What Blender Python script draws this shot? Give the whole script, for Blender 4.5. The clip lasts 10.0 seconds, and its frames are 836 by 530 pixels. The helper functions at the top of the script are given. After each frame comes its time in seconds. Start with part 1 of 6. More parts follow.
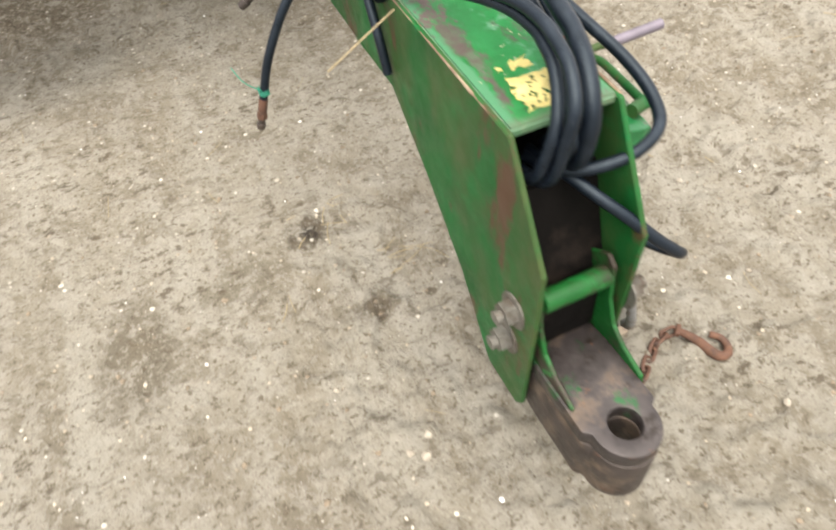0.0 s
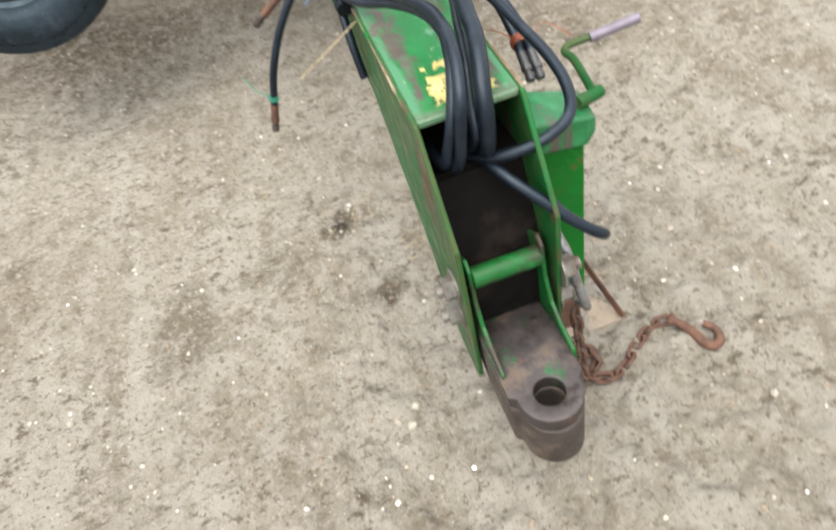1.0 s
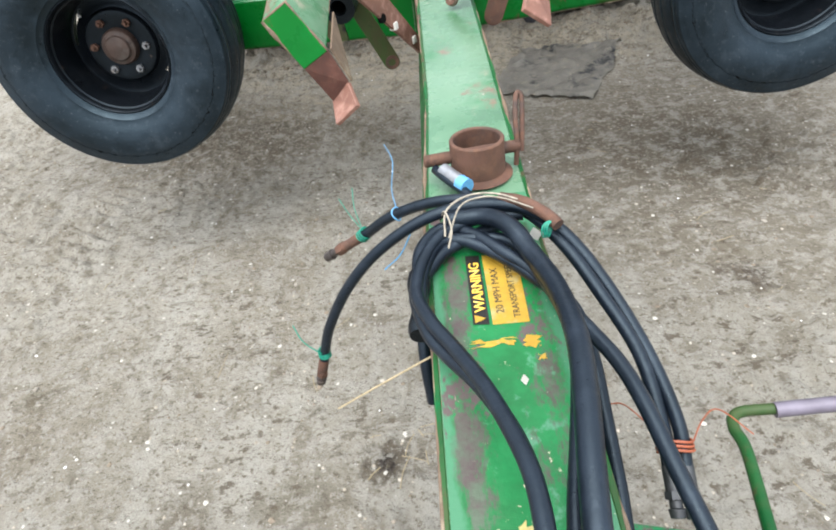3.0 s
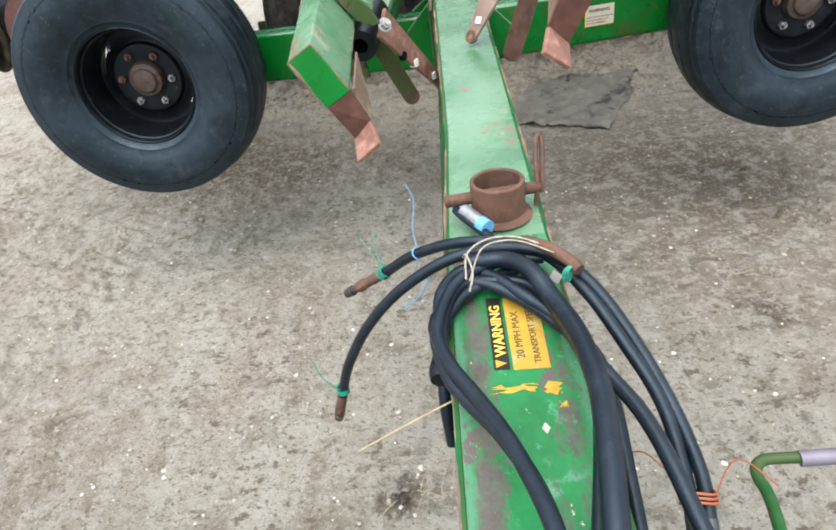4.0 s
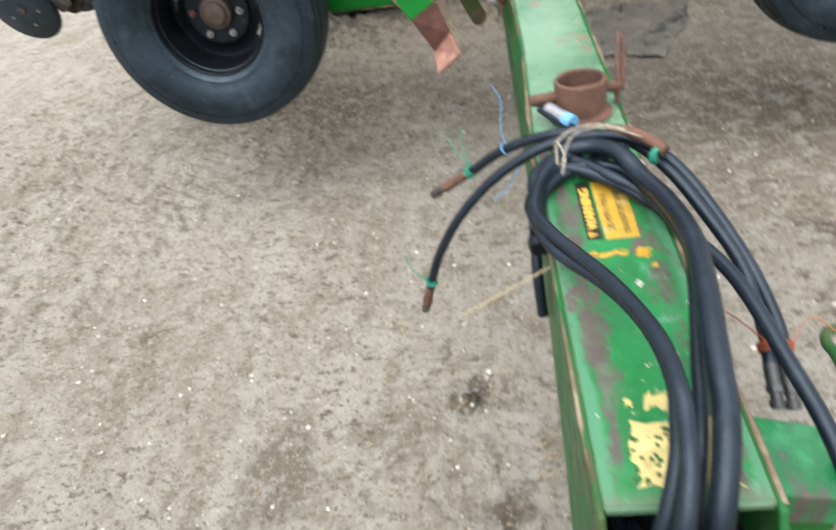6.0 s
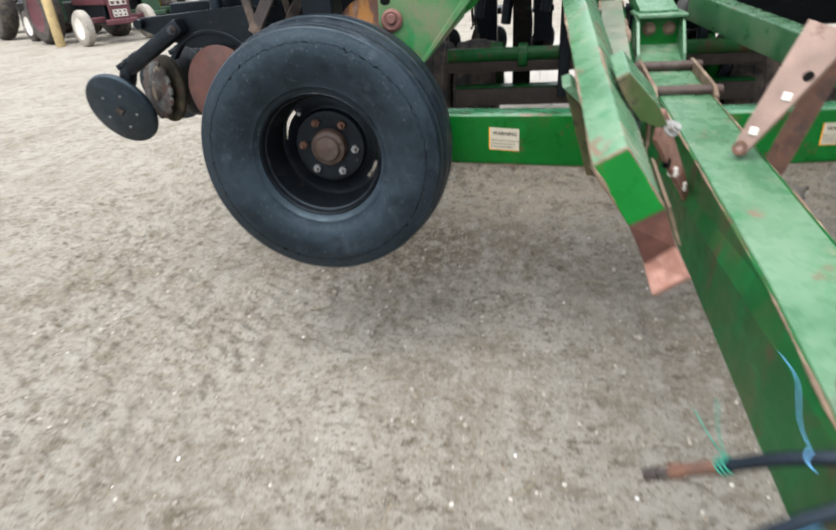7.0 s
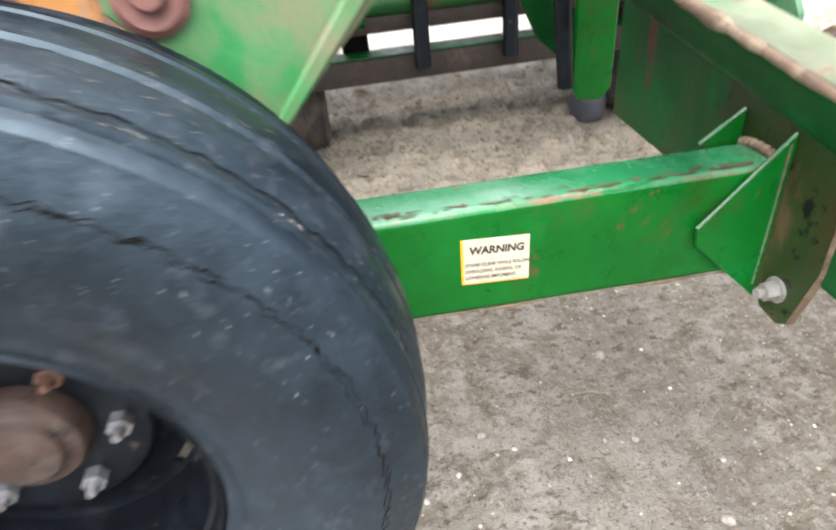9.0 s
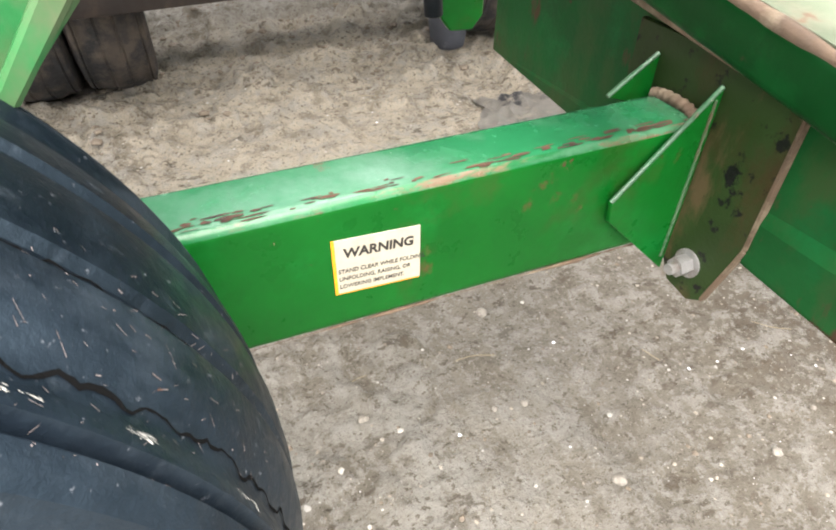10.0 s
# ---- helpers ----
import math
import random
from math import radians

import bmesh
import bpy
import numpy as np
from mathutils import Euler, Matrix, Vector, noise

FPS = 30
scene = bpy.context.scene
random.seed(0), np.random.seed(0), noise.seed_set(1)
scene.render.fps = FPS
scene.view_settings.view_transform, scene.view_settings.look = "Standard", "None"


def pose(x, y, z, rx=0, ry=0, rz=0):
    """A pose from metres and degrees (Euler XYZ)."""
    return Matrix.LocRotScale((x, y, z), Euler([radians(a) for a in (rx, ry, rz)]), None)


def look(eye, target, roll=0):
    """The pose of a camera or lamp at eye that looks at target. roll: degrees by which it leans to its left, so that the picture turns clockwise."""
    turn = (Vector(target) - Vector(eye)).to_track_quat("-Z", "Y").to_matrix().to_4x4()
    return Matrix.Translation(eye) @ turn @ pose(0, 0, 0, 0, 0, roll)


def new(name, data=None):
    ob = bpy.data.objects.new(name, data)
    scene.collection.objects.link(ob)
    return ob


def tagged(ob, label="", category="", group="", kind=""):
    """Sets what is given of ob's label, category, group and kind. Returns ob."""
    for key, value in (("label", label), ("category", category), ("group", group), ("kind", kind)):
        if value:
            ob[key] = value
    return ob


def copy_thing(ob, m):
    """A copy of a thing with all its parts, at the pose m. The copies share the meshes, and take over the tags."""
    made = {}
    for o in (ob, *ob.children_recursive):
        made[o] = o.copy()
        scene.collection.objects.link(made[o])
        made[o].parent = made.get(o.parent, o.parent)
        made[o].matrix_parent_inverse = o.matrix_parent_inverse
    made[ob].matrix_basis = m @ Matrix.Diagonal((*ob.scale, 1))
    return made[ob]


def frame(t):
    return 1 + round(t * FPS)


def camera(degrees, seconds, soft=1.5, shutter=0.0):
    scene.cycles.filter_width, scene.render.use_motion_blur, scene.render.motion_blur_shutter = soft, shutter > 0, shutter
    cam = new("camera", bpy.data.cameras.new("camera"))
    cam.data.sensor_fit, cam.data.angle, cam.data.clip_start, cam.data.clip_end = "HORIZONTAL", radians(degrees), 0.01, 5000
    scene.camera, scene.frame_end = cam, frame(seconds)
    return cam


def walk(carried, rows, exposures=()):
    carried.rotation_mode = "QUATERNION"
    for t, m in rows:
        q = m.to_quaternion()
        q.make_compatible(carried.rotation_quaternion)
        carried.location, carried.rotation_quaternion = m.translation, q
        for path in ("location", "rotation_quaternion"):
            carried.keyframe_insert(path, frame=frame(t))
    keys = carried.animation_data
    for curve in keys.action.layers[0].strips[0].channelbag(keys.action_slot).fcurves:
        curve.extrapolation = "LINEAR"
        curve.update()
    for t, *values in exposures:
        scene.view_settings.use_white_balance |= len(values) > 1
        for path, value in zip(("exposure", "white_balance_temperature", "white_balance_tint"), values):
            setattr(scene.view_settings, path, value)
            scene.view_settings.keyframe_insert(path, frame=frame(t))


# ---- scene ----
cam = camera(69.6, 10.0, soft=1.9, shutter=0.45)
PATH = [
    (0, (-0.417, 0.001, 1.24), (0.029, 1.262, -0.247), -6.5),
    (0.5, (-0.306, -0.165, 1.226), (-0.014, 1.127, -0.272), -11.3),
    (1, (-0.2, -0.203, 1.264), (-0.082, 1.192, -0.165), -16.5),
    (1.5, (-0.215, -0.045, 1.316), (0.083, 1.483, 0.06), -3.6),
    (2, (-0.186, 0.121, 1.325), (-0.025, 1.685, 0.089), -4.6),
    (2.5, (-0.056, 0.308, 1.345), (-0.222, 1.922, 0.177), -12.2),
    (2.7, (-0.047, 0.347, 1.34), (-0.152, 1.944, 0.14), -9.1),
    (4, (-0.055, 0.37, 1.374), (-0.209, 2.016, 0.249), -8.9),
    (4.5, (-0.052, 0.355, 1.361), (-0.274, 1.965, 0.196), -8.8),
    (5, (-0.023, 0.291, 1.289), (-0.334, 1.726, -0.07), -15.3),
    (5.2, (-0.026, 0.222, 1.297), (-0.262, 1.614, -0.119), -19.1),
    (6.3, (-0.212, 0.241, 1.379), (-0.559, 1.868, 0.269), -8.8),
    (6.5, (-0.253, 0.326, 1.385), (-0.709, 1.986, 0.366), -9.3),
    (7, (-0.461, 0.616, 1.376), (-0.809, 2.365, 0.47), -3.9),
    (7.5, (-0.678, 0.973, 1.432), (-0.84, 2.776, 0.581), -2.3),
    (8, (-0.756, 1.349, 1.422), (-1.015, 3.15, 0.592), -7.6),
    (8.5, (-0.869, 1.709, 1.369), (-0.544, 3.434, 0.41), 0.0),
    (9, (-0.773, 2.023, 1.288), (-0.514, 3.667, 0.179), -5.3),
    (9.5, (-0.729, 2.23, 1.219), (-0.128, 3.642, -0.063), 1.5),
    (10, (-0.72, 2.251, 1.236), (-0.085, 3.616, -0.08), 0.8),
]
EXPOSURES = [(0, 1.78, 7350, 12), (0.5, 1.68, 7150, 12), (1, 1.73, 6900, 12), (1.5, 1.65, 6700, 11), (2.5, 1.68, 6300, 10), (5.2, 1.68, 6500, 11), (6.5, 1.58, 6550, 12), (7.0, 1.60, 6450, 12), (7.5, 1.90, 6300, 12), (8.5, 2.44, 6450, 14), (9.5, 2.72, 6700, 15), (10, 2.69, 6800, 14)]
walk(cam, [(t, look(eye, target, roll)) for t, eye, target, roll in PATH], EXPOSURES)

# ---------------------------------------------------------------- light
SUN_ELEV, SUN_TURN = radians(68), radians(205)
world = bpy.data.worlds.new("overcast_sky")
scene.world = world
world.use_nodes = True
wn, wl = world.node_tree.nodes, world.node_tree.links
sky = wn.new("ShaderNodeTexSky")
sky.sky_type, sky.sun_disc = "NISHITA", False
sky.sun_elevation, sky.sun_rotation = SUN_ELEV, SUN_TURN
sky.dust_density, sky.air_density = 6.0, 1.0
soften = wn.new("ShaderNodeHueSaturation")
soften.inputs["Saturation"].default_value = 0.22
wl.new(sky.outputs["Color"], soften.inputs["Color"])
cloud = wn.new("ShaderNodeMix")
cloud.data_type = "RGBA"
cloud.inputs["Factor"].default_value = 0.6
wl.new(soften.outputs["Color"], cloud.inputs[6])
cloud.inputs[7].default_value = (8.4, 9.0, 9.8, 1)
wl.new(cloud.outputs[2], wn["Background"].inputs["Color"])
wn["Background"].inputs["Strength"].default_value = 0.085
sun = new("sun", bpy.data.lights.new("sun", "SUN"))
sun.data.energy, sun.data.angle, sun.data.color = 1.9, radians(75), (1.0, 0.97, 0.93)
sun.rotation_euler = Euler((radians(90) - SUN_ELEV, 0, radians(180) - SUN_TURN))


# ---------------------------------------------------------------- materials
def nodes_of(name):
    m = bpy.data.materials.new(name)
    m.use_nodes = True
    return m, m.node_tree.nodes, m.node_tree.links, m.node_tree.nodes["Principled BSDF"]


def noise_node(n, l, co, scale, detail=4.0, rough=0.6, stretch=None):
    tex = n.new("ShaderNodeTexNoise")
    tex.inputs["Scale"].default_value = scale
    tex.inputs["Detail"].default_value = detail
    tex.inputs["Roughness"].default_value = rough
    if stretch:
        mp = n.new("ShaderNodeMapping")
        mp.inputs["Scale"].default_value = stretch
        l.new(co, mp.inputs["Vector"])
        co = mp.outputs["Vector"]
    l.new(co, tex.inputs["Vector"])
    return tex.outputs["Fac"]


def ramp(n, l, fac, lo, hi):
    r = n.new("ShaderNodeMapRange")
    r.inputs["From Min"].default_value, r.inputs["From Max"].default_value = lo, hi
    l.new(fac, r.inputs["Value"])
    return r.outputs["Result"]


def blend(n, l, fac, a, b):
    mx = n.new("ShaderNodeMix")
    mx.data_type = "RGBA"
    if isinstance(fac, float):
        mx.inputs["Factor"].default_value = fac
    else:
        l.new(fac, mx.inputs["Factor"])
    for sock, v in ((mx.inputs[6], a), (mx.inputs[7], b)):
        if isinstance(v, tuple):
            sock.default_value = (*v, 1)
        else:
            l.new(v, sock)
    return mx.outputs[2]


def both(n, l, a, b, k=1.0):
    """The product of two masks and a number."""
    mul = n.new("ShaderNodeMath")
    mul.operation = "MULTIPLY"
    l.new(a, mul.inputs[0])
    if isinstance(b, float):
        mul.inputs[1].default_value = b
    else:
        l.new(b, mul.inputs[1])
    return mul.outputs[0] if k == 1.0 else both(n, l, mul.outputs[0], k)


def surface(name, base, rough=0.5, metal=0.0, tone=0.25, tone_scale=9.0, layers=(), bump=0.15, bump_scale=120.0, spec=0.5, wobble=0.12, tint=None):
    """A worn surface: a base colour that drifts, layers of (colour, scale, low, high, roughness) laid over it where a noise is high."""
    m, n, l, b = nodes_of(name)
    co = n.new("ShaderNodeTexCoord").outputs["Object"]
    drift = ramp(n, l, noise_node(n, l, co, tone_scale, 5.0, 0.65), 0.3, 0.7)
    dark = tuple(c * (1 - tone) for c in base)
    lite = tuple(min(1.0, c * (1 + tone)) for c in base)
    col = blend(n, l, drift, dark, lite)
    rg = None
    for i, (colour, scale, lo, hi, *stretch) in enumerate(layers):
        f = ramp(n, l, noise_node(n, l, co, scale, 7.0, 0.68, stretch[0] if stretch else None), lo, hi)
        col = blend(n, l, f, col, colour)
        rg = f
    l.new(col, b.inputs["Base Color"])
    rr = ramp(n, l, noise_node(n, l, co, tone_scale * 4, 4.0), 0.3, 0.7)
    mul = n.new("ShaderNodeMapRange")
    mul.inputs["To Min"].default_value, mul.inputs["To Max"].default_value = max(0.02, rough - wobble), min(1.0, rough + wobble)
    l.new(rr, mul.inputs["Value"])
    l.new(mul.outputs["Result"], b.inputs["Roughness"])
    b.inputs["Metallic"].default_value = metal
    b.inputs["Specular IOR Level"].default_value = spec
    if tint:
        b.inputs["Specular Tint"].default_value = (*tint, 1)
    if bump:
        bp = n.new("ShaderNodeBump")
        bp.inputs["Strength"].default_value = bump
        bp.inputs["Distance"].default_value = 0.004
        l.new(noise_node(n, l, co, bump_scale, 6.0, 0.65), bp.inputs["Height"])
        l.new(bp.outputs["Normal"], b.inputs["Normal"])
    return m


RUST, DUST, PRIMER = (0.092, 0.045, 0.029), (0.36, 0.31, 0.24), (0.165, 0.075, 0.052)
GREEN = (0.0008, 0.098, 0.011)
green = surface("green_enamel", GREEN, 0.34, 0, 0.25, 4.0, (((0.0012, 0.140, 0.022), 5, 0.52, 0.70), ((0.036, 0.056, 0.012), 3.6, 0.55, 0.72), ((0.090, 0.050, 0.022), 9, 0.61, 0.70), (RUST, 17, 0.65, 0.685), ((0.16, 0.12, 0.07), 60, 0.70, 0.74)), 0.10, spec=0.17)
# faded paint, its base lightened further to carry the sky's sheen
green_top = surface("faded_green_with_sky_sheen", (0.060, 0.150, 0.078), 0.28, 0, 0.25, 5.0, (((0.118, 0.196, 0.128), 5, 0.40, 0.72), ((0.020, 0.125, 0.045), 8, 0.56, 0.68), ((0.205, 0.222, 0.158), 12, 0.59, 0.70), ((0.14, 0.095, 0.065), 9, 0.59, 0.65), ((0.32, 0.32, 0.26), 70, 0.68, 0.71)), 0.12)
brace_green = surface("bleached_green_brace_enamel", (0.030, 0.110, 0.045), 0.36, 0, 0.3, 4.0, (((0.095, 0.150, 0.085), 4, 0.44, 0.64), ((0.110, 0.085, 0.050), 7, 0.58, 0.68, (1, 0.5, 1)), (RUST, 19, 0.65, 0.69)), 0.12, spec=0.3)
arm_green = surface("dull_green_arm_enamel", (0.004, 0.082, 0.024), 0.34, 0, 0.3, 4.0, (((0.040, 0.135, 0.062), 5, 0.50, 0.66), ((0.070, 0.052, 0.030), 7, 0.60, 0.70, (1, 0.5, 1)), (RUST, 19, 0.65, 0.69)), 0.12, spec=0.2)
# rubbed and rusty corners; the pale layer paints their highlight
corner_paint = surface("rubbed_green_corner_with_highlight", (0.010, 0.140, 0.040), 0.24, 0, 0.25, 6.0, (((0.070, 0.200, 0.105), 5, 0.42, 0.60, (1, 2, 1)), ((0.170, 0.115, 0.070), 9, 0.545, 0.60, (0.5, 2, 2)), (RUST, 22, 0.62, 0.66, (0.6, 2, 2))), 0.12)
# beam top: dulled paint with the sky's reflection put into its colour
beam_sheen = surface("dulled_green_with_sky_sheen", (0.012, 0.140, 0.052), 0.22, 0, 0.25, 4.0, (((0.110, 0.220, 0.150), 3.0, 0.42, 0.66), ((0.12, 0.085, 0.055), 11, 0.61, 0.67), ((0.4, 0.44, 0.38), 90, 0.69, 0.72)), 0.12)
# darker copy of the green enamel: shade put into the colour
green_shade = surface("shade_darkened_green_enamel", (0.0006, 0.0330, 0.0060), 0.4, 0, 0.3, 5.0, (((0.0010, 0.0520, 0.0100), 9, 0.52, 0.66), ((0.0382, 0.0298, 0.0170), 13, 0.64, 0.70)), 0.12, spec=0.15)
edge_rust = surface("khaki_rusted_edge", (0.120, 0.080, 0.052), 0.8, 0, 0.35, 20.0, (((0.224, 0.176, 0.120), 14, 0.5, 0.64),), 0.4)
green_worn = surface("scuffed_green_enamel", (0.003, 0.112, 0.032), 0.36, 0, 0.35, 7.0, (((0.016, 0.184, 0.064), 10, 0.5, 0.62), ((0.068, 0.048, 0.046), 5.5, 0.53, 0.60, (3.5, 0.7, 1)), ((0.080, 0.058, 0.053), 26, 0.60, 0.64), ((0.576, 0.480, 0.240), 48, 0.735, 0.75)), 0.15)
# yellowing and rust are wear; the base is darkened to carry side shade
green_old = surface("bleached_green_darkened_for_shade", (0.0046, 0.0684, 0.0160), 0.42, 0, 0.3, 6.0, (((0.0418, 0.0646, 0.0228), 4, 0.47, 0.64, (1, 1, 0.45)), ((0.0023, 0.0950, 0.0243), 9, 0.54, 0.68), ((0.0646, 0.0365, 0.0228), 10, 0.565, 0.625, (1, 1, 0.35)), ((0.0608, 0.0304, 0.0190), 50, 0.66, 0.70)), 0.15, spec=0.18)
green_pale = surface("chalky_light_green_enamel", (0.018, 0.145, 0.042), 0.42, 0, 0.25, 6.0, (((0.006, 0.18, 0.05), 7, 0.5, 0.62), ((0.13, 0.125, 0.075), 3.5, 0.45, 0.60, (1, 1, 0.6)), ((0.11, 0.06, 0.038), 13, 0.62, 0.67, (1, 1, 0.4))), 0.15, spec=0.35)
flange_paint = surface("dark_brown_stained_flange", (0.020, 0.042, 0.010), 0.5, 0, 0.3, 6.0, (((0.045, 0.032, 0.012), 7, 0.44, 0.58, (1, 1, 0.5)), ((0.085, 0.062, 0.030), 9, 0.60, 0.70, (1, 1, 0.4)), ((0.006, 0.006, 0.006), 26, 0.57, 0.62)), 0.2, spec=0.3)
stained = surface("brown_stained_green_enamel", (0.03, 0.06, 0.014), 0.5, 0, 0.3, 6.0, (((0.055, 0.046, 0.02), 7, 0.42, 0.58, (1, 1, 0.5)), ((0.11, 0.085, 0.048), 9, 0.58, 0.68, (1, 1, 0.4)), ((0.010, 0.009, 0.008), 24, 0.60, 0.66)), 0.2, spec=0.3)
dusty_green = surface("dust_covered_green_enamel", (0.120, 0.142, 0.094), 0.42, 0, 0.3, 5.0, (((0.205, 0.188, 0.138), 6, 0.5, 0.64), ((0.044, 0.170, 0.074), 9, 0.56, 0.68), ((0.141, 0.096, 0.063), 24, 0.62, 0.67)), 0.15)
rust = surface("rusty_steel", RUST, 0.8, 0.15, 0.45, 22.0, (((0.145, 0.072, 0.042), 40, 0.5, 0.7), ((0.05, 0.035, 0.03), 14, 0.52, 0.66)), 0.5, 260.0)
primer = surface("pink_brown_primer", PRIMER, 0.65, 0, 0.25, 16.0, ((RUST, 20, 0.55, 0.75), ((0.288, 0.160, 0.124), 45, 0.5, 0.7)), 0.25)
dark_steel = surface("greasy_dark_steel", (0.042, 0.034, 0.031), 0.5, 0.35, 0.4, 20.0, (((0.13, 0.095, 0.07), 11, 0.5, 0.66), (RUST, 30, 0.62, 0.7)), 0.3, 180.0)
# dirt on a near-black base that paints the shade inside the tongue mouth
shade_black = surface("shade_and_dirt_black", (0.0035, 0.0030, 0.0028), 0.7, 0.1, 0.5, 16.0, (((0.016, 0.012, 0.010), 9, 0.56, 0.72), ((0.003, 0.05, 0.014), 7, 0.67, 0.71)), 0.4, 90.0, spec=0.1)
worn_hitch = surface("worn_hitch_steel", (0.042, 0.036, 0.036), 0.42, 0.4, 0.4, 18.0, (((0.095, 0.070, 0.052), 9, 0.5, 0.62), ((0.020, 0.015, 0.012), 22, 0.56, 0.64), ((0.004, 0.060, 0.016), 10, 0.57, 0.62), ((0.20, 0.075, 0.022), 16, 0.61, 0.67)), 0.3, 150.0)
clevis_green = surface("grimy_green_enamel", (0.002, 0.065, 0.012), 0.45, 0, 0.4, 9.0, (((0.028, 0.022, 0.016), 8, 0.45, 0.56), ((0.006, 0.15, 0.035), 14, 0.58, 0.68)), 0.3, spec=0.3)
black_paint = surface("chalky_black_paint", (0.0030, 0.0038, 0.0052), 0.38, 0, 0.4, 15.0, (((0.015, 0.016, 0.018), 10, 0.55, 0.78), ((0.05, 0.037, 0.03), 24, 0.645, 0.70), ((0.11, 0.11, 0.108), 75, 0.70, 0.74)), 0.25, spec=0.25, tint=(0.68, 0.86, 1.0))
rubber = surface("weathered_tyre_rubber", (0.0030, 0.0052, 0.0084), 0.42, 0, 0.35, 6.0, (((0.0120, 0.0180, 0.0255), 3.0, 0.46, 0.70), ((0.0220, 0.0290, 0.0370), 9, 0.56, 0.74, (1, 2, 1)), ((0.0270, 0.0340, 0.0420), 34, 0.58, 0.74), ((0.1066, 0.1148, 0.1271), 150, 0.635, 0.70)), 0.35, 60.0, 0.46, 0.16, (0.62, 0.86, 1.0))
hose_rubber = surface("hose_rubber", (0.0045, 0.0070, 0.0120), 0.38, 0, 0.25, 30.0, (((0.014, 0.019, 0.028), 12, 0.52, 0.72), ((0.10, 0.105, 0.11), 60, 0.70, 0.74)), 0.2, 220.0, spec=0.36, tint=(0.70, 0.88, 1.0))
muddy = surface("mud_caked_rubber", (0.060, 0.048, 0.037), 0.9, 0, 0.4, 14.0, (((0.016, 0.016, 0.016), 8, 0.45, 0.58),), 0.8, 60.0)
dusty_tyre = surface("dusty_grey_tyre", (0.27, 0.25, 0.215), 0.9, 0, 0.3, 5.0, (((0.10, 0.095, 0.09), 6, 0.56, 0.7),), 0.5, 40.0)
hub_mat = surface("brown_grey_hub", (0.046, 0.028, 0.021), 0.6, 0.2, 0.35, 30.0, (((0.070, 0.058, 0.050), 16, 0.52, 0.66), ((0.0144, 0.0108, 0.0101), 40, 0.6, 0.68)), 0.4)
# flat black that paints the dark inside cracks, slot and pin hole
crack_mat = surface("painted_gap_black", (0.003, 0.003, 0.003), 0.95, 0, 0.1, 40.0, (), 0.0, spec=0.1)
zinc = surface("dull_zinc", (0.2600, 0.2700, 0.2850), 0.42, 0.7, 0.25, 50.0, (((0.1600, 0.1200, 0.0900), 35, 0.5, 0.68),), 0.2)
bright_zinc = surface("bright_worn_zinc", (0.30, 0.295, 0.285), 0.42, 0.3, 0.2, 50.0, (((0.18, 0.155, 0.13), 35, 0.52, 0.68),), 0.2)
dirty_zinc = surface("dirty_zinc", (0.15, 0.145, 0.13), 0.5, 0.5, 0.3, 50.0, (((0.08, 0.06, 0.045), 30, 0.5, 0.66),), 0.25)
dull_fitting = surface("dull_grey_fitting", (0.05, 0.053, 0.056), 0.45, 0.5, 0.3, 50.0, ((RUST, 35, 0.58, 0.7),), 0.2)
dark_bar = surface("soil_blackened_steel", (0.020, 0.014, 0.011), 0.7, 0.1, 0.4, 10.0, (((0.05, 0.034, 0.024), 9, 0.54, 0.68),), 0.3)
chrome = surface("chromed_rod", (0.75, 0.77, 0.79), 0.16, 1.0, 0.08, 30.0, (), 0.0, wobble=0.05)
grey_plate = surface("grey_weathered_plate", (0.125, 0.108, 0.105), 0.7, 0.1, 0.3, 25.0, ((RUST, 24, 0.6, 0.68),), 0.4, 150.0)
orange_rust = surface("orange_rusted_disc", (0.108, 0.050, 0.032), 0.65, 0.1, 0.35, 6.0, (((0.320, 0.136, 0.024), 4.0, 0.43, 0.50, (2.2, 1, 0.5)), ((0.192, 0.136, 0.104), 7, 0.58, 0.66, (2, 1, 0.6)), ((0.040, 0.024, 0.018), 15, 0.62, 0.68)), 0.4)
red_rust = surface("red_brown_rusted_disc", (0.063, 0.023, 0.016), 0.7, 0.1, 0.3, 10.0, (((0.034, 0.018, 0.015), 14, 0.5, 0.66), ((0.109, 0.051, 0.037), 9, 0.6, 0.74)), 0.35)
bolt_rust = surface("pink_rusted_bolt", (0.129, 0.056, 0.045), 0.7, 0.1, 0.3, 30.0, ((RUST, 30, 0.56, 0.7),), 0.3)
disc_brown = surface("dirt_stained_dark_disc", (0.016, 0.014, 0.009), 0.7, 0.1, 0.4, 10.0, (((0.045, 0.036, 0.022), 8, 0.52, 0.62), ((0.03, 0.016, 0.011), 11, 0.55, 0.62)), 0.35, spec=0.15)
tooth_steel = surface("brown_grey_disc_steel", (0.042, 0.034, 0.028), 0.7, 0.2, 0.4, 14.0, (((0.09, 0.095, 0.09), 6, 0.48, 0.54), ((0.055, 0.026, 0.018), 8, 0.54, 0.58), ((0.24, 0.19, 0.12), 11, 0.60, 0.63)), 0.4)
decal_white = surface("faded_white_vinyl", (0.45, 0.42, 0.33), 0.45, 0, 0.08, 60.0, (((0.34, 0.30, 0.21), 40, 0.58, 0.75),), 0.0)
decal_yellow = surface("yellow_vinyl", (0.640, 0.400, 0.048), 0.5, 0, 0.12, 60.0, (((0.600, 0.496, 0.240), 45, 0.55, 0.7),), 0.0)
decal_orange = surface("orange_vinyl", (0.85, 0.36, 0.02), 0.5, 0, 0.1, 60.0, (), 0.0)
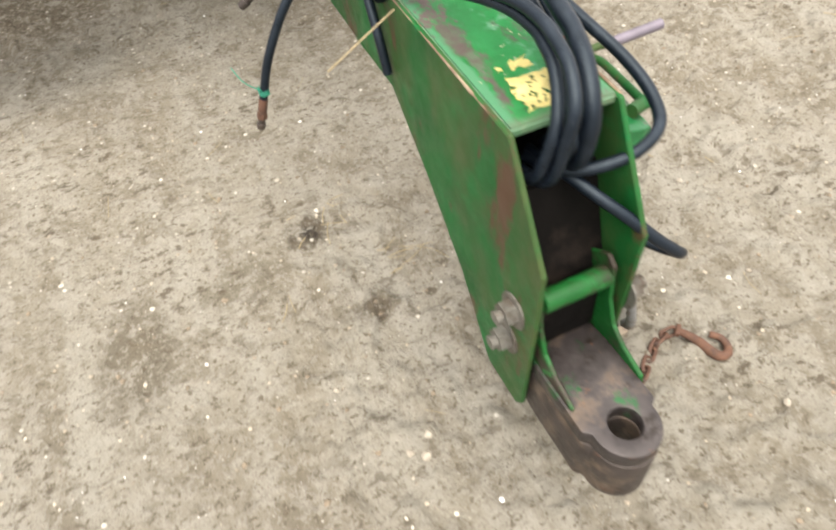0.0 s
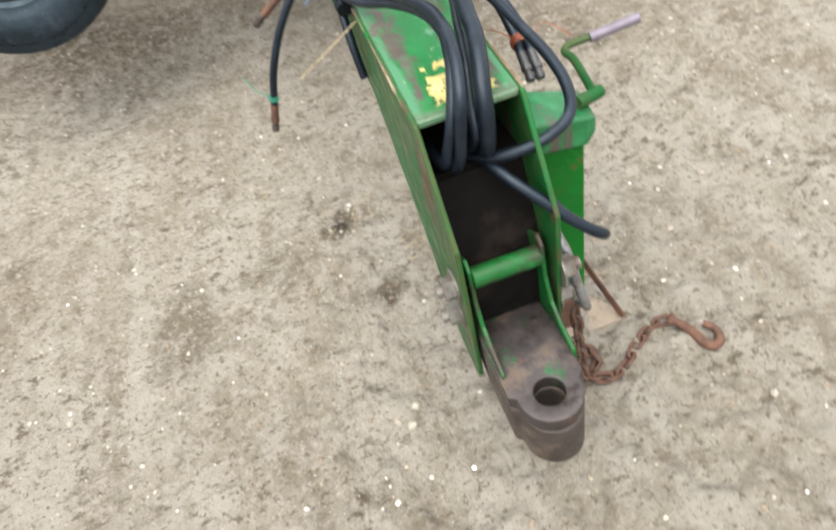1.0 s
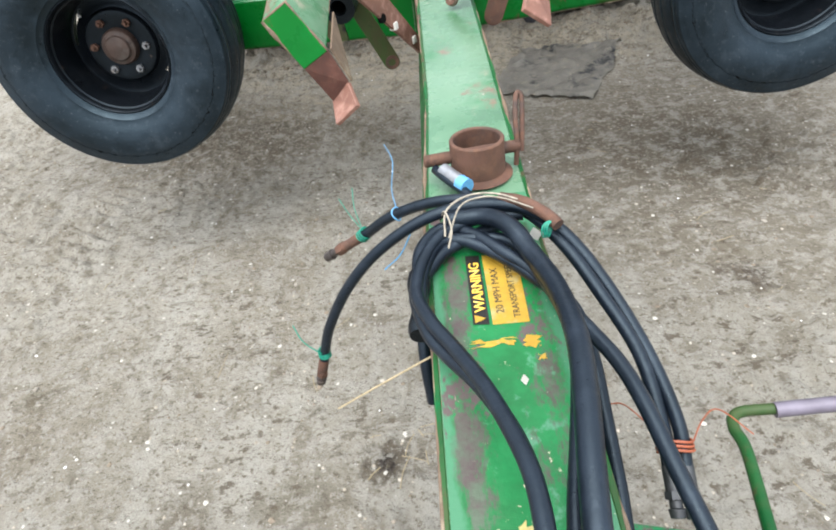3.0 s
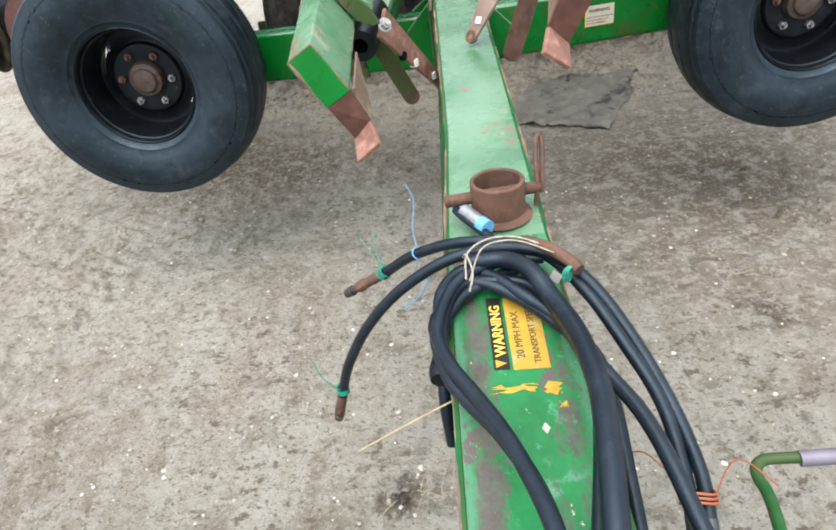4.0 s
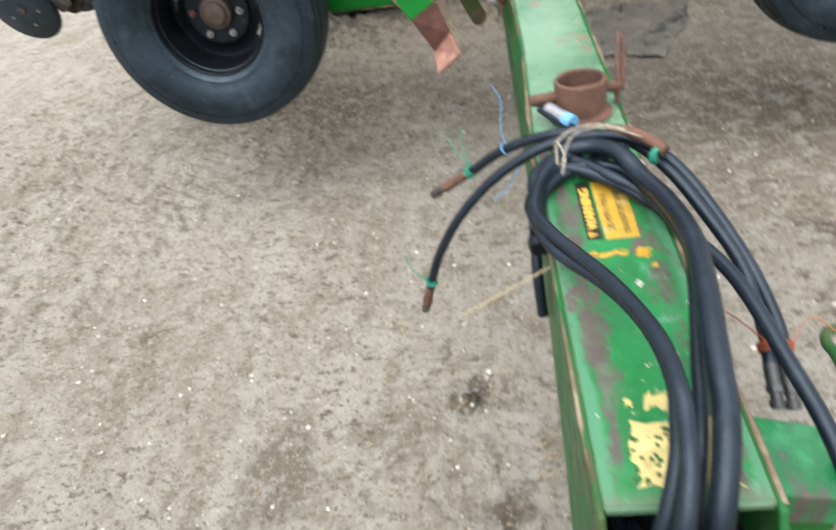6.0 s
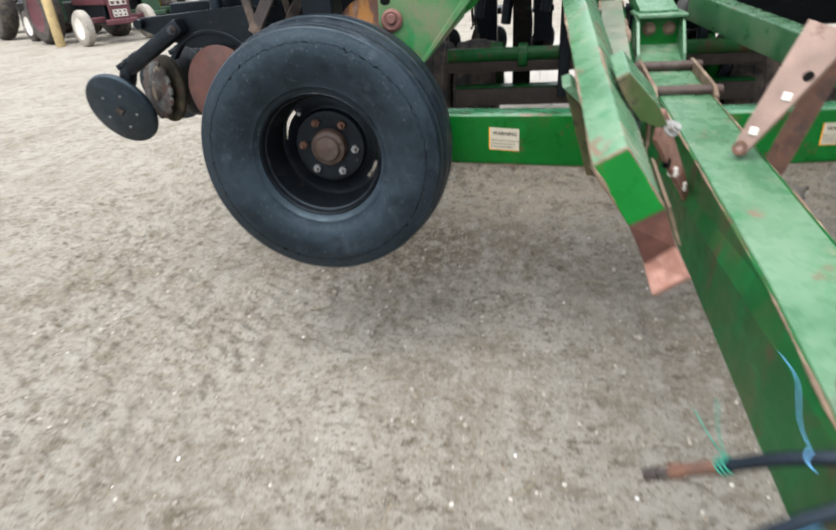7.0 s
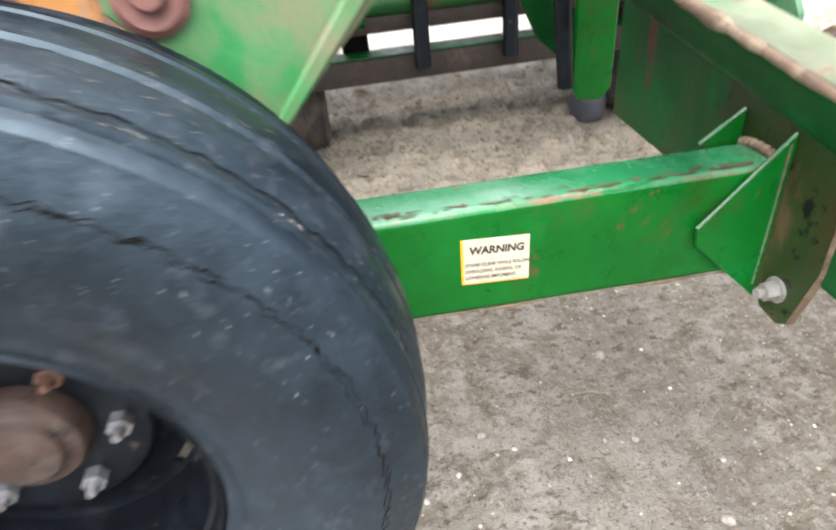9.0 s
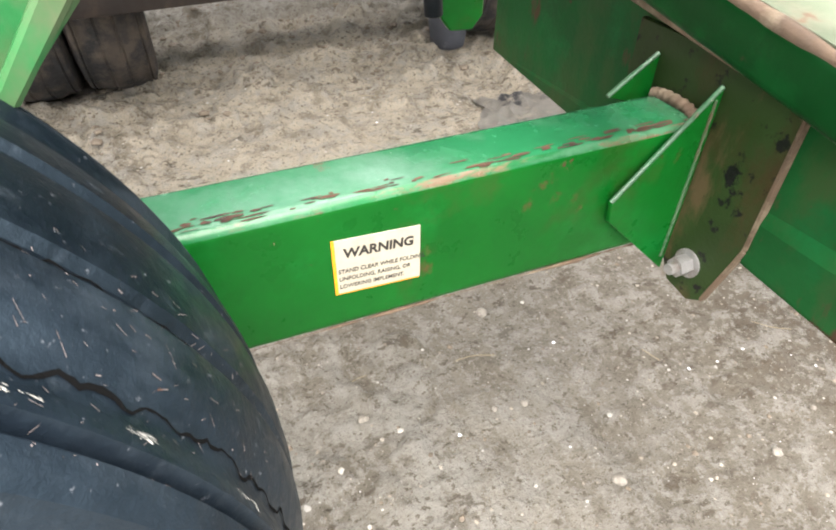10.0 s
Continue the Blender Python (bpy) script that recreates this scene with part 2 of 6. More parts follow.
pale_yellow = surface("pale_yellow_vinyl", (0.672, 0.576, 0.240), 0.55, 0, 0.12, 60.0, (), 0.0)
ink = surface("black_print", (0.02, 0.018, 0.016), 0.55, 0, 0.1, 60.0, (), 0.0)
twine = surface("frayed_twine", (0.27, 0.24, 0.19), 0.9, 0, 0.35, 120.0, (), 0.3, 400.0)
tie_green = surface("green_plastic_string", (0.008, 0.20, 0.13), 0.5, 0, 0.1, 60.0, (), 0.0)
tie_blue = surface("blue_plastic_string", (0.10, 0.30, 0.52), 0.5, 0, 0.2, 60.0, (), 0.0)
tie_red = surface("red_plastic_string", (0.26, 0.065, 0.025), 0.5, 0, 0.2, 60.0, (), 0.0)
grip = surface("purple_grey_grip", (0.13, 0.115, 0.145), 0.5, 0.2, 0.25, 30.0, (), 0.1)
straw = surface("dry_straw", (0.290, 0.235, 0.140), 0.85, 0, 0.3, 200.0, (), 0.0)
def grit_material():
    m, n, l, b = nodes_of("mixed_limestone_grit")
    rnd = n.new("ShaderNodeNewGeometry").outputs["Random Per Island"]
    rm = n.new("ShaderNodeValToRGB")
    for e, (pos, c) in zip((rm.color_ramp.elements[0], rm.color_ramp.elements[1], rm.color_ramp.elements.new(0.4), rm.color_ramp.elements.new(0.75)), ((0.0, (0.187, 0.155, 0.119)), (1.0, (0.547, 0.526, 0.475)), (0.55, (0.331, 0.292, 0.230)), (0.93, (0.432, 0.396, 0.331)))):
        e.position, e.color = pos, (*c, 1)
    l.new(rnd, rm.inputs["Fac"])
    co = n.new("ShaderNodeTexCoord").outputs["Object"]
    l.new(blend(n, l, ramp(n, l, noise_node(n, l, co, 160, 5, 0.7), 0.5, 0.7), rm.outputs["Color"], (0.216, 0.184, 0.144)), b.inputs["Base Color"])
    b.inputs["Roughness"].default_value = 0.9
    return m


grit_mat = grit_material()
stone_mat = surface("pale_limestone", (0.275, 0.250, 0.208), 0.9, 0, 0.35, 90.0, (((0.165, 0.142, 0.112), 40, 0.5, 0.64),), 0.5)
chip_mat = surface("white_limestone_chips", (0.42, 0.40, 0.35), 0.9, 0, 0.3, 8.0, (((0.36, 0.33, 0.27), 14, 0.54, 0.62),), 0.2)
soil_mat = surface("dark_soil_crumbs", (0.1786, 0.1444, 0.1064), 0.95, 0, 0.4, 60.0, (), 0.4)
tarp = surface("dusty_black_sheet", (0.27, 0.255, 0.225), 0.6, 0, 0.25, 9.0, (((0.060, 0.062, 0.066), 3.2, 0.55, 0.63), ((0.36, 0.33, 0.27), 16, 0.54, 0.66)), 0.4, 40.0)
maroon = surface("faded_maroon_paint", (0.075, 0.016, 0.022), 0.6, 0, 0.3, 5.0, ((DUST, 6, 0.66, 0.85),), 0.0)
burnt = surface("burnt_red_brown_rust", (0.085, 0.034, 0.024), 0.8, 0, 0.35, 30.0, (((0.15, 0.065, 0.045), 18, 0.55, 0.7),), 0.35)
chalk_grey = surface("chalky_blue_grey_plate", (0.045, 0.048, 0.056), 0.6, 0, 0.3, 12.0, (((0.10, 0.10, 0.105), 14, 0.58, 0.72), (RUST, 20, 0.64, 0.7)), 0.3)
far_green = surface("tractor_green_paint", (0.02, 0.17, 0.04), 0.5, 0, 0.25, 4.0, ((DUST, 6, 0.6, 0.8),), 0.0)
dark_tractor = surface("dark_green_tractor_paint", (0.010, 0.045, 0.018), 0.55, 0, 0.3, 4.0, ((DUST, 6, 0.68, 0.85),), 0.0)
white_rim = surface("white_wheel_paint", (0.544, 0.528, 0.480), 0.6, 0, 0.1, 8.0, (), 0.0)
yellow_rim = surface("yellow_wheel_paint", (0.75, 0.5, 0.03), 0.5, 0, 0.1, 8.0, (), 0.0)
wood = surface("weathered_post_wood", (0.52, 0.40, 0.20), 0.85, 0, 0.25, 6.0, (((0.3, 0.2, 0.1), 12, 0.55, 0.7, (4, 4, 0.4)),), 0.3)
olive = surface("rusting_olive_paint", (0.075, 0.15, 0.045), 0.65, 0, 0.3, 4.0, (((0.15, 0.16, 0.10), 5, 0.5, 0.66), ((0.13, 0.075, 0.045), 3, 0.45, 0.54)), 0.2)
pale_olive = surface("chalky_pale_olive_paint", (0.26, 0.29, 0.20), 0.65, 0, 0.2, 4.0, (((0.16, 0.12, 0.07), 5, 0.6, 0.7),), 0.2)
# leaves kept dark to give the far background its shade
leaf_mat = surface("dark_backdrop_leaves", (0.030, 0.042, 0.022), 0.8, 0, 0.4, 1.5, (), 0.0)


def cap_material():
    """Tongue cap: green in the middle, rubbed to purple-brown in two bands, pale chalked paint along the very edges."""
    m, n, l, b = nodes_of("worn_tongue_cap_paint")
    co = n.new("ShaderNodeTexCoord").outputs["Object"]
    N = lambda *a: noise_node(n, l, co, *a)
    sep = n.new("ShaderNodeSeparateXYZ")
    l.new(co, sep.inputs["Vector"])

    def math_node(op, a, b):
        k = n.new("ShaderNodeMath")
        k.operation = op
        for i, v in enumerate((a, b)):
            if isinstance(v, float):
                k.inputs[i].default_value = v
            else:
                l.new(v, k.inputs[i])
        return k.outputs[0]

    col = blend(n, l, ramp(n, l, N(9, 6, 0.7), 0.35, 0.65), (0.0016, 0.085, 0.018), (0.006, 0.150, 0.040))
    col = blend(n, l, ramp(n, l, N(24, 7, 0.7), 0.57, 0.64), col, (0.060, 0.190, 0.105))
    away = math_node("ABSOLUTE", math_node("SUBTRACT", sep.outputs["X"], 0.0), 0.0)
    band = math_node("ABSOLUTE", math_node("SUBTRACT", away, 0.054), 0.0)
    ragged = math_node("ADD", band, math_node("MULTIPLY", math_node("SUBTRACT", N(9, 8, 0.80, (1.6, 0.6, 1)), 0.5), 0.26))
    col = blend(n, l, ramp(n, l, ragged, 0.014, -0.006), col, blend(n, l, ramp(n, l, N(30, 6, 0.7), 0.4, 0.62), (0.058, 0.042, 0.040), (0.060, 0.085, 0.055)))
    edge = math_node("ADD", away, math_node("MULTIPLY", math_node("SUBTRACT", N(11, 6, 0.7, (1.5, 0.7, 1)), 0.5), 0.045))
    col = blend(n, l, ramp(n, l, edge, 0.064, 0.071), col, (0.040, 0.150, 0.075))
    col = blend(n, l, ramp(n, l, N(7.0, 7, 0.75, (1.6, 1.0, 1)), 0.575, 0.615), col, (0.078, 0.055, 0.054))
    front = math_node("ADD", sep.outputs["Y"], math_node("MULTIPLY", math_node("SUBTRACT", N(16, 6, 0.7), 0.5), 0.05))
    col = blend(n, l, both(n, l, ramp(n, l, front, 0.566, 0.548), 0.7), col, (0.075, 0.105, 0.066))
    col = blend(n, l, ramp(n, l, N(70, 5, 0.7), 0.665, 0.69), col, (0.40, 0.37, 0.26))
    l.new(col, b.inputs["Base Color"])
    b.inputs["Specular IOR Level"].default_value = 0.32
    rg = n.new("ShaderNodeMapRange")
    rg.inputs["To Min"].default_value, rg.inputs["To Max"].default_value = 0.28, 0.62
    l.new(N(14, 5, 0.7), rg.inputs["Value"])
    l.new(rg.outputs["Result"], b.inputs["Roughness"])
    bp = n.new("ShaderNodeBump")
    bp.inputs["Strength"].default_value, bp.inputs["Distance"].default_value = 0.2, 0.004
    l.new(N(110, 6, 0.65), bp.inputs["Height"])
    l.new(bp.outputs["Normal"], b.inputs["Normal"])
    return m


cap_mat = cap_material()


def near_spot(n, l, co, x, y, rx, ry, lo, hi, wander=0.5, scale=9.0):
    """A mask for a stain with a ragged edge about a place on the ground."""
    mp = n.new("ShaderNodeMapping")
    mp.inputs["Location"].default_value = (-x / rx, -y / ry, 0)
    mp.inputs["Scale"].default_value = (1 / rx, 1 / ry, 0)
    l.new(co, mp.inputs["Vector"])
    ln = n.new("ShaderNodeVectorMath")
    ln.operation = "LENGTH"
    l.new(mp.outputs["Vector"], ln.inputs[0])
    ad = n.new("ShaderNodeMath")
    ad.operation = "MULTIPLY_ADD"
    l.new(noise_node(n, l, co, scale, 8, 0.75), ad.inputs[0])
    ad.inputs[1].default_value = -2 * wander
    l.new(ln.outputs["Value"], ad.inputs[2])
    return ramp(n, l, ad.outputs[0], hi, lo)


def chips_node(n, l, co, scale, size, share):
    """A mask for scattered flat chips: some cells of a Voronoi pattern, near their centres only."""
    tex = n.new("ShaderNodeTexVoronoi")
    tex.inputs["Scale"].default_value = scale
    l.new(co, tex.inputs["Vector"])
    near = ramp(n, l, tex.outputs["Distance"], size, size * 0.7)
    sep = n.new("ShaderNodeSeparateColor")
    l.new(tex.outputs["Color"], sep.inputs["Color"])
    pick = ramp(n, l, sep.outputs["Red"], 1 - share, 1 - share + 0.02)
    mul = n.new("ShaderNodeMath")
    mul.operation = "MULTIPLY"
    l.new(near, mul.inputs[0])
    l.new(pick, mul.inputs[1])
    return mul.outputs[0]


def ground_material():
    m, n, l, b = nodes_of("packed_dirt_and_limestone")
    co = n.new("ShaderNodeTexCoord").outputs["Object"]
    N = lambda *a: noise_node(n, l, co, *a)
    col = blend(n, l, ramp(n, l, N(0.9, 5, 0.6), 0.40, 0.60), (0.226, 0.207, 0.167), (0.273, 0.255, 0.215))
    # pale wheel-polished streaks and broad brown areas
    col = blend(n, l, both(n, l, ramp(n, l, N(1.3, 7, 0.65, (5.0, 0.5, 1)), 0.47, 0.60), 0.95), col, (0.291, 0.277, 0.239))
    col = blend(n, l, both(n, l, ramp(n, l, N(1.6, 8, 0.66, (1.0, 0.7, 1)), 0.50, 0.66), 0.85), col, (0.173, 0.150, 0.113))
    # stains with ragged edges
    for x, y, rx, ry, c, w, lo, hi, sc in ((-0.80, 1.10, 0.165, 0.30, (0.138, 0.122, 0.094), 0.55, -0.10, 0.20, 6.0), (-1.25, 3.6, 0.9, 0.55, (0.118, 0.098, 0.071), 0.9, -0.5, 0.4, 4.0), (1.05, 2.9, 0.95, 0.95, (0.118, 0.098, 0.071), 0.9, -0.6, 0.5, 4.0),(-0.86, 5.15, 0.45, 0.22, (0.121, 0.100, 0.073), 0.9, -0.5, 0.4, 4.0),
                                           (-0.282, 1.318, 0.11, 0.095, (0.079, 0.066, 0.049), 1.1, -0.75, -0.28, 14.0), (-0.279, 1.318, 0.036, 0.042, (0.026, 0.020, 0.016), 0.6, -0.05, 0.35, 30.0), (-0.203, 0.957, 0.085, 0.085, (0.073, 0.060, 0.044), 1.1, -0.75, -0.30, 16.0), (-0.50, 1.23, 0.16, 0.16, (0.158, 0.142, 0.109), 0.8, -0.45, 0.1, 7.0),
                                           (0.905, 1.90, 0.13, 0.11, (0.065, 0.051, 0.038), 1.1, -0.75, -0.3, 14.0), (0.28, 0.85, 0.12, 0.12, (0.079, 0.063, 0.048), 1.1, -0.75, -0.3, 14.0), (-1.412, 1.673, 0.07, 0.06, (0.087, 0.074, 0.049), 1.1, -0.75, -0.2, 20.0)):
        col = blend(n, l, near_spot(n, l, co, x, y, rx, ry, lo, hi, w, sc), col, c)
    # paler soil behind the machine: open-sky brightness put into the colour
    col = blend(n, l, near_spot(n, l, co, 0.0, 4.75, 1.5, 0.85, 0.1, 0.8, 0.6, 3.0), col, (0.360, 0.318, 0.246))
    # mottles a hand wide, clustered dark dabs painting the shade of clods, dust between them
    col = blend(n, l, both(n, l, ramp(n, l, N(7.5, 7, 0.70, (1.1, 0.8, 1)), 0.50, 0.60), 0.72), col, (0.143, 0.123, 0.091))
    col = blend(n, l, both(n, l, ramp(n, l, N(11.0, 6, 0.68), 0.50, 0.60), 0.72), col, (0.294, 0.278, 0.241))
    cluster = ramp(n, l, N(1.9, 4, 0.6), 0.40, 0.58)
    clod_shade = ramp(n, l, N(19.0, 6, 0.66, (0.8, 1.25, 1)), 0.55, 0.61)
    col = blend(n, l, both(n, l, clod_shade, cluster, 0.85), col, (0.083, 0.066, 0.046))
    col = blend(n, l, both(n, l, ramp(n, l, N(40, 6, 0.7), 0.53, 0.60), 0.65), col, (0.299, 0.285, 0.247))
    col = blend(n, l, both(n, l, ramp(n, l, N(52, 6, 0.7, (1, 1.2, 1)), 0.56, 0.62), 0.85), col, (0.104, 0.086, 0.060))
    col = blend(n, l, both(n, l, ramp(n, l, N(170, 5, 0.7), 0.56, 0.66), 0.7), col, (0.112, 0.094, 0.067))
    col = blend(n, l, chips_node(n, l, co, 75, 0.20, 0.05), col, (0.333, 0.322, 0.291))
    col = blend(n, l, chips_node(n, l, co, 190, 0.26, 0.10), col, (0.325, 0.314, 0.283))
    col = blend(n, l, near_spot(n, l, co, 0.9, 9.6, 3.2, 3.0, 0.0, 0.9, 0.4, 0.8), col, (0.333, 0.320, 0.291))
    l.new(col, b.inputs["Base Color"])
    b.inputs["Roughness"].default_value = 0.93
    b.inputs["Specular IOR Level"].default_value = 0.25
    add = n.new("ShaderNodeMath")
    l.new(N(22, 8, 0.7), add.inputs[0])
    l.new(both(n, l, N(80, 6, 0.75), 0.5), add.inputs[1])
    bp = n.new("ShaderNodeBump")
    bp.inputs["Strength"].default_value, bp.inputs["Distance"].default_value = 1.0, 0.022
    l.new(add.outputs[0], bp.inputs["Height"])
    l.new(bp.outputs["Normal"], b.inputs["Normal"])
    return m


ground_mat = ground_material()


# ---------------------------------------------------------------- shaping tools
def sheen_top(ob, top, corner=None):
    """Lays a paint with sky sheen in its colour on the faces of a bar that look up, and a third on its rounded corners.
    """
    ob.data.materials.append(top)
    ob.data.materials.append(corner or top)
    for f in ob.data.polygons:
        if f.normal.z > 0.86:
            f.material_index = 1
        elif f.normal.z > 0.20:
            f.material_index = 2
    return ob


def thing(name, place, label, category, group="", kind=""):
    ob = new(name)
    ob.empty_display_size = 0.05
    ob.location = place
    return tagged(ob, label, category, group, kind)


def part(name, bm, material, parent=None, label="", smooth=None):
    """Links a bmesh, in world coordinates, as one mesh object under its thing or part."""
    bmesh.ops.recalc_face_normals(bm, faces=bm.faces)
    me = bpy.data.meshes.new(name)
    if smooth is not None:
        lim = radians(smooth)
        for e in bm.edges:
            e.smooth = len(e.link_faces) == 2 and e.calc_face_angle(0) < lim
        for fc in bm.faces:
            fc.smooth = True
    bm.to_mesh(me)
    bm.free()
    me.materials.append(material)
    ob = new(name, me)
    if parent is not None:
        ob.parent = parent
        ob.matrix_parent_inverse = Matrix.Translation(-Vector(parent.location))
    if label:
        ob["label"] = label
    return ob


def solid(name, bm, material, label, category, group="", kind="", smooth=None):
    return tagged(part(name, bm, material, None, "", smooth), label, category, group, kind)


def rounded(bm, width=0.003, seg=1, angle=25):
    bmesh.ops.recalc_face_normals(bm, faces=bm.faces[:])
    bm.normal_update()
    es = [e for e in bm.edges if len(e.link_faces) == 2 and e.calc_face_angle(0) > radians(angle)]
    bmesh.ops.bevel(bm, geom=es, offset=width, segments=seg, affect="EDGES", profile=0.5, clamp_overlap=True)
    return bm


def box(bm, x0, x1, y0, y1, z0, z1):
    v = [bm.verts.new((x, y, z)) for x in (x0, x1) for y in (y0, y1) for z in (z0, z1)]
    for q in ((0, 1, 3, 2), (4, 6, 7, 5), (0, 4, 5, 1), (2, 3, 7, 6), (0, 2, 6, 4), (1, 5, 7, 3)):
        bm.faces.new([v[i] for i in q])
    return bm


def hull(bm, lower, upper):
    """A solid between two loops of the same number of points."""
    a, b = [bm.verts.new(p) for p in lower], [bm.verts.new(p) for p in upper]
    k = len(a)
    bm.faces.new(a[::-1])
    bm.faces.new(b)
    for i in range(k):
        bm.faces.new((a[i], a[(i + 1) % k], b[(i + 1) % k], b[i]))
    return bm


def slab_x(bm, outline, x0, x1):
    return hull(bm, [(x0, y, z) for y, z in outline], [(x1, y, z) for y, z in outline])


def slab_y(bm, outline, y0, y1):
    return hull(bm, [(x, y0, z) for x, z in outline], [(x, y1, z) for x, z in outline])


def beam(bm, p, q, w, h, up=(0, 0, 1)):
    """A square bar from p to q, w wide and h high."""
    p, q = Vector(p), Vector(q)
    d = (q - p).normalized()
    side = d.cross(Vector(up)).normalized()
    top = side.cross(d)
    ring = [side * sx * w / 2 + top * sz * h / 2 for sx, sz in ((-1, -1), (1, -1), (1, 1), (-1, 1))]
    return hull(bm, [p + r for r in ring], [q + r for r in ring])


def axes(d):
    d = Vector(d).normalized()
    a = d.cross(Vector((0, 0, 1)) if abs(d.z) < 0.9 else Vector((1, 0, 0))).normalized()
    return d, a, d.cross(a)


def rod(bm, p, q, r, seg=16, r2=None, turn=0.0):
    p, q = Vector(p), Vector(q)
    d, a, b = axes(q - p)
    ang = [turn + 2 * math.pi * i / seg for i in range(seg)]
    return hull(bm, [p + (a * math.cos(t) + b * math.sin(t)) * r for t in ang], [q + (a * math.cos(t) + b * math.sin(t)) * (r if r2 is None else r2) for t in ang])


def lathe(bm, profile, centre, axis=(0, 1, 0), seg=48, closed=True):
    """Turns (along, radius) pairs about an axis through centre."""
    c = Vector(centre)
    d, a, b = axes(axis)
    rings = []
    for s, r in profile:
        rings.append([bm.verts.new(c + d * s + (a * math.cos(2 * math.pi * i / seg) + b * math.sin(2 * math.pi * i / seg)) * max(r, 1e-4)) for i in range(seg)])
    k = len(rings)
    for j in range(k if closed else k - 1):
        p, q = rings[j], rings[(j + 1) % k]
        for i in range(seg):
            bm.faces.new((p[i], p[(i + 1) % seg], q[(i + 1) % seg], q[i]))
    if not closed:
        bm.faces.new(rings[0][::-1])
        bm.faces.new(rings[-1])
    return bm


def glide(points, steps=8):
    """Catmull-Rom through the points."""
    p = [Vector(v) for v in points]
    p = [p[0] * 2 - p[1]] + p + [p[-1] * 2 - p[-2]]
    out = []
    for i in range(1, len(p) - 2):
        for k in range(steps):
            t = k / steps
            a, b, c, d = p[i - 1:i + 3]
            out.append(0.5 * ((2 * b) + (c - a) * t + (2 * a - 5 * b + 4 * c - d) * t * t + (3 * b - a - 3 * c + d) * t ** 3))
    return out + [p[-2]]


def sweep(bm, points, r, seg=12, steps=8, smooth=True):
    """A tube along a smooth line, closed at both ends."""
    pts = glide(points, steps) if smooth else [Vector(v) for v in points]
    d, a, b = axes(pts[1] - pts[0])
    rings = []
    for i, p in enumerate(pts):
        t = (pts[min(i + 1, len(pts) - 1)] - pts[max(i - 1, 0)]).normalized()
        a = (a - t * a.dot(t)).normalized()
        b = t.cross(a)
        rr = r(i / (len(pts) - 1)) if callable(r) else r
        rings.append([bm.verts.new(p + (a * math.cos(2 * math.pi * k / seg) + b * math.sin(2 * math.pi * k / seg)) * rr) for k in range(seg)])
    for p, q in zip(rings, rings[1:]):
        for i in range(seg):
            bm.faces.new((p[i], p[(i + 1) % seg], q[(i + 1) % seg], q[i]))
    bm.faces.new(rings[0][::-1])
    bm.faces.new(rings[-1])
    return bm


def bolt(bm, at, axis, r=0.016, h=0.014, shank=0.006):
    """A hexagon head with its washer and the end of its thread."""
    at, d = Vector(at), Vector(axis).normalized()
    rod(bm, at - d * 0.001, at + d * 0.003, r * 1.45, 20)
    rod(bm, at + d * 0.003, at + d * (0.003 + h), r, 6)
    rod(bm, at + d * (0.003 + h), at + d * (0.003 + h + shank), r * 0.55, 12)
    return bm


def B():
    return bmesh.new()


def lettering(name, text, size, m, material, parent, stretch=1.0, bold=0.0):
    """Letters of the built-in font as a thin mesh, laid by the pose m."""
    cu = bpy.data.curves.new("letters", "FONT")
    cu.body, cu.size, cu.extrude, cu.align_x = text, size, 0.0002, "LEFT"
    cu.resolution_u = 3
    cu.offset = bold
    tmp = bpy.data.objects.new("letters", cu)
    me = bpy.data.meshes.new_from_object(tmp)
    bpy.data.objects.remove(tmp)
    bpy.data.curves.remove(cu)
    me.transform(m @ Matrix.Diagonal((stretch, 1, 1, 1)))
    bm = B()
    bm.from_mesh(me)
    bpy.data.meshes.remove(me)
    return part(name, bm, material, parent)

# ---------------------------------------------------------------- ground
def spread(lo, hi, step, far, grow=1.22):
    v = list(np.arange(lo, hi + step / 2, step))
    a, b, s = [], [], step
    x0, x1 = v[0], v[-1]
    while x1 < far:
        s *= grow
        x0, x1 = x0 - s, x1 + s
        a.append(x0)
        b.append(x1)
    return a[::-1] + v + b


def ease(a, b, v):
    t = max(0.0, min(1.0, (v - a) / (b - a)))
    return t * t * (3 - 2 * t)


RUTS = (((0.015, 2.931), (0.10, 2.58), 0.05), ((0.33, 3.10), (0.43, 2.58), 0.05), ((0.19, 2.98), (0.25, 2.62), 0.035), ((-0.10, 5.90), (0.40, 5.05), 0.09), ((-2.4, 2.6), (-1.3, 4.2), 0.07), ((-2.6, 3.4), (-1.9, 4.6), 0.08))


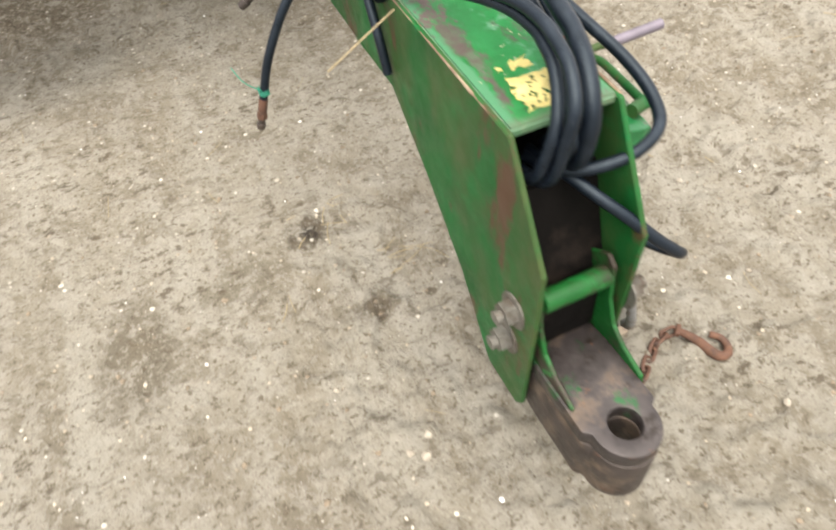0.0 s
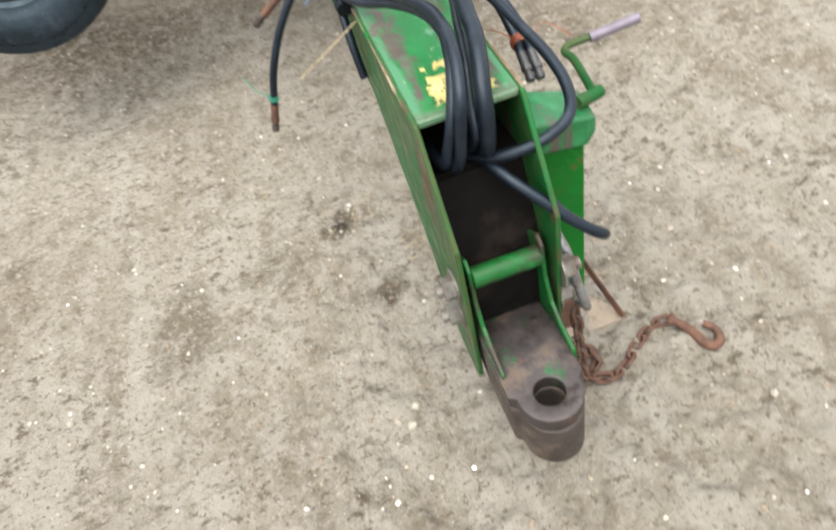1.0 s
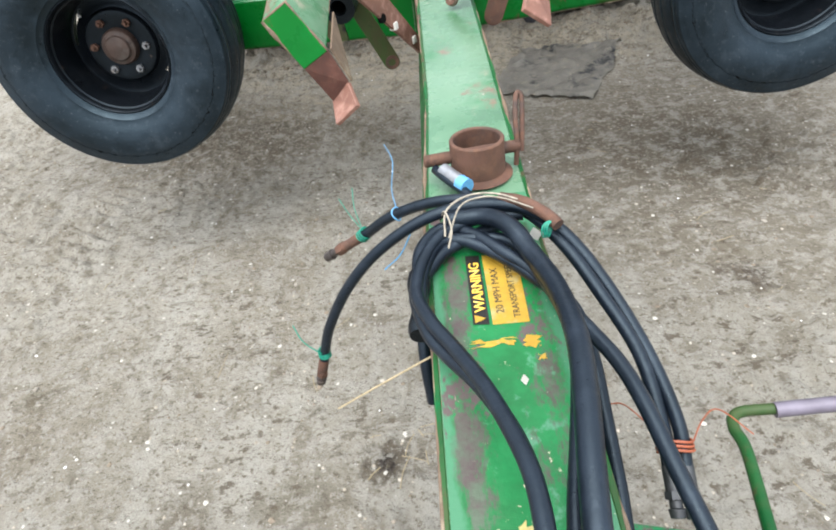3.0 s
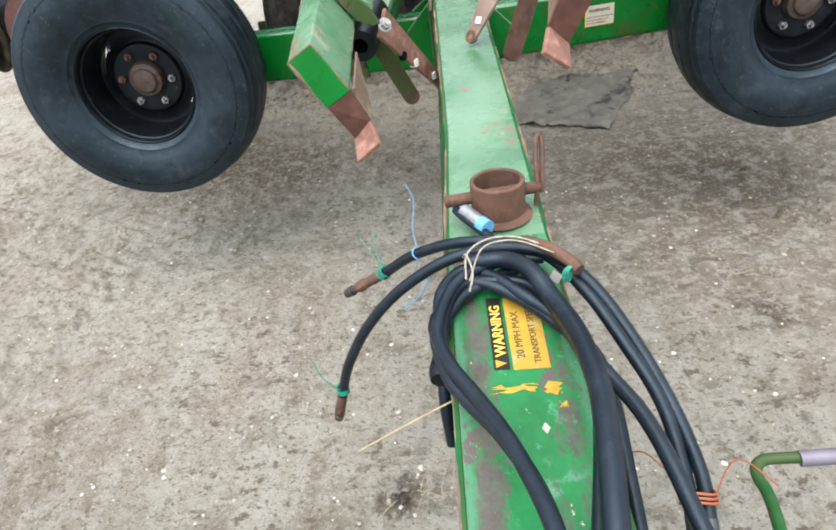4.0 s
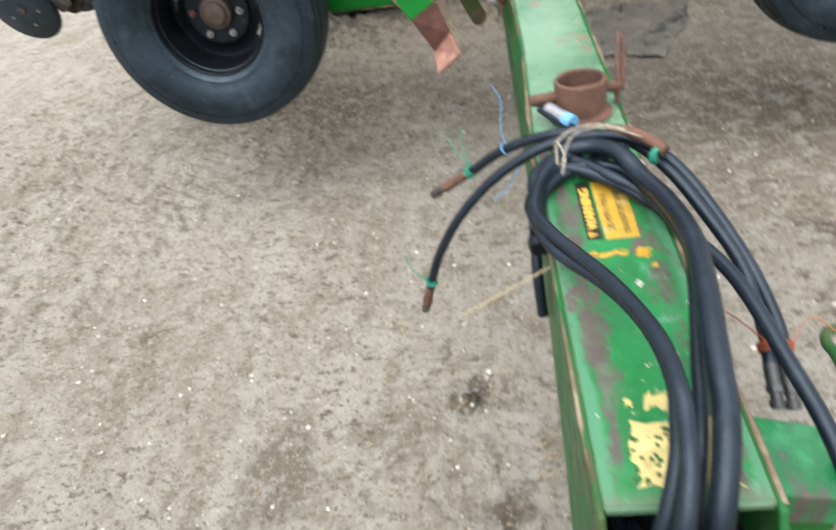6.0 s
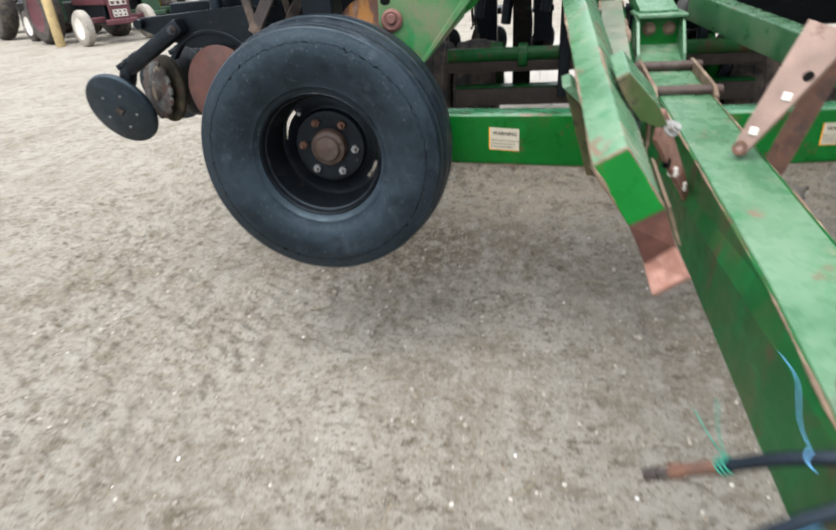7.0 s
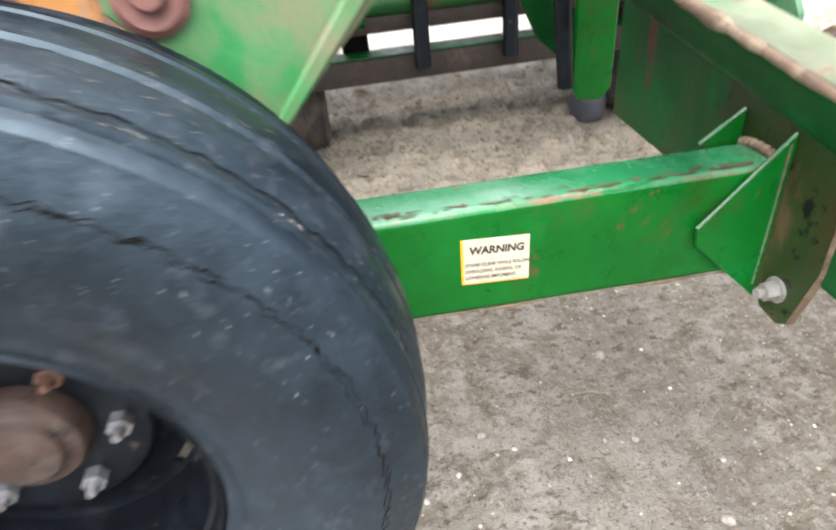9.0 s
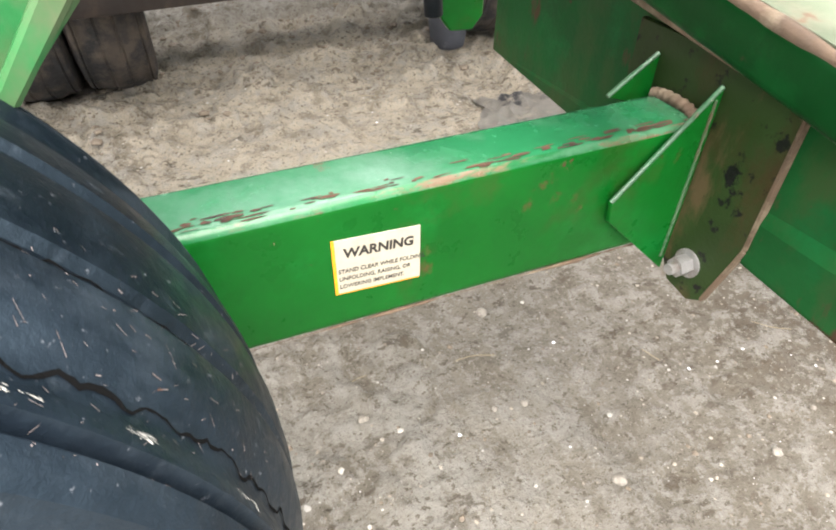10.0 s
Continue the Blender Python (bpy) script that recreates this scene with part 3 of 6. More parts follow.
def relief(x, y):
    """The height of the dirt: broad swells, steep-edged clods in patches, wheel ruts and a tread print."""
    h = 0.010 * noise.noise((x * 1.3, y * 1.3, 0.3)) + 0.006 * noise.noise((x * 6, y * 6, 3.1))
    patch = ease(-0.10, 0.22, noise.noise((x * 0.9 + 3, y * 0.9, 4.4)) + 0.22 * ease(1.7, 2.7, y) + 0.12 * ease(-1.0, -1.8, x) + 0.2 * ease(0.5, 1.0, x) - 0.05)
    h += (0.25 + 0.75 * patch) * 0.014 * ease(0.06, 0.24, noise.noise((x * 14, y * 14, 11.3)))
    h += (0.35 + 0.65 * patch) * 0.008 * ease(0.05, 0.28, noise.noise((x * 31, y * 31, 1.7)))
    k = math.exp(-((x + 1.72) / 0.15) ** 4) * math.exp(-((y - 2.75) / 0.45) ** 4)
    h += 0.012 * k * math.tanh(2.2 * math.sin(2 * math.pi * (y + 0.5 * abs(x + 1.72)) / 0.088))
    for (x0, y0), (x1, y1), wd in RUTS:
        ux, uy = x1 - x0, y1 - y0
        ln = math.hypot(ux, uy)
        t = ((x - x0) * ux + (y - y0) * uy) / ln
        if -0.1 < t < ln + 0.1:
            d = ((x - x0) * uy - (y - y0) * ux) / ln + 0.03 * noise.noise((t * 4, x0, 0.7))
            g = d / wd
            if abs(g) < 3:
                h += wd * 0.30 * (-math.exp(-g * g) + 0.6 * math.exp(-(g - 1.3) ** 2 * 2)) * ease(-0.1, 0.1, t) * ease(ln + 0.1, ln - 0.1, t) * (0.6 + 0.8 * noise.noise((t * 9, y0, 3.3)))
    rough = ease(3.9, 4.9, y) * ease(-2.6, -1.6, x)
    h += rough * (0.045 * noise.noise((x * 2.2, y * 4.2, 5.0)) + 0.034 * ease(0.08, 0.26, noise.noise((x * 5, y * 8, 9.0))) + 0.014 * ease(0.05, 0.2, noise.noise((x * 13, y * 17, 2.0))))
    fade = max(0.0, 1 - max(abs(x) - 4, abs(y - 2) - 6, 0) / 3)
    return h * fade


gx, gy = spread(-2.9, 1.9, 0.0112, 900, 1.16), spread(-0.6, 5.9, 0.0118, 900, 1.16)
gv = [(x, y, relief(x, y)) for y in gy for x in gx]
w = len(gx)
gf = [(j * w + i, j * w + i + 1, (j + 1) * w + i + 1, (j + 1) * w + i) for j in range(len(gy) - 1) for i in range(w - 1)]
me = bpy.data.meshes.new("ground")
me.from_pydata(gv, [], gf)
me.shade_smooth()
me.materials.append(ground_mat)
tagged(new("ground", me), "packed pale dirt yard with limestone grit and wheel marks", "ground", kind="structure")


def scatter(name, count, seed, lo, hi, material, label, category, area, flat=0.6, power=2.5):
    """Loose crumbs of stone, joined into one mesh."""
    rnd = random.Random(seed)
    vs, fs = [], []
    for _ in range(count):
        x, y = rnd.uniform(*area[0]), rnd.uniform(*area[1])
        r = lo + (hi - lo) * rnd.random() ** power
        z = relief(x, y) + r * 0.15
        base, turn = len(vs), rnd.uniform(0, 6.3)
        ring = [(rnd.uniform(0.75, 1.2), turn + i * 1.2566 + rnd.uniform(-0.25, 0.25)) for i in range(5)]
        for s, zz in ((0.9, -0.35), (1.0, 0.1), (0.55, 0.62)):
            for k, a in ring:
                vs.append((x + r * k * s * math.cos(a), y + r * k * s * math.sin(a), z + r * flat * (zz + rnd.uniform(-0.1, 0.1))))
        for j in (0, 5):
            for i in range(5):
                fs.append((base + j + i, base + j + (i + 1) % 5, base + j + 5 + (i + 1) % 5, base + j + 5 + i))
        fs.append(tuple(base + 10 + i for i in range(5)))
    me = bpy.data.meshes.new(name)
    me.from_pydata(vs, [], fs)
    me.materials.append(material)
    return tagged(new(name, me), label, category, kind="stuff")


YARD = ((-3.6, 2.2), (-0.6, 6.0))
scatter("limestone_grit", 16000, 1, 0.0012, 0.0062, grit_mat, "pale limestone grit lying loose on the dirt", "gravel", ((-2.6, 1.8), (-0.5, 4.8)), power=6.5)
scatter("limestone_chips", 1700, 9, 0.0022, 0.0090, chip_mat, "flat white limestone chips lying on the dirt", "gravel", ((-2.6, 1.8), (-0.5, 5.6)), 0.4, 3.2)
scatter("soil_crumbs", 2600, 2, 0.0015, 0.010, soil_mat, "dark crumbs of soil scattered on the dirt", "soil", YARD, power=3)


scatter("soil_clods", 520, 4, 0.004, 0.028, soil_mat, "dark clods of churned soil by the rear wheels", "soil", ((-1.6, 1.4), (4.6, 6.2)), power=2.5)


def pebble(x, y, r, seed):
    rnd = random.Random(seed)
    bm = B()
    bmesh.ops.create_icosphere(bm, subdivisions=2, radius=r)
    for v in bm.verts:
        v.co *= 1 + 0.35 * noise.noise(v.co / r * 0.9 + Vector((seed, 0, 0)))
        v.co.z *= 0.6
    bmesh.ops.translate(bm, verts=bm.verts, vec=(x, y, relief(x, y) + r * 0.22))
    return solid("stone", bm, stone_mat, "pale rounded limestone pebble on the dirt", "stone", "pebbles in the yard", smooth=40)


for i, (x, y, r) in enumerate(((0.588, 0.829, 0.014), (-0.256, 0.538, 0.016), (-0.235, 0.575, 0.013), (-0.285, 0.56, 0.012), (0.50, 0.30, 0.011), (0.56, 0.17, 0.013), (-1.131, 0.913, 0.013),
                              (-0.846, 3.014, 0.016), (-1.331, 2.956, 0.015), (-0.366, 2.584, 0.013), (-0.043, 3.272, 0.022), (-0.479, 3.07, 0.016), (-0.015, 2.69, 0.020), (-0.10, 2.95, 0.012), (-0.857, 3.06, 0.014),
                              (0.70, 0.62, 0.010), (0.33, 1.35, 0.011), (-0.38, 0.78, 0.010), (-1.45, 1.72, 0.012), (-0.64, 2.13, 0.011), (0.784, 0.981, 0.011), (1.1, 2.2, 0.013), (0.361, 2.596, 0.015), (-0.176, 2.965, 0.010), (0.543, 2.649, 0.010))):
    pebble(x, y, r * 0.8, i)


def straws(name, count, seed, area, label):
    rnd = random.Random(seed)
    bm = B()
    for _ in range(count):
        x, y, a, ln = rnd.uniform(*area[0]), rnd.uniform(*area[1]), rnd.uniform(0, 6.3), rnd.uniform(0.02, 0.11)
        r = rnd.uniform(0.0007, 0.0015)
        mid = Vector((x, y, relief(x, y) + 0.006))
        d = Vector((math.cos(a), math.sin(a), rnd.uniform(-0.04, 0.06))) * ln / 2
        bow = Vector((-d.y, d.x, 0)) * rnd.uniform(-0.2, 0.2)
        sweep(bm, [mid - d, mid + bow, mid + d], r, 4, 3)
    return tagged(part(name, bm, straw), label, "straw", kind="stuff")


straws("straw_litter", 150, 5, YARD, "short dry straw strewn over the dirt")
straws("straw_tuft", 9, 6, ((-0.33, -0.12), (1.25, 1.42)), "small tangle of dry straw on the dirt")
straws("straw_tuft", 9, 8, ((-0.12, 0.02), (1.02, 1.15)), "few bent straws on the dirt")


def torn_sheet():
    """A limp black plastic sheet lying flat under dust, its front edge folded up."""
    bm = B()
    nx, ny = 44, 40
    p00, p10, p01, p11 = Vector((0.24, 3.70)), Vector((0.80, 3.50)), Vector((0.58, 4.46)), Vector((1.22, 4.32))
    grid = []
    for j in range(ny):
        row = []
        for i in range(nx):
            u, v = i / (nx - 1), j / (ny - 1)
            p = p00.lerp(p10, u).lerp(p01.lerp(p11, u), v)
            x = p.x + 0.05 * noise.noise((u * 3, v * 3, 1)) + 0.02 * noise.noise((u * 11, v * 11, 6))
            y = p.y + 0.06 * noise.noise((u * 2.4, v * 2.4, 5)) + 0.03 * noise.noise((u * 10, v * 10, 8))
            fold = 0.022 * math.exp(-((v - 0.05) / 0.05) ** 2) * (0.5 + noise.noise((u * 6, 0, 2)))
            row.append(bm.verts.new((x, y, relief(x, y) + 0.007 + 0.028 * abs(noise.noise((u * 5, v * 4, 9))) + 0.008 * noise.noise((u * 14, v * 14, 4)) + fold)))
        grid.append(row)
    for j in range(ny - 1):
        for i in range(nx - 1):
            bm.faces.new((grid[j][i], grid[j][i + 1], grid[j + 1][i + 1], grid[j + 1][i]))
    bmesh.ops.solidify(bm, geom=bm.faces[:], thickness=0.003)
    solid("plastic_sheet", bm, tarp, "limp black plastic sheet under grey dust, lying on the dirt", "plastic sheet", smooth=60)


torn_sheet()


# ---------------------------------------------------------------- the implement: tongue and hitch
def top_z(y):
    return 0.775 + 0.088 * (y - 0.54)


drill = thing("folding_drill", (0, 2.7, 0), "green folding farm drill with weathered paint, parked on its transport wheels", "farm implement")

SIDE = [(0.538, 0.776), (0.434, 0.604), (0.437, 0.50), (0.452, 0.235), (0.470, 0.210), (0.575, 0.212), (0.685, 0.373), (0.817, 0.503), (0.963, 0.622), (1.4, 0.643), (2.6, 0.708), (3.3, 0.757), (3.3, top_z(3.3)), (1.6, top_z(1.6))]


def cheek(x_front, x_back, thick, label):
    bm = B()
    def xs(y):
        t = min(1, max(0, (y - 1.15) / 0.4))
        return x_front + (x_back - x_front) * t
    pts = SIDE[:9] + [(1.15, 0.631), (1.55, 0.651)] + SIDE[10:13] + [(1.55, top_z(1.55)), (1.15, top_z(1.15))]
    hull(bm, [(xs(y), y, z) for y, z in pts], [(xs(y) + thick, y, z) for y, z in pts])
    rounded(bm, 0.002)
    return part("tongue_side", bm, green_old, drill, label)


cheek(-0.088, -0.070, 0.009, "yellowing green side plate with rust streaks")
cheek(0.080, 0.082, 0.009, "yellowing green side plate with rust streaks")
bm = B()
hull(bm, [(-0.080, 0.545, top_z(0.545) - 0.011), (0.081, 0.545, top_z(0.545) - 0.011), (0.083, 1.6, top_z(1.6) - 0.011), (0.083, 3.28, top_z(3.28) - 0.011), (-0.062, 3.28, top_z(3.28) - 0.011), (-0.062, 1.6, top_z(1.6) - 0.011), (-0.080, 1.15, top_z(1.15) - 0.011)],
     [(-0.080, 0.545, top_z(0.545) + 0.0015), (0.081, 0.545, top_z(0.545) + 0.0015), (0.083, 1.6, top_z(1.6) + 0.0015), (0.083, 3.28, top_z(3.28) + 0.0015), (-0.062, 3.28, top_z(3.28) + 0.0015), (-0.062, 1.6, top_z(1.6) + 0.0015), (-0.080, 1.15, top_z(1.15) + 0.0015)])
rounded(bm, 0.002)
part("tongue_top", bm, green_top, drill, "faded green top plate with sky sheen in its colour, scuffed to bare primer")
bm = B()
wear = [(-0.0785, 0.547), (0.0795, 0.547), (0.0805, 1.21), (-0.0785, 1.21)]
hull(bm, [(x, y, top_z(y) + 0.001) for x, y in wear], [(x, y, top_z(y) + 0.0035) for x, y in wear])
part("tongue_cap", bm, cap_mat, drill, "deep green cap plate worn purple-brown along its edges")
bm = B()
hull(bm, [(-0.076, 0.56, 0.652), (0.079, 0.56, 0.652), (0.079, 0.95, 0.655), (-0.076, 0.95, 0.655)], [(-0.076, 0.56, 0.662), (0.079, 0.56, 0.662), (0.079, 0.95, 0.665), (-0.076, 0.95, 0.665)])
part("tongue_floor", bm, shade_black, drill, "dirty inner plate of the open tongue mouth, blackened to paint its shade")
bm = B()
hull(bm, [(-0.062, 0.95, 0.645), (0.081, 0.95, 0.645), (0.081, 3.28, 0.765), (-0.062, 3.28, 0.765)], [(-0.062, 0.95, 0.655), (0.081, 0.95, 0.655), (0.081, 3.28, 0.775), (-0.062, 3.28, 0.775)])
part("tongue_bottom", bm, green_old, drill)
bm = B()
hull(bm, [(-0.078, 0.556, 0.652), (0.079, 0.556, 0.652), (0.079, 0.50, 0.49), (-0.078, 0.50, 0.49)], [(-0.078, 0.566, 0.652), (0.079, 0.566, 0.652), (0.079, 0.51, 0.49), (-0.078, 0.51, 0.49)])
part("front_web", bm, shade_black, drill, "web plate between the side plates, blackened to paint its shade")
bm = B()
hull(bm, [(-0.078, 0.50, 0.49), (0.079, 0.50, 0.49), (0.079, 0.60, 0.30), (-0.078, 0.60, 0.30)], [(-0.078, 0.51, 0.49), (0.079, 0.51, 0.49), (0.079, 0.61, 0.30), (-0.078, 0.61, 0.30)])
part("front_web", bm, shade_black, drill)
# worn green cross tube and the clevis
part("cross_tube", rounded(rod(B(), (-0.064, 0.462, 0.508), (0.062, 0.468, 0.500), 0.0185, 24), 0.002), clevis_green, drill, "green cross tube worn to dark steel", 40)
INNER = [(0.520, 0.515), (0.474, 0.545), (0.455, 0.53), (0.448, 0.46), (0.428, 0.415), (0.395, 0.392), (0.345, 0.376), (0.340, 0.345), (0.385, 0.24), (0.53, 0.22)]
for x, lab in ((-0.071, "green inner clevis plate"), (0.059, "green inner clevis plate")):
    part("clevis_plate", rounded(slab_x(B(), INNER, x, x + 0.008), 0.002), clevis_green, drill, lab)


def lug(name, z0, z1, r, y_shift, material, label):
    """A tongue eye: a round nose running back to a wider root, with the pin hole through it."""
    cx, cy, hr, k = -0.008, 0.292, 0.027, 56
    bm = B()
    rim, hole = [], []
    for i in range(k):
        a = 2 * math.pi * i / k
        c, s = math.cos(a), math.sin(a)
        if s <= 0.12:
            q = (cx + r * c, cy + y_shift + r * s)
        else:
            t = min((0.475 - cy) / max(s, 1e-3), (r + 0.012) / max(abs(c), 1e-3))
            q = (cx + t * c, cy + t * s)
        rim.append(q)
        hole.append((cx + hr * c, cy + hr * s))
    loops = [[bm.verts.new((x, y, z)) for x, y in ring] for ring, z in ((rim, z1), (rim, z0), (hole, z0), (hole, z1))]
    for j in range(4):
        p, q = loops[j], loops[(j + 1) % 4]
        for i in range(k):
            bm.faces.new((p[i], p[(i + 1) % k], q[(i + 1) % k], q[i]))
    rounded(bm, 0.003 if z1 > 0.35 else 0.005, 2, 40)
    return part(name, bm, material, drill, label, 35)


lug("hitch_lug", 0.338, 0.370, 0.056, 0.0, worn_hitch, "dark greasy hitch eye with an orange rusted pin hole")
lug("hitch_lug", 0.222, 0.334, 0.054, -0.004, dark_steel, "dark greasy lower hitch eye")
part("clevis_wall", rounded(box(B(), -0.060, 0.059, 0.474, 0.486, 0.30, 0.50), 0.002), shade_black, drill, "dirty wall behind the hitch eye, blackened to paint its shade")
part("hitch_block", rounded(box(B(), -0.060, 0.048, 0.345, 0.47, 0.225, 0.345), 0.006, 2), dark_steel, drill, "greasy steel block between the hitch eyes")
bm = B()
for y, z in ((0.497, 0.465), (0.511, 0.378)):
    bolt(bm, (-0.089, y, z), (-1, 0, 0), 0.023, 0.020, 0.012)
part("hitch_bolt", bm, dirty_zinc, drill, "zinc hexagon bolt heads")
bm = B()
bolt(bm, (0.089, 0.455, 0.460), (1, 0, 0), 0.023, 0.022, 0.014)
bolt(bm, (0.089, 0.475, 0.375), (1, 0, 0), 0.023, 0.022, 0.014)
part("hitch_nut", bm, dirty_zinc, drill, "zinc hexagon nuts")
bm = sweep(B(), [(0.105, 0.50, 0.51), (0.118, 0.475, 0.46), (0.132, 0.465, 0.38), (0.15, 0.47, 0.31), (0.158, 0.49, 0.285), (0.150, 0.515, 0.285), (0.135, 0.52, 0.32)], 0.0095, 10)
part("chain_hanger", bm, zinc, drill, "grey galvanised bar hooking the safety chain", 50)
# parking stand
stand = thing("parking_stand", (0.2, 0.66, 0), "green telescopic parking stand with a crank handle beside the tongue", "parking stand")
bm = B()
hull(bm, [(0.094, 0.632, 0.575), (0.238, 0.634, 0.552), (0.258, 0.640, 0.572), (0.272, 0.735, 0.572), (0.094, 0.745, 0.590)], [(0.094, 0.632, 0.642), (0.238, 0.634, 0.611), (0.258, 0.640, 0.605), (0.272, 0.735, 0.605), (0.094, 0.745, 0.660)])
part("stand_head", rounded(bm, 0.004, 2), green_worn, stand, "green box head with rusty lower edges")
part("stand_tube", rounded(box(B(), 0.150, 0.236, 0.642, 0.712, 0.09, 0.58), 0.004, 2), green, stand, "square green outer tube")
part("stand_leg", rounded(box(B(), 0.160, 0.222, 0.634, 0.696, 0.005, 0.12), 0.003), rust, stand)
part("foot_plate", rounded(box(B(), 0.175, 0.315, 0.605, 0.715, 0.0, 0.012), 0.002), surface("sandy_steel", (0.24, 0.20, 0.155), 0.8, 0.1, 0.2, 30.0, ((RUST, 20, 0.55, 0.7),)), stand, "sand-coloured steel foot plate on the dirt")
part("edge_bar", rounded(beam(B(), (0.255, 0.70, 0.17), (0.322, 0.610, 0.012), 0.005, 0.018), 0.001), rust, stand)
part("crank_rod", sweep(B(), [(0.285, 0.690, 0.612), (0.29, 0.72, 0.608), (0.325, 0.86, 0.59), (0.328, 0.905, 0.584), (0.336, 0.926, 0.583), (0.355, 0.934, 0.584), (0.40, 0.930, 0.588)], 0.0085, 12), green_old, stand, "green bent crank rod", 50)
part("crank_grip", sweep(B(), [(0.395, 0.928, 0.588), (0.45, 0.924, 0.594), (0.505, 0.919, 0.601)], 0.0115, 12), grip, stand, "purple-grey crank grip", 50)
part("crank_shaft", rod(B(), (0.235, 0.672, 0.622), (0.295, 0.698, 0.612), 0.013, 14), green_old, stand, "", 40)

# stub of steel tube with its pin on the tongue
socket = thing("tube_socket", (0.013, 1.28, top_z(1.28)), "short rusty steel tube with a cross pin, welded on the tongue", "pipe socket")
zt = top_z(1.28)
part("tube", lathe(B(), [(zt - 0.006, 0.046), (zt + 0.066, 0.046), (zt + 0.068, 0.0445), (zt + 0.068, 0.040), (zt + 0.066, 0.0385), (zt - 0.006, 0.0385)], (0.013, 1.28, 0), (0, 0, 1), 40), rust, socket, "rusty open pipe stub", 35)
part("weld", lathe(B(), [(zt - 0.004, 0.046), (zt + 0.003, 0.058), (zt + 0.005, 0.055), (zt + 0.010, 0.046)], (0.013, 1.28, 0), (0, 0, 1), 40), rust, socket, "rusty weld collar", 50)
part("pin", rounded(rod(B(), (-0.078, 1.272, zt + 0.040), (0.086, 1.292, zt + 0.040), 0.0105, 16), 0.002), rust, socket, "rusty cross pin", 40)
part("clip", sweep(B(), [(0.078, 1.285, zt + 0.008), (0.081, 1.288, zt + 0.045), (0.082, 1.31, zt + 0.085), (0.088, 1.335, zt + 0.112), (0.096, 1.335, zt + 0.108), (0.093, 1.31, zt + 0.075), (0.088, 1.288, zt + 0.03)], 0.0045, 8), rust, socket, "bent rusty retaining clip", 50)

# ---------------------------------------------------------------- cross beam with its warning decals
def edge_wear(points, r=0.004, seed=1, scale=30.0, owner=None, keep=0.0):
    """Rust and bare primer along a worn edge: a thin run that swells and dies away."""
    p = [Vector(v) for v in points]
    fine = []
    for a, c in zip(p, p[1:]):
        n = max(2, int((c - a).length / 0.012))
        fine += [a.lerp(c, i / n) for i in range(n)]
    fine.append(p[-1])
    ln = sum((c - a).length for a, c in zip(fine, fine[1:]))
    rr = lambda t: max(0.0004, r * (0.45 + keep + 1.5 * noise.noise((t * ln * scale, seed * 3.7, 0.5)) + 0.5 * noise.noise((t * ln * scale * 5, seed * 1.3, 2.5))))
    return part("edge_wear", sweep(B(), fine, rr, 6, 1, False), edge_rust, owner or drill, "khaki rust along the worn edge", 60)


def cross_beam(s):
    """Half of the cross beam, to the left (s = -1) or right of the tongue."""
    x0, x1 = (-0.083, -1.30) if s < 0 else (0.104, 1.32)
    bm = B()
    lo = [(x0, 2.746, 0.668), (x0, 2.838, 0.668), (x1, 2.838, 0.722), (x1, 2.746, 0.722)]
    hi = [(x0, 2.746, 0.868), (x0, 2.838, 0.868), (x1, 2.838, 0.892), (x1, 2.746, 0.892)]
    hull(bm, lo, hi)
    sheen_top(part("cross_beam", rounded(bm, 0.016, 5), green, drill, "glossy green box beam, rust along its upper edge", 35), beam_sheen, corner_paint)
    edge_wear([(x0, 2.7490, 0.671), (x1, 2.7490, 0.7245)], 0.003, 4 + s, 18)


for s in (-1, 1):
    cross_beam(s)
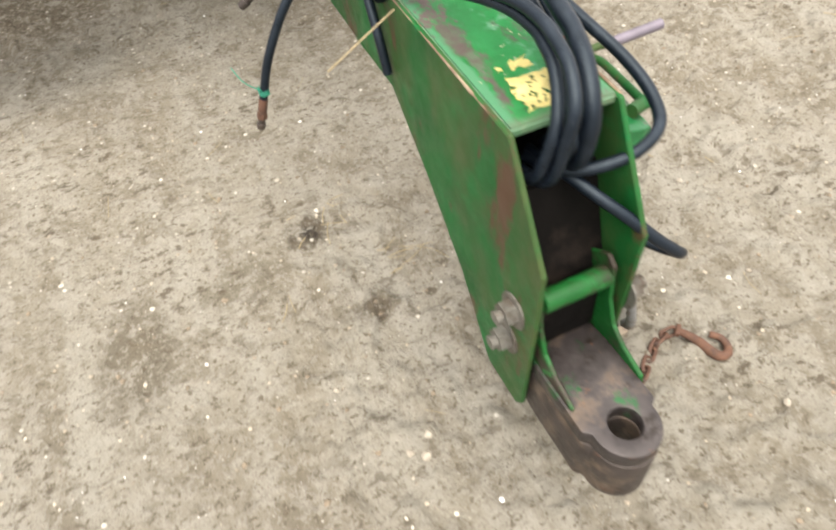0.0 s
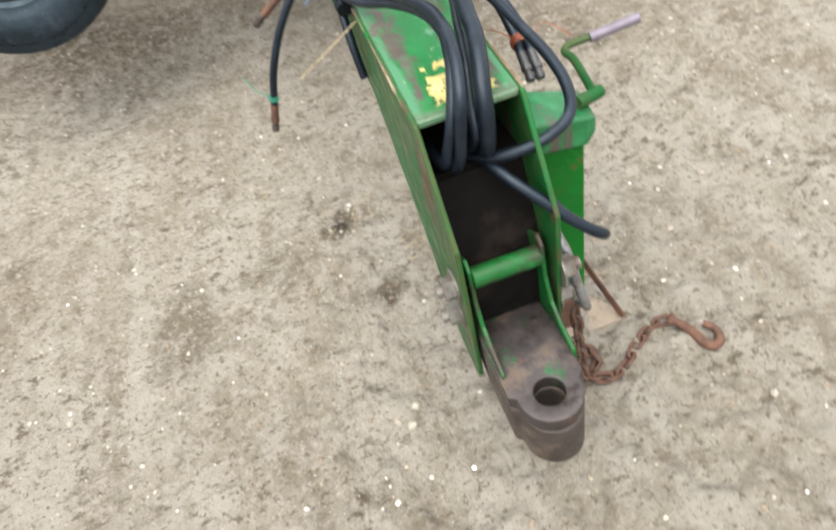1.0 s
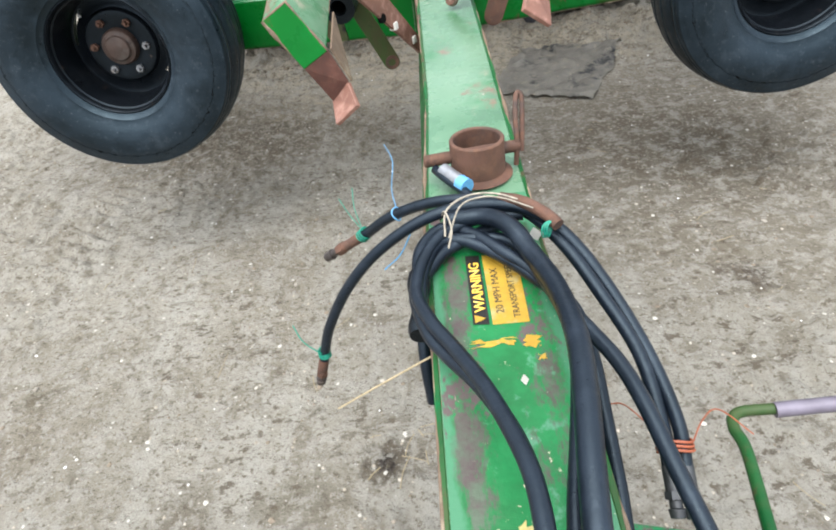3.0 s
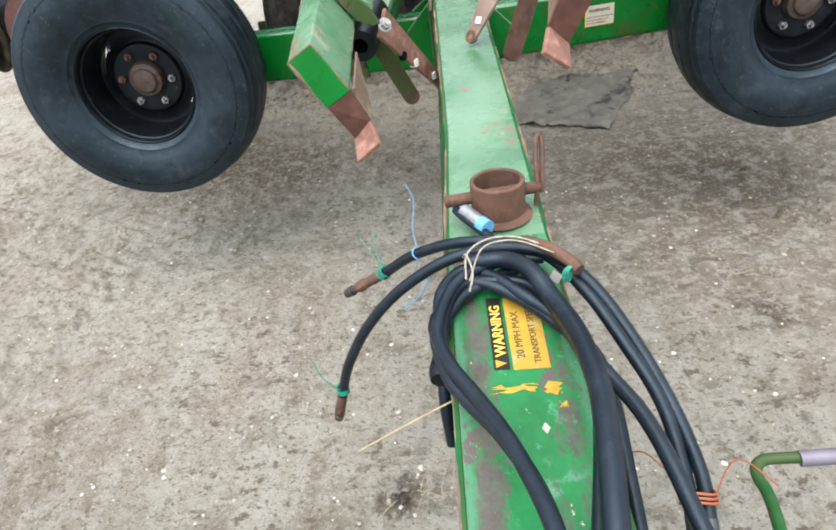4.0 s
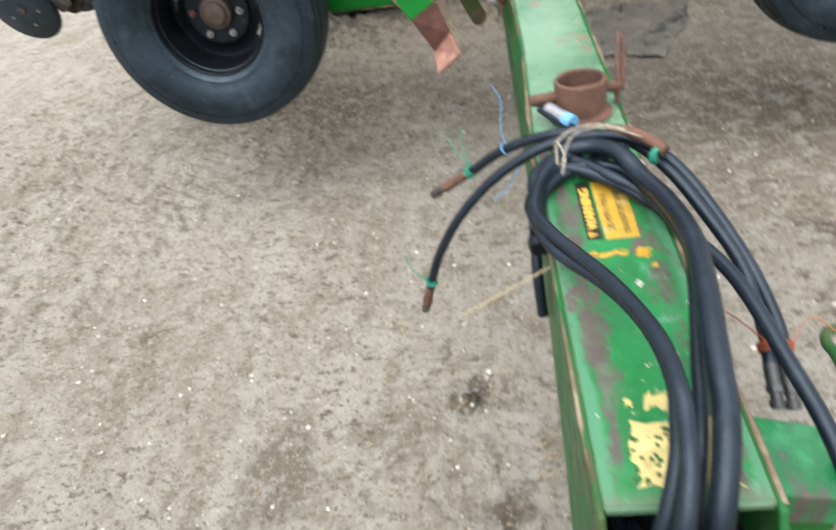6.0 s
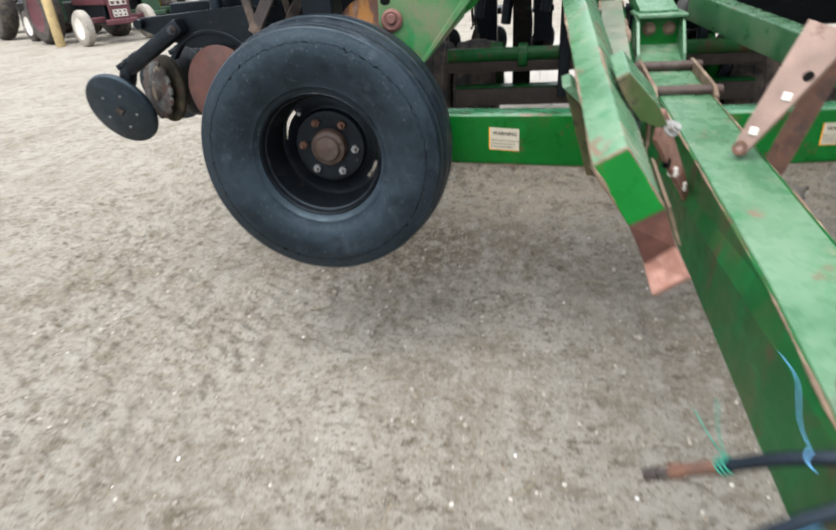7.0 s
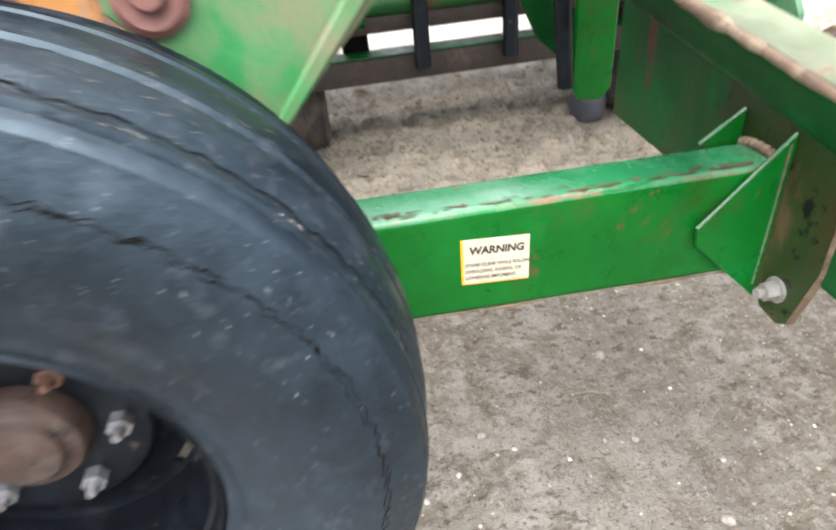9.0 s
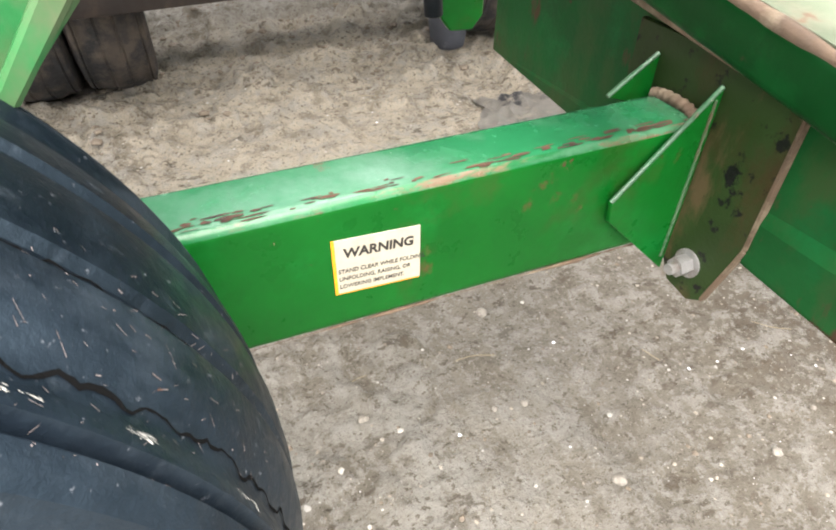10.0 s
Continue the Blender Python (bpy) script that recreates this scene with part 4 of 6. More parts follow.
# end plate, gussets and bolt where the left beam meets the tongue
for s in (-1, 1):
    e = -0.081 if s < 0 else 0.092
    part("flange", rounded(slab_x(B(), [(2.622, 0.735), (2.650, 0.622), (2.672, 0.606), (2.715, 0.612), (2.746, 0.66), (2.90, 0.70), (2.90, 0.95), (2.622, 0.955)], e, e + 0.010), 0.0015), flange_paint, drill, "brown-stained green flange plate")
    bm = box(B(), e - 0.0005, e + 0.0105, 2.6195, 2.6235, 0.738, 0.952)
    hull(bm, [(e - 0.0005, 2.6195, 0.734), (e + 0.0105, 2.6195, 0.734), (e + 0.0105, 2.6235, 0.738), (e - 0.0005, 2.6235, 0.738)], [(e - 0.0005, 2.6475, 0.622), (e + 0.0105, 2.6475, 0.622), (e + 0.0105, 2.6515, 0.626), (e - 0.0005, 2.6515, 0.626)])
    part("flange_edge", bm, edge_rust, drill, "khaki rusted edge of the flange")
    x = lambda d: e + d * s
    part("gusset", rounded(slab_y(B(), [(x(0.0), 0.918), (x(0.136), 0.780), (x(0.132), 0.748), (x(0.0), 0.620)], 2.732, 2.740), 0.0012), green, drill, "triangular green gusset plate")
    part("gusset_edge", sweep(B(), [(x(0.002), 2.7345, 0.917), (x(0.068), 2.7345, 0.850), (x(0.136), 2.7345, 0.781)], 0.0036, 8, 4), green_top, drill, "paint rubbed pale along the gusset's edge", 60)
    part("weld_bead", sweep(B(), [(x(0.010), 2.7310, 0.902), (x(0.009), 2.7310, 0.780), (x(0.010), 2.7310, 0.650)], lambda t: 0.0024 + 0.0006 * math.sin(70 * t), 8, 10), brace_green, drill, "painted weld bead", 60)
    part("weld_bead", sweep(B(), [(x(0.010), 2.752, 0.866), (x(0.007), 2.775, 0.872), (x(0.007), 2.810, 0.872), (x(0.010), 2.834, 0.868)], lambda t: 0.0085 + 0.0012 * math.sin(50 * t), 8, 10), edge_rust, drill, "dusty khaki weld bead", 60)
    part("gusset", rounded(slab_y(B(), [(x(0.0), 0.918), (x(0.075), 0.866), (x(0.0), 0.840)], 2.848, 2.856), 0.0012), green, drill)
    part("gusset_edge", sweep(B(), [(x(0.002), 2.850, 0.917), (x(0.040), 2.850, 0.8915), (x(0.075), 2.850, 0.867)], 0.0036, 8, 4), green_top, drill, "paint rubbed pale along the gusset's edge", 60)
    bm = B()
    bolt(bm, (e if s < 0 else e + 0.01, 2.690, 0.664), (s, 0, 0), 0.0155, 0.022, 0.012)
    part("flange_bolt", bm, bright_zinc, drill, "pale zinc bolt and nut")


def beam_decal(x0, x1, z0, z1, drop, s):
    """The decal on the front of the beam: white with an orange edge and black print."""
    y = 2.7445
    d = thing("warning_decal", (x0, y, z0), "white warning decal with orange edge on the green beam", "decal", "warning decals on the beam")
    wd, ht = x1 - x0, z1 - z0
    sk = drop / wd
    z = lambda x, zz: zz + sk * (x - x0)
    q = lambda a, b, c, e: [(a, z(a, c)), (b, z(b, c)), (b, z(b, e)), (a, z(a, e))]
    part("border", slab_y(B(), q(x0, x1, z0, z1), y - 0.0002, y + 0.002), decal_orange, d, "faded orange border")
    part("field", slab_y(B(), q(x0 + 0.0035, x1 + 0.0006, z0 + 0.0025, z1 + 0.0006), y - 0.0010, y + 0.001), decal_white, d, "dirty white field")
    turn = math.degrees(math.atan2(drop, wd))
    at = lambda u, v: pose(x0 + u, y - 0.0012, z(x0 + u, z0 + v), 90, -turn, 0)
    lettering("heading", "WARNING", ht * 0.225, at(wd * 0.12, ht * 0.69), ink, d, 0.99, 0.0006)
    for k, t in enumerate(("STAND CLEAR WHILE FOLDING,", "UNFOLDING, RAISING, OR", "LOWERING IMPLEMENT.")):
        lettering("print_line", t, ht * 0.105, at(0.005, ht * (0.41 - 0.145 * k)), ink, d, 0.90, 0.0001)


def edge_chips(seed, x0, x1, count):
    """Rust showing through chipped paint along the beam's upper front edge."""
    rnd = random.Random(seed)
    bm = B()
    for _ in range(count):
        x = x0 + (x1 - x0) * rnd.random()
        ln, wd = rnd.uniform(0.003, 0.02), rnd.uniform(0.0008, 0.003)
        f = abs(x - x0) / abs(x1 - x0)
        z = 0.868 + 0.024 * (abs(x) - 0.083) / 1.217 + 0.0004
        y = 2.7545 + rnd.uniform(-0.003, 0.016) * rnd.random()
        z += 0.0003 - 0.016 + math.sqrt(0.016 ** 2 - max(0, 2.762 - y) ** 2)
        bm.faces.new([bm.verts.new((x + ln * math.cos(a) * rnd.uniform(0.6, 1.2), y + wd * math.sin(a) * rnd.uniform(0.5, 1.4), z)) for a in np.linspace(0, 5.4, 7)])
    ob = part("paint_chip", bm, rust, drill, "rusty chips along the beam's edge")
    ob["kind"] = "stuff"


for x0, x2, sd in ((-0.0865, -0.0685, 1), (0.0875, 0.0895, 2)):
    edge_wear([(x0, 0.545, top_z(0.545) - 0.001), (x0, 1.15, top_z(1.15) - 0.001), (x2, 1.55, top_z(1.55) - 0.001), (x2, 3.2, top_z(3.2) - 0.001)], 0.0032, sd, 9, None, 0.1)
edge_chips(3, -0.10, -0.78, 80)
beam_decal(-0.5945, -0.4890, 0.7500, 0.8285, -0.009, -1)
beam_decal(0.485, 0.590, 0.750, 0.822, 0.004, 1)


# ---------------------------------------------------------------- latch arms above the tongue
def latch_arm(s, dz):
    """A box arm, turned a little on its length, ending in a bent latch foot."""
    P = lambda x, y, z: Vector((x if s < 0 else -0.07 - x, y, z + dz))
    run = Vector((-0.02 * -s, 1, 0.212)) * 1.75
    tl, tr, bl = P(-0.360, 1.567, 1.069), P(-0.307, 1.570, 1.098), P(-0.297, 1.550, 0.974)
    br = tr + bl - tl
    loop = [tl, tr, br, bl]
    sheen_top(part("latch_arm", rounded(hull(B(), loop, [v + run for v in loop]), 0.006, 2), arm_green, drill, "faded green box arm with scratched edges, sky sheen painted on top", 35), green_top)
    mid = (tl + br) / 2
    for i, v in enumerate(loop):
        w = v + (mid - v).normalized() * 0.0042
        edge_wear([w, w + run], 0.0036, 5 + i + s, 7, None, 0.12)
    cap = Vector((0, -0.006, -0.001))
    ring = [v + (mid - v).normalized() * 0.002 + cap * 0.5 for v in loop]
    edge_wear(ring + ring[:1], 0.0032, 15 + s, 12, None, 0.1)
    part("end_cap", rounded(hull(B(), [v + cap for v in loop], [v + cap * 0.05 for v in loop]), 0.0015), green, drill, "green welded end cap")
    a, b, c, d = bl, br, P(-0.217, 1.565, 0.931), P(-0.258, 1.580, 0.888)
    e, f = P(-0.200, 1.519, 0.896), P(-0.251, 1.522, 0.859)
    up_edge = br + run * 0.085
    web = [br + Vector((0.004, 0, 0)), c + Vector((0.004, 0, 0)), up_edge + Vector((0.004, 0, 0))]
    part("latch_web", hull(B(), web, [v + Vector((0.004 * -s, 0, 0.002)) for v in web]), edge_rust, drill, "khaki side web of the latch")
    for nm, q, lab in (("latch_foot", (a, b, c, d), "dark burnt latch plate"), ("latch_lip", (d, c, e, f), "bent pink-brown latch lip")):
        nrm = (q[1] - q[0]).cross(q[3] - q[0]).normalized()
        part(nm, rounded(hull(B(), [v + nrm * 0.005 for v in q], [v - nrm * 0.005 for v in q]), 0.0015), burnt if nm == "latch_foot" else primer, drill, lab)


latch_arm(-1, 0.0)
latch_arm(1, 0.14)

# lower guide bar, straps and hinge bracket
# bar body in the darkened green that paints shade on its sides
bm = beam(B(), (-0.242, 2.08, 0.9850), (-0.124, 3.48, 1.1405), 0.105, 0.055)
part("guide_bar", rounded(bm, 0.011, 3), green_shade, drill, "dusty green guide bar, its sides darkened to paint shade", 35)
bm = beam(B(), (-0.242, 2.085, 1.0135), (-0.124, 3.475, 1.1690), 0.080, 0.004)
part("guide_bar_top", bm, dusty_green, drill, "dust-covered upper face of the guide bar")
for dx, sd in ((-0.050, 31), (0.050, 32)):
    edge_wear([(-0.242 + dx * 0.9, 2.085, 1.0080), (-0.124 + dx * 0.9, 3.475, 1.1635)], 0.0075, sd, 5, None, 0.3)
bm = hull(B(), [(-0.300, 2.06, 0.995), (-0.300, 2.36, 1.045), (-0.300, 2.34, 0.995), (-0.300, 2.08, 0.945)], [(-0.291, 2.06, 0.995), (-0.291, 2.36, 1.045), (-0.291, 2.34, 0.995), (-0.291, 2.08, 0.945)])
part("guide_bracket", rounded(bm, 0.0015), green_old, drill, "brown-stained bracket plate against the guide bar")
bm = beam(B(), (-0.283, 2.06, 0.998), (-0.279, 2.36, 1.048), 0.034, 0.008)
part("guide_bracket", rounded(bm, 0.0015), green_top, drill, "faded green bracket flange")


def strap(p, q, wid, thick, material, label, up=(0, 1, 0), holes=True):
    """A flat bar with a rounded foot and two pin holes shown as pale washers."""
    p, q = Vector(p), Vector(q)
    d = (q - p).normalized()
    side = d.cross(Vector(up)).normalized()
    n = side.cross(d)
    out = []
    for i in range(7):
        a = math.pi * i / 6
        out.append(p - d * math.sin(a) * wid / 2 + side * math.cos(a) * wid / 2)
    out += [q - side * wid / 2, q + side * wid / 2]
    ob = part("latch_strap", rounded(hull(B(), [v + n * thick / 2 for v in out], [v - n * thick / 2 for v in out]), 0.0015), material, drill, label)
    if holes:
        for f in (0.22, 0.48):
            c = p + (q - p) * f
            part("strap_pin", rounded(rod(B(), c - n * (thick / 2 + 0.006), c + n * (thick / 2 + 0.006), 0.013, 14), 0.002), zinc, ob, "bright worn pin end", 40)
    part("strap_eye", lathe(B(), [(-thick * 0.7, 0.010), (thick * 0.7, 0.010), (thick * 0.7, 0.019), (-thick * 0.7, 0.019)], p, n, 20), rust, ob, "rusty pin eye", 40)
    return ob


def tapered_strap(foot, top, narrow, wide, thick, material, label, up):
    """A flat latch plate widening upwards, with two bright square pin ends, a hole painted black and a rusty eye."""
    p, q = Vector(foot), Vector(top)
    d = (q - p).normalized()
    side = d.cross(Vector(up)).normalized()
    n = side.cross(d)
    out = [p - d * math.sin(math.pi * i / 6) * narrow / 2 + side * math.cos(math.pi * i / 6) * narrow / 2 for i in range(7)]
    out += [q - side * wide / 2, q + side * wide / 2]
    ob = part("latch_strap", rounded(hull(B(), [v + n * thick / 2 for v in out], [v - n * thick / 2 for v in out]), 0.0015), material, drill, label)
    for f, off in ((0.15, -0.003), (0.46, -0.016)):
        c = p + (q - p) * f + side * off
        bm = rod(B(), c - n * (thick / 2 + 0.004), c + n * (thick / 2 + 0.004), 0.0135, 4, None, 0.78)
        part("strap_pin", rounded(bm, 0.0015), white_rim, ob, "bright worn square pin end")
    # raised black disc painting the dark of an open hole
    c = p + (q - p) * 0.64 - side * 0.026
    part("strap_hole", rod(B(), c - n * (thick / 2 + 0.0008), c + n * (thick / 2 + 0.0008), 0.012, 16), crack_mat, ob, "black disc painting the dark of a pin hole", 40)
    part("strap_eye", lathe(B(), [(-thick * 0.7, 0.008), (thick * 0.7, 0.008), (thick * 0.7, 0.017), (-thick * 0.7, 0.017)], p, n, 20), rust, ob, "rusty pin eye", 40)
    return ob


strap_paint = surface("grey_brown_worn_plate", (0.20, 0.135, 0.108), 0.5, 0.2, 0.25, 12.0, ((RUST, 16, 0.58, 0.7),), 0.25)
tapered_strap((0.028, 2.085, 0.938), (0.185, 2.13, 1.19), 0.036, 0.115, 0.010, strap_paint, "grey-brown flat latch strap with bright pins", (0.8, 0.6, 0.0))
tapered_strap((-0.072, 2.105, 0.818), (-0.196, 1.905, 1.045), 0.036, 0.075, 0.010, primer, "pink-brown flat latch strap with bright pins", (0.92, -0.40, 0.0))
part("strap_bolt", bolt(B(), (-0.184, 1.850, 1.050), (0.5, -0.8, 0.5), 0.0115, 0.012), bright_zinc, drill, "large worn zinc bolt")

strap((-0.155, 2.05, 0.805), (-0.235, 2.03, 0.99), 0.045, 0.010, stained, "brown-green hanging strap", (0.05, -1.0, 0.2), False)
strap((0.150, 2.20, 0.85), (0.270, 2.25, 1.15), 0.055, 0.010, rust, "brown flat strap", (0.3, 1.0, 0.1), False)
def arm_bracket(s, dz):
    """A folded bracket beneath the latch arm, open at its lower side."""
    X = lambda x: x if s < 0 else 0.01 - x
    outline = [(-0.297, 1.148), (-0.273, 1.160), (-0.212, 1.094), (-0.192, 1.058), (-0.209, 1.054), (-0.247, 1.070), (-0.277, 1.112)]
    lo = [(X(x), 1.838, z + dz) for x, z in outline]
    part("arm_bracket", rounded(hull(B(), lo, [(x, y + 0.010, z + 0.002) for x, y, z in lo]), 0.0015), stained, drill, "khaki front plate of the arm bracket")
    top = [(X(-0.297), 1.848, 1.152 + dz), (X(-0.273), 1.848, 1.164 + dz), (X(-0.205), 1.848, 1.088 + dz), (X(-0.215), 1.848, 1.080 + dz)]
    part("bracket_flange", rounded(hull(B(), top, [v + Vector((0, 0.11, 0.022)) for v in (Vector(p) for p in top)]), 0.0015), green_top, drill, "faded green bracket flange")


arm_bracket(-1, 0.0)
arm_bracket(1, 0.14)
part("pivot_tube", lathe(B(), [(0.0, 0.020), (0.0, 0.042), (0.20, 0.042), (0.20, 0.020)], (-0.262, 1.95, 0.985), (0.15, 1, 0.2), 28), black_paint, drill, "black greasy pivot tube under the arm", 35)
part("guide_bracket", rounded(slab_y(B(), [(-0.378, 1.092), (-0.285, 1.018), (-0.262, 0.872), (-0.318, 0.885)], 2.056, 2.066), 0.0015), stained, drill, "khaki plate closing the guide bar's end")
part("guide_bracket", rounded(hull(B(), [(-0.386, 2.03, 1.100), (-0.366, 2.03, 1.106), (-0.275, 2.03, 1.022), (-0.295, 2.03, 1.016)], [(-0.386, 2.10, 1.112), (-0.366, 2.10, 1.118), (-0.275, 2.10, 1.034), (-0.295, 2.10, 1.028)]), 0.0015), green_top, drill, "pale flange on the guide bar's end")
# hinge on the tongue's rear
for x in (-0.080, 0.092):
    part("hinge_ear", rounded(slab_x(B(), [(2.55, top_z(2.55) - 0.03), (2.55, top_z(2.55) + 0.010), (2.585, top_z(2.585) + 0.030), (2.90, top_z(2.90) + 0.034), (2.93, top_z(2.93) + 0.012), (2.93, top_z(2.93) - 0.02)], x - 0.006, x + 0.006), 0.0015), edge_rust, drill, "rust-brown hinge ear")
for y, z in ((2.600, 0.012), (2.870, 0.018)):
    part("hinge_pin", rounded(rod(B(), (-0.106, y, top_z(y) + z), (0.118, y, top_z(y) + z), 0.016, 18), 0.002), hub_mat, drill, "brown hinge pin", 40)
part("saddle_floor", rounded(hull(B(), [(-0.070, 2.95, top_z(2.95)), (0.080, 2.95, top_z(2.95)), (0.080, 3.10, top_z(3.10)), (-0.070, 3.10, top_z(3.10))], [(-0.070, 2.95, top_z(2.95) + 0.006), (0.080, 2.95, top_z(2.95) + 0.006), (0.080, 3.10, top_z(3.10) + 0.045), (-0.070, 3.10, top_z(3.10) + 0.045)]), 0.002), green_top, drill, "faded sloping saddle foot")
part("hinge_saddle", rounded(hull(B(), [(-0.075, 3.085, top_z(3.08)), (0.085, 3.085, top_z(3.08)), (0.085, 3.20, top_z(3.16)), (-0.075, 3.20, top_z(3.16))], [(-0.070, 3.085, 1.135), (0.080, 3.085, 1.135), (0.080, 3.20, 1.150), (-0.070, 3.20, 1.150)]), 0.004), green, drill, "green saddle block with two bolt heads")
for x in (-0.078, 0.078):
    part("saddle_rib", rounded(slab_x(B(), [(2.96, top_z(2.96)), (2.965, top_z(2.96) + 0.035), (3.045, 1.135), (3.09, 1.140), (3.09, top_z(3.09))], x - 0.004, x + 0.008), 0.0015), green_top, drill, "faded green saddle rib")
for x in (-0.028, 0.042):
    part("saddle_bolt", bolt(B(), (x, 3.084, 1.095), (0, -1, 0), 0.016, 0.012), edge_rust, drill, "dusty bolt head")
part("saddle_cap", rounded(box(B(), -0.080, 0.092, 3.03, 3.22, 1.136, 1.150), 0.003), green_top, drill, "pale saddle cap")
sheen_top(part("mast", rounded(beam(B(), (0.004, 3.10, 1.130), (-0.03, 4.60, 1.50), 0.135, 0.055), 0.006, 2), arm_green, drill, "faded green draft bar with sky sheen painted on top, rising to the rear frame", 35), green_top)
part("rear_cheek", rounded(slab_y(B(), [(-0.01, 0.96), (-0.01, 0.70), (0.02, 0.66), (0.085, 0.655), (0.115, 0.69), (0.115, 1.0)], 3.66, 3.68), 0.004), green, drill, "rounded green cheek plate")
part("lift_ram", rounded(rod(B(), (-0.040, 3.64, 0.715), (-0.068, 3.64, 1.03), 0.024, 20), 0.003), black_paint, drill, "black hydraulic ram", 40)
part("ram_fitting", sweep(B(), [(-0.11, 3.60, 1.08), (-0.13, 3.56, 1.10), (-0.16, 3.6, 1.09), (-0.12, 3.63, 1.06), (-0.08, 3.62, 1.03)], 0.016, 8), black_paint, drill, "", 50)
part("rear_brace", rounded(slab_y(B(), [(-0.205, 1.22), (-0.215, 1.08), (-0.095, 0.84), (-0.03, 0.78), (-0.03, 1.0), (-0.10, 1.22)], 3.72, 3.74), 0.002), green_shade, drill, "slanting green brace plate")
sheen_top(part("wing_brace", rounded(beam(B(), (0.200, 3.395, 1.142), (0.505, 2.294, 0.993), 0.075, 0.105), 0.006, 2), brace_green, drill, "faded green wing brace with sky sheen painted on top", 35), green_top)
part("brace_knuckle", rounded(rod(B(), (0.155, 3.46, 1.095), (0.180, 3.43, 1.185), 0.032, 20), 0.008, 3), zinc, drill, "worn bright knuckle joint", 40)


# ---------------------------------------------------------------- wheels
def wheel(name, centre, label, dirt=None, s=1):
    """A ribbed implement tyre on a black disc wheel, axle along y, the dished face towards -y."""
    c = Vector(centre)
    ax = Vector((0, 1, 0))
    k = new(name)
    k.empty_display_size = 0.05
    k.location = c
    k.parent = drill
    k.matrix_parent_inverse = Matrix.Translation(-Vector(drill.location))
    if label:
        k["label"] = label

    def sub(nm, bm, m, lab="", smooth=None):
        ob = part(nm, bm, m, None, lab, smooth)
        ob.parent = k
        ob.matrix_parent_inverse = Matrix.Translation(-c)
        return ob

    half = [(0.106, 0.203, 0), (0.110, 0.213, 0), (0.118, 0.221, 0), (0.1195, 0.232, 0), (0.128, 0.248, 0), (0.1345, 0.268, 0), (0.139, 0.290, 0), (0.1405, 0.312, 0), (0.1395, 0.335, 0), (0.1385, 0.341, 0), (0.135, 0.360, 0), (0.1300, 0.375, 0), (0.1275, 0.382, 0), (0.1255, 0.3895, 0), (0.1215, 0.3935, 0), (0.1165, 0.3955, 0),
            (0.1115, 0.3970, 0), (0.1095, 0.3915, 0), (0.1055, 0.3910, 0), (0.1030, 0.4000, 0), (0.098, 0.4005, 0), (0.091, 0.3980, 0), (0.084, 0.3975, 0), (0.077, 0.4000, 0), (0.070, 0.4045, 0), (0.058, 0.4085, 0), (0.046, 0.4110, 0), (0.0385, 0.4115, 0), (0.034, 0.4075, 0), (0.029, 0.4070, 0), (0.0245, 0.4122, 0), (0.012, 0.4145, 0)]
    half = [(a * 1.10, r, z) for a, r, z in half]
    prof = [(-a, r, z) for a, r, z in half] + [(a, r, z) for a, r, z in half[::-1]] + [(0.085, 0.201, 0), (-0.085, 0.201, 0)]
    bm, seg, rings = B(), 96 if dirt else 180, []
    for i in range(seg):
        t = 2 * math.pi * i / seg
        rings.append([bm.verts.new(c + Vector((r * math.cos(t), a, r * math.sin(t)))) for a, r, z in prof])
    for i in range(seg):
        p, q = rings[i], rings[(i + 1) % seg]
        for k2 in range(len(prof)):
            bm.faces.new((p[k2], p[(k2 + 1) % len(prof)], q[(k2 + 1) % len(prof)], q[k2]))
    sub("tyre", bm, dirt or rubber, "weathered black ribbed tyre with cracked grooves" if not dirt else "mud-caked tyre", 24)
    if not dirt:
        rnd = random.Random(7 if c.x < 0 else 8)

        def face(t, a):
            k = next(i for i in range(len(half) - 1) if half[i + 1][0] <= -a <= half[i][0] and half[i][1] > 0.33)
            (a0, r0, _), (a1, r1, _) = half[k], half[k + 1]
            r = r0 + (r1 - r0) * (a0 + a) / (a0 - a1) + 0.0005
            return c + Vector((r * math.cos(t), a, r * math.sin(t)))

        for a, thin in ((-0.0890, 0.0005), (-0.036, 0.0005), (-0.1500, 0.0001), (-0.1506, 0.0001)):
            bm, n, prev = B(), 760, None
            drift, wob = 0.0, 0.0
            for i in range(n + 1):
                t = 2 * math.pi * i / n
                if i % 3 == 0:
                    wob = rnd.uniform(-0.0018, 0.0018)
                drift = (1 if thin > 0.0002 else 0.12) * 0.006 * noise.noise((t * 15, a * 50, 1.0)) + 0.004 * noise.noise((t * 38, a * 50, 4.0))
                wd = max(thin, (0.0009 if thin > 0.0002 else -0.0001) + 0.0008 * noise.noise((t * 14, a * 40, 7.0)) + rnd.uniform(-0.0003, 0.0003))
                m = a + (wob + drift if thin > 0.0002 else 0.2 * (wob + drift))
                m = max(-0.1525, min(-0.0145, m))
                pair = (bm.verts.new(face(t, m - wd)), bm.verts.new(face(t, m + wd)))
                if prev:
                    bm.faces.new((prev[0], prev[1], pair[1], pair[0]))
                prev = pair
            sub("crack", bm, crack_mat, "jagged weather crack round the tread")
        bm = B()
        for _ in range(900):
            t0, a0 = rnd.uniform(radians(-10), radians(190)), rnd.uniform(-0.124, -0.0145)
            ln, wd, lean = rnd.uniform(0.0006, 0.0045) * rnd.random() + 0.0005, rnd.uniform(0.00010, 0.00032), rnd.uniform(-1.2, 1.2)
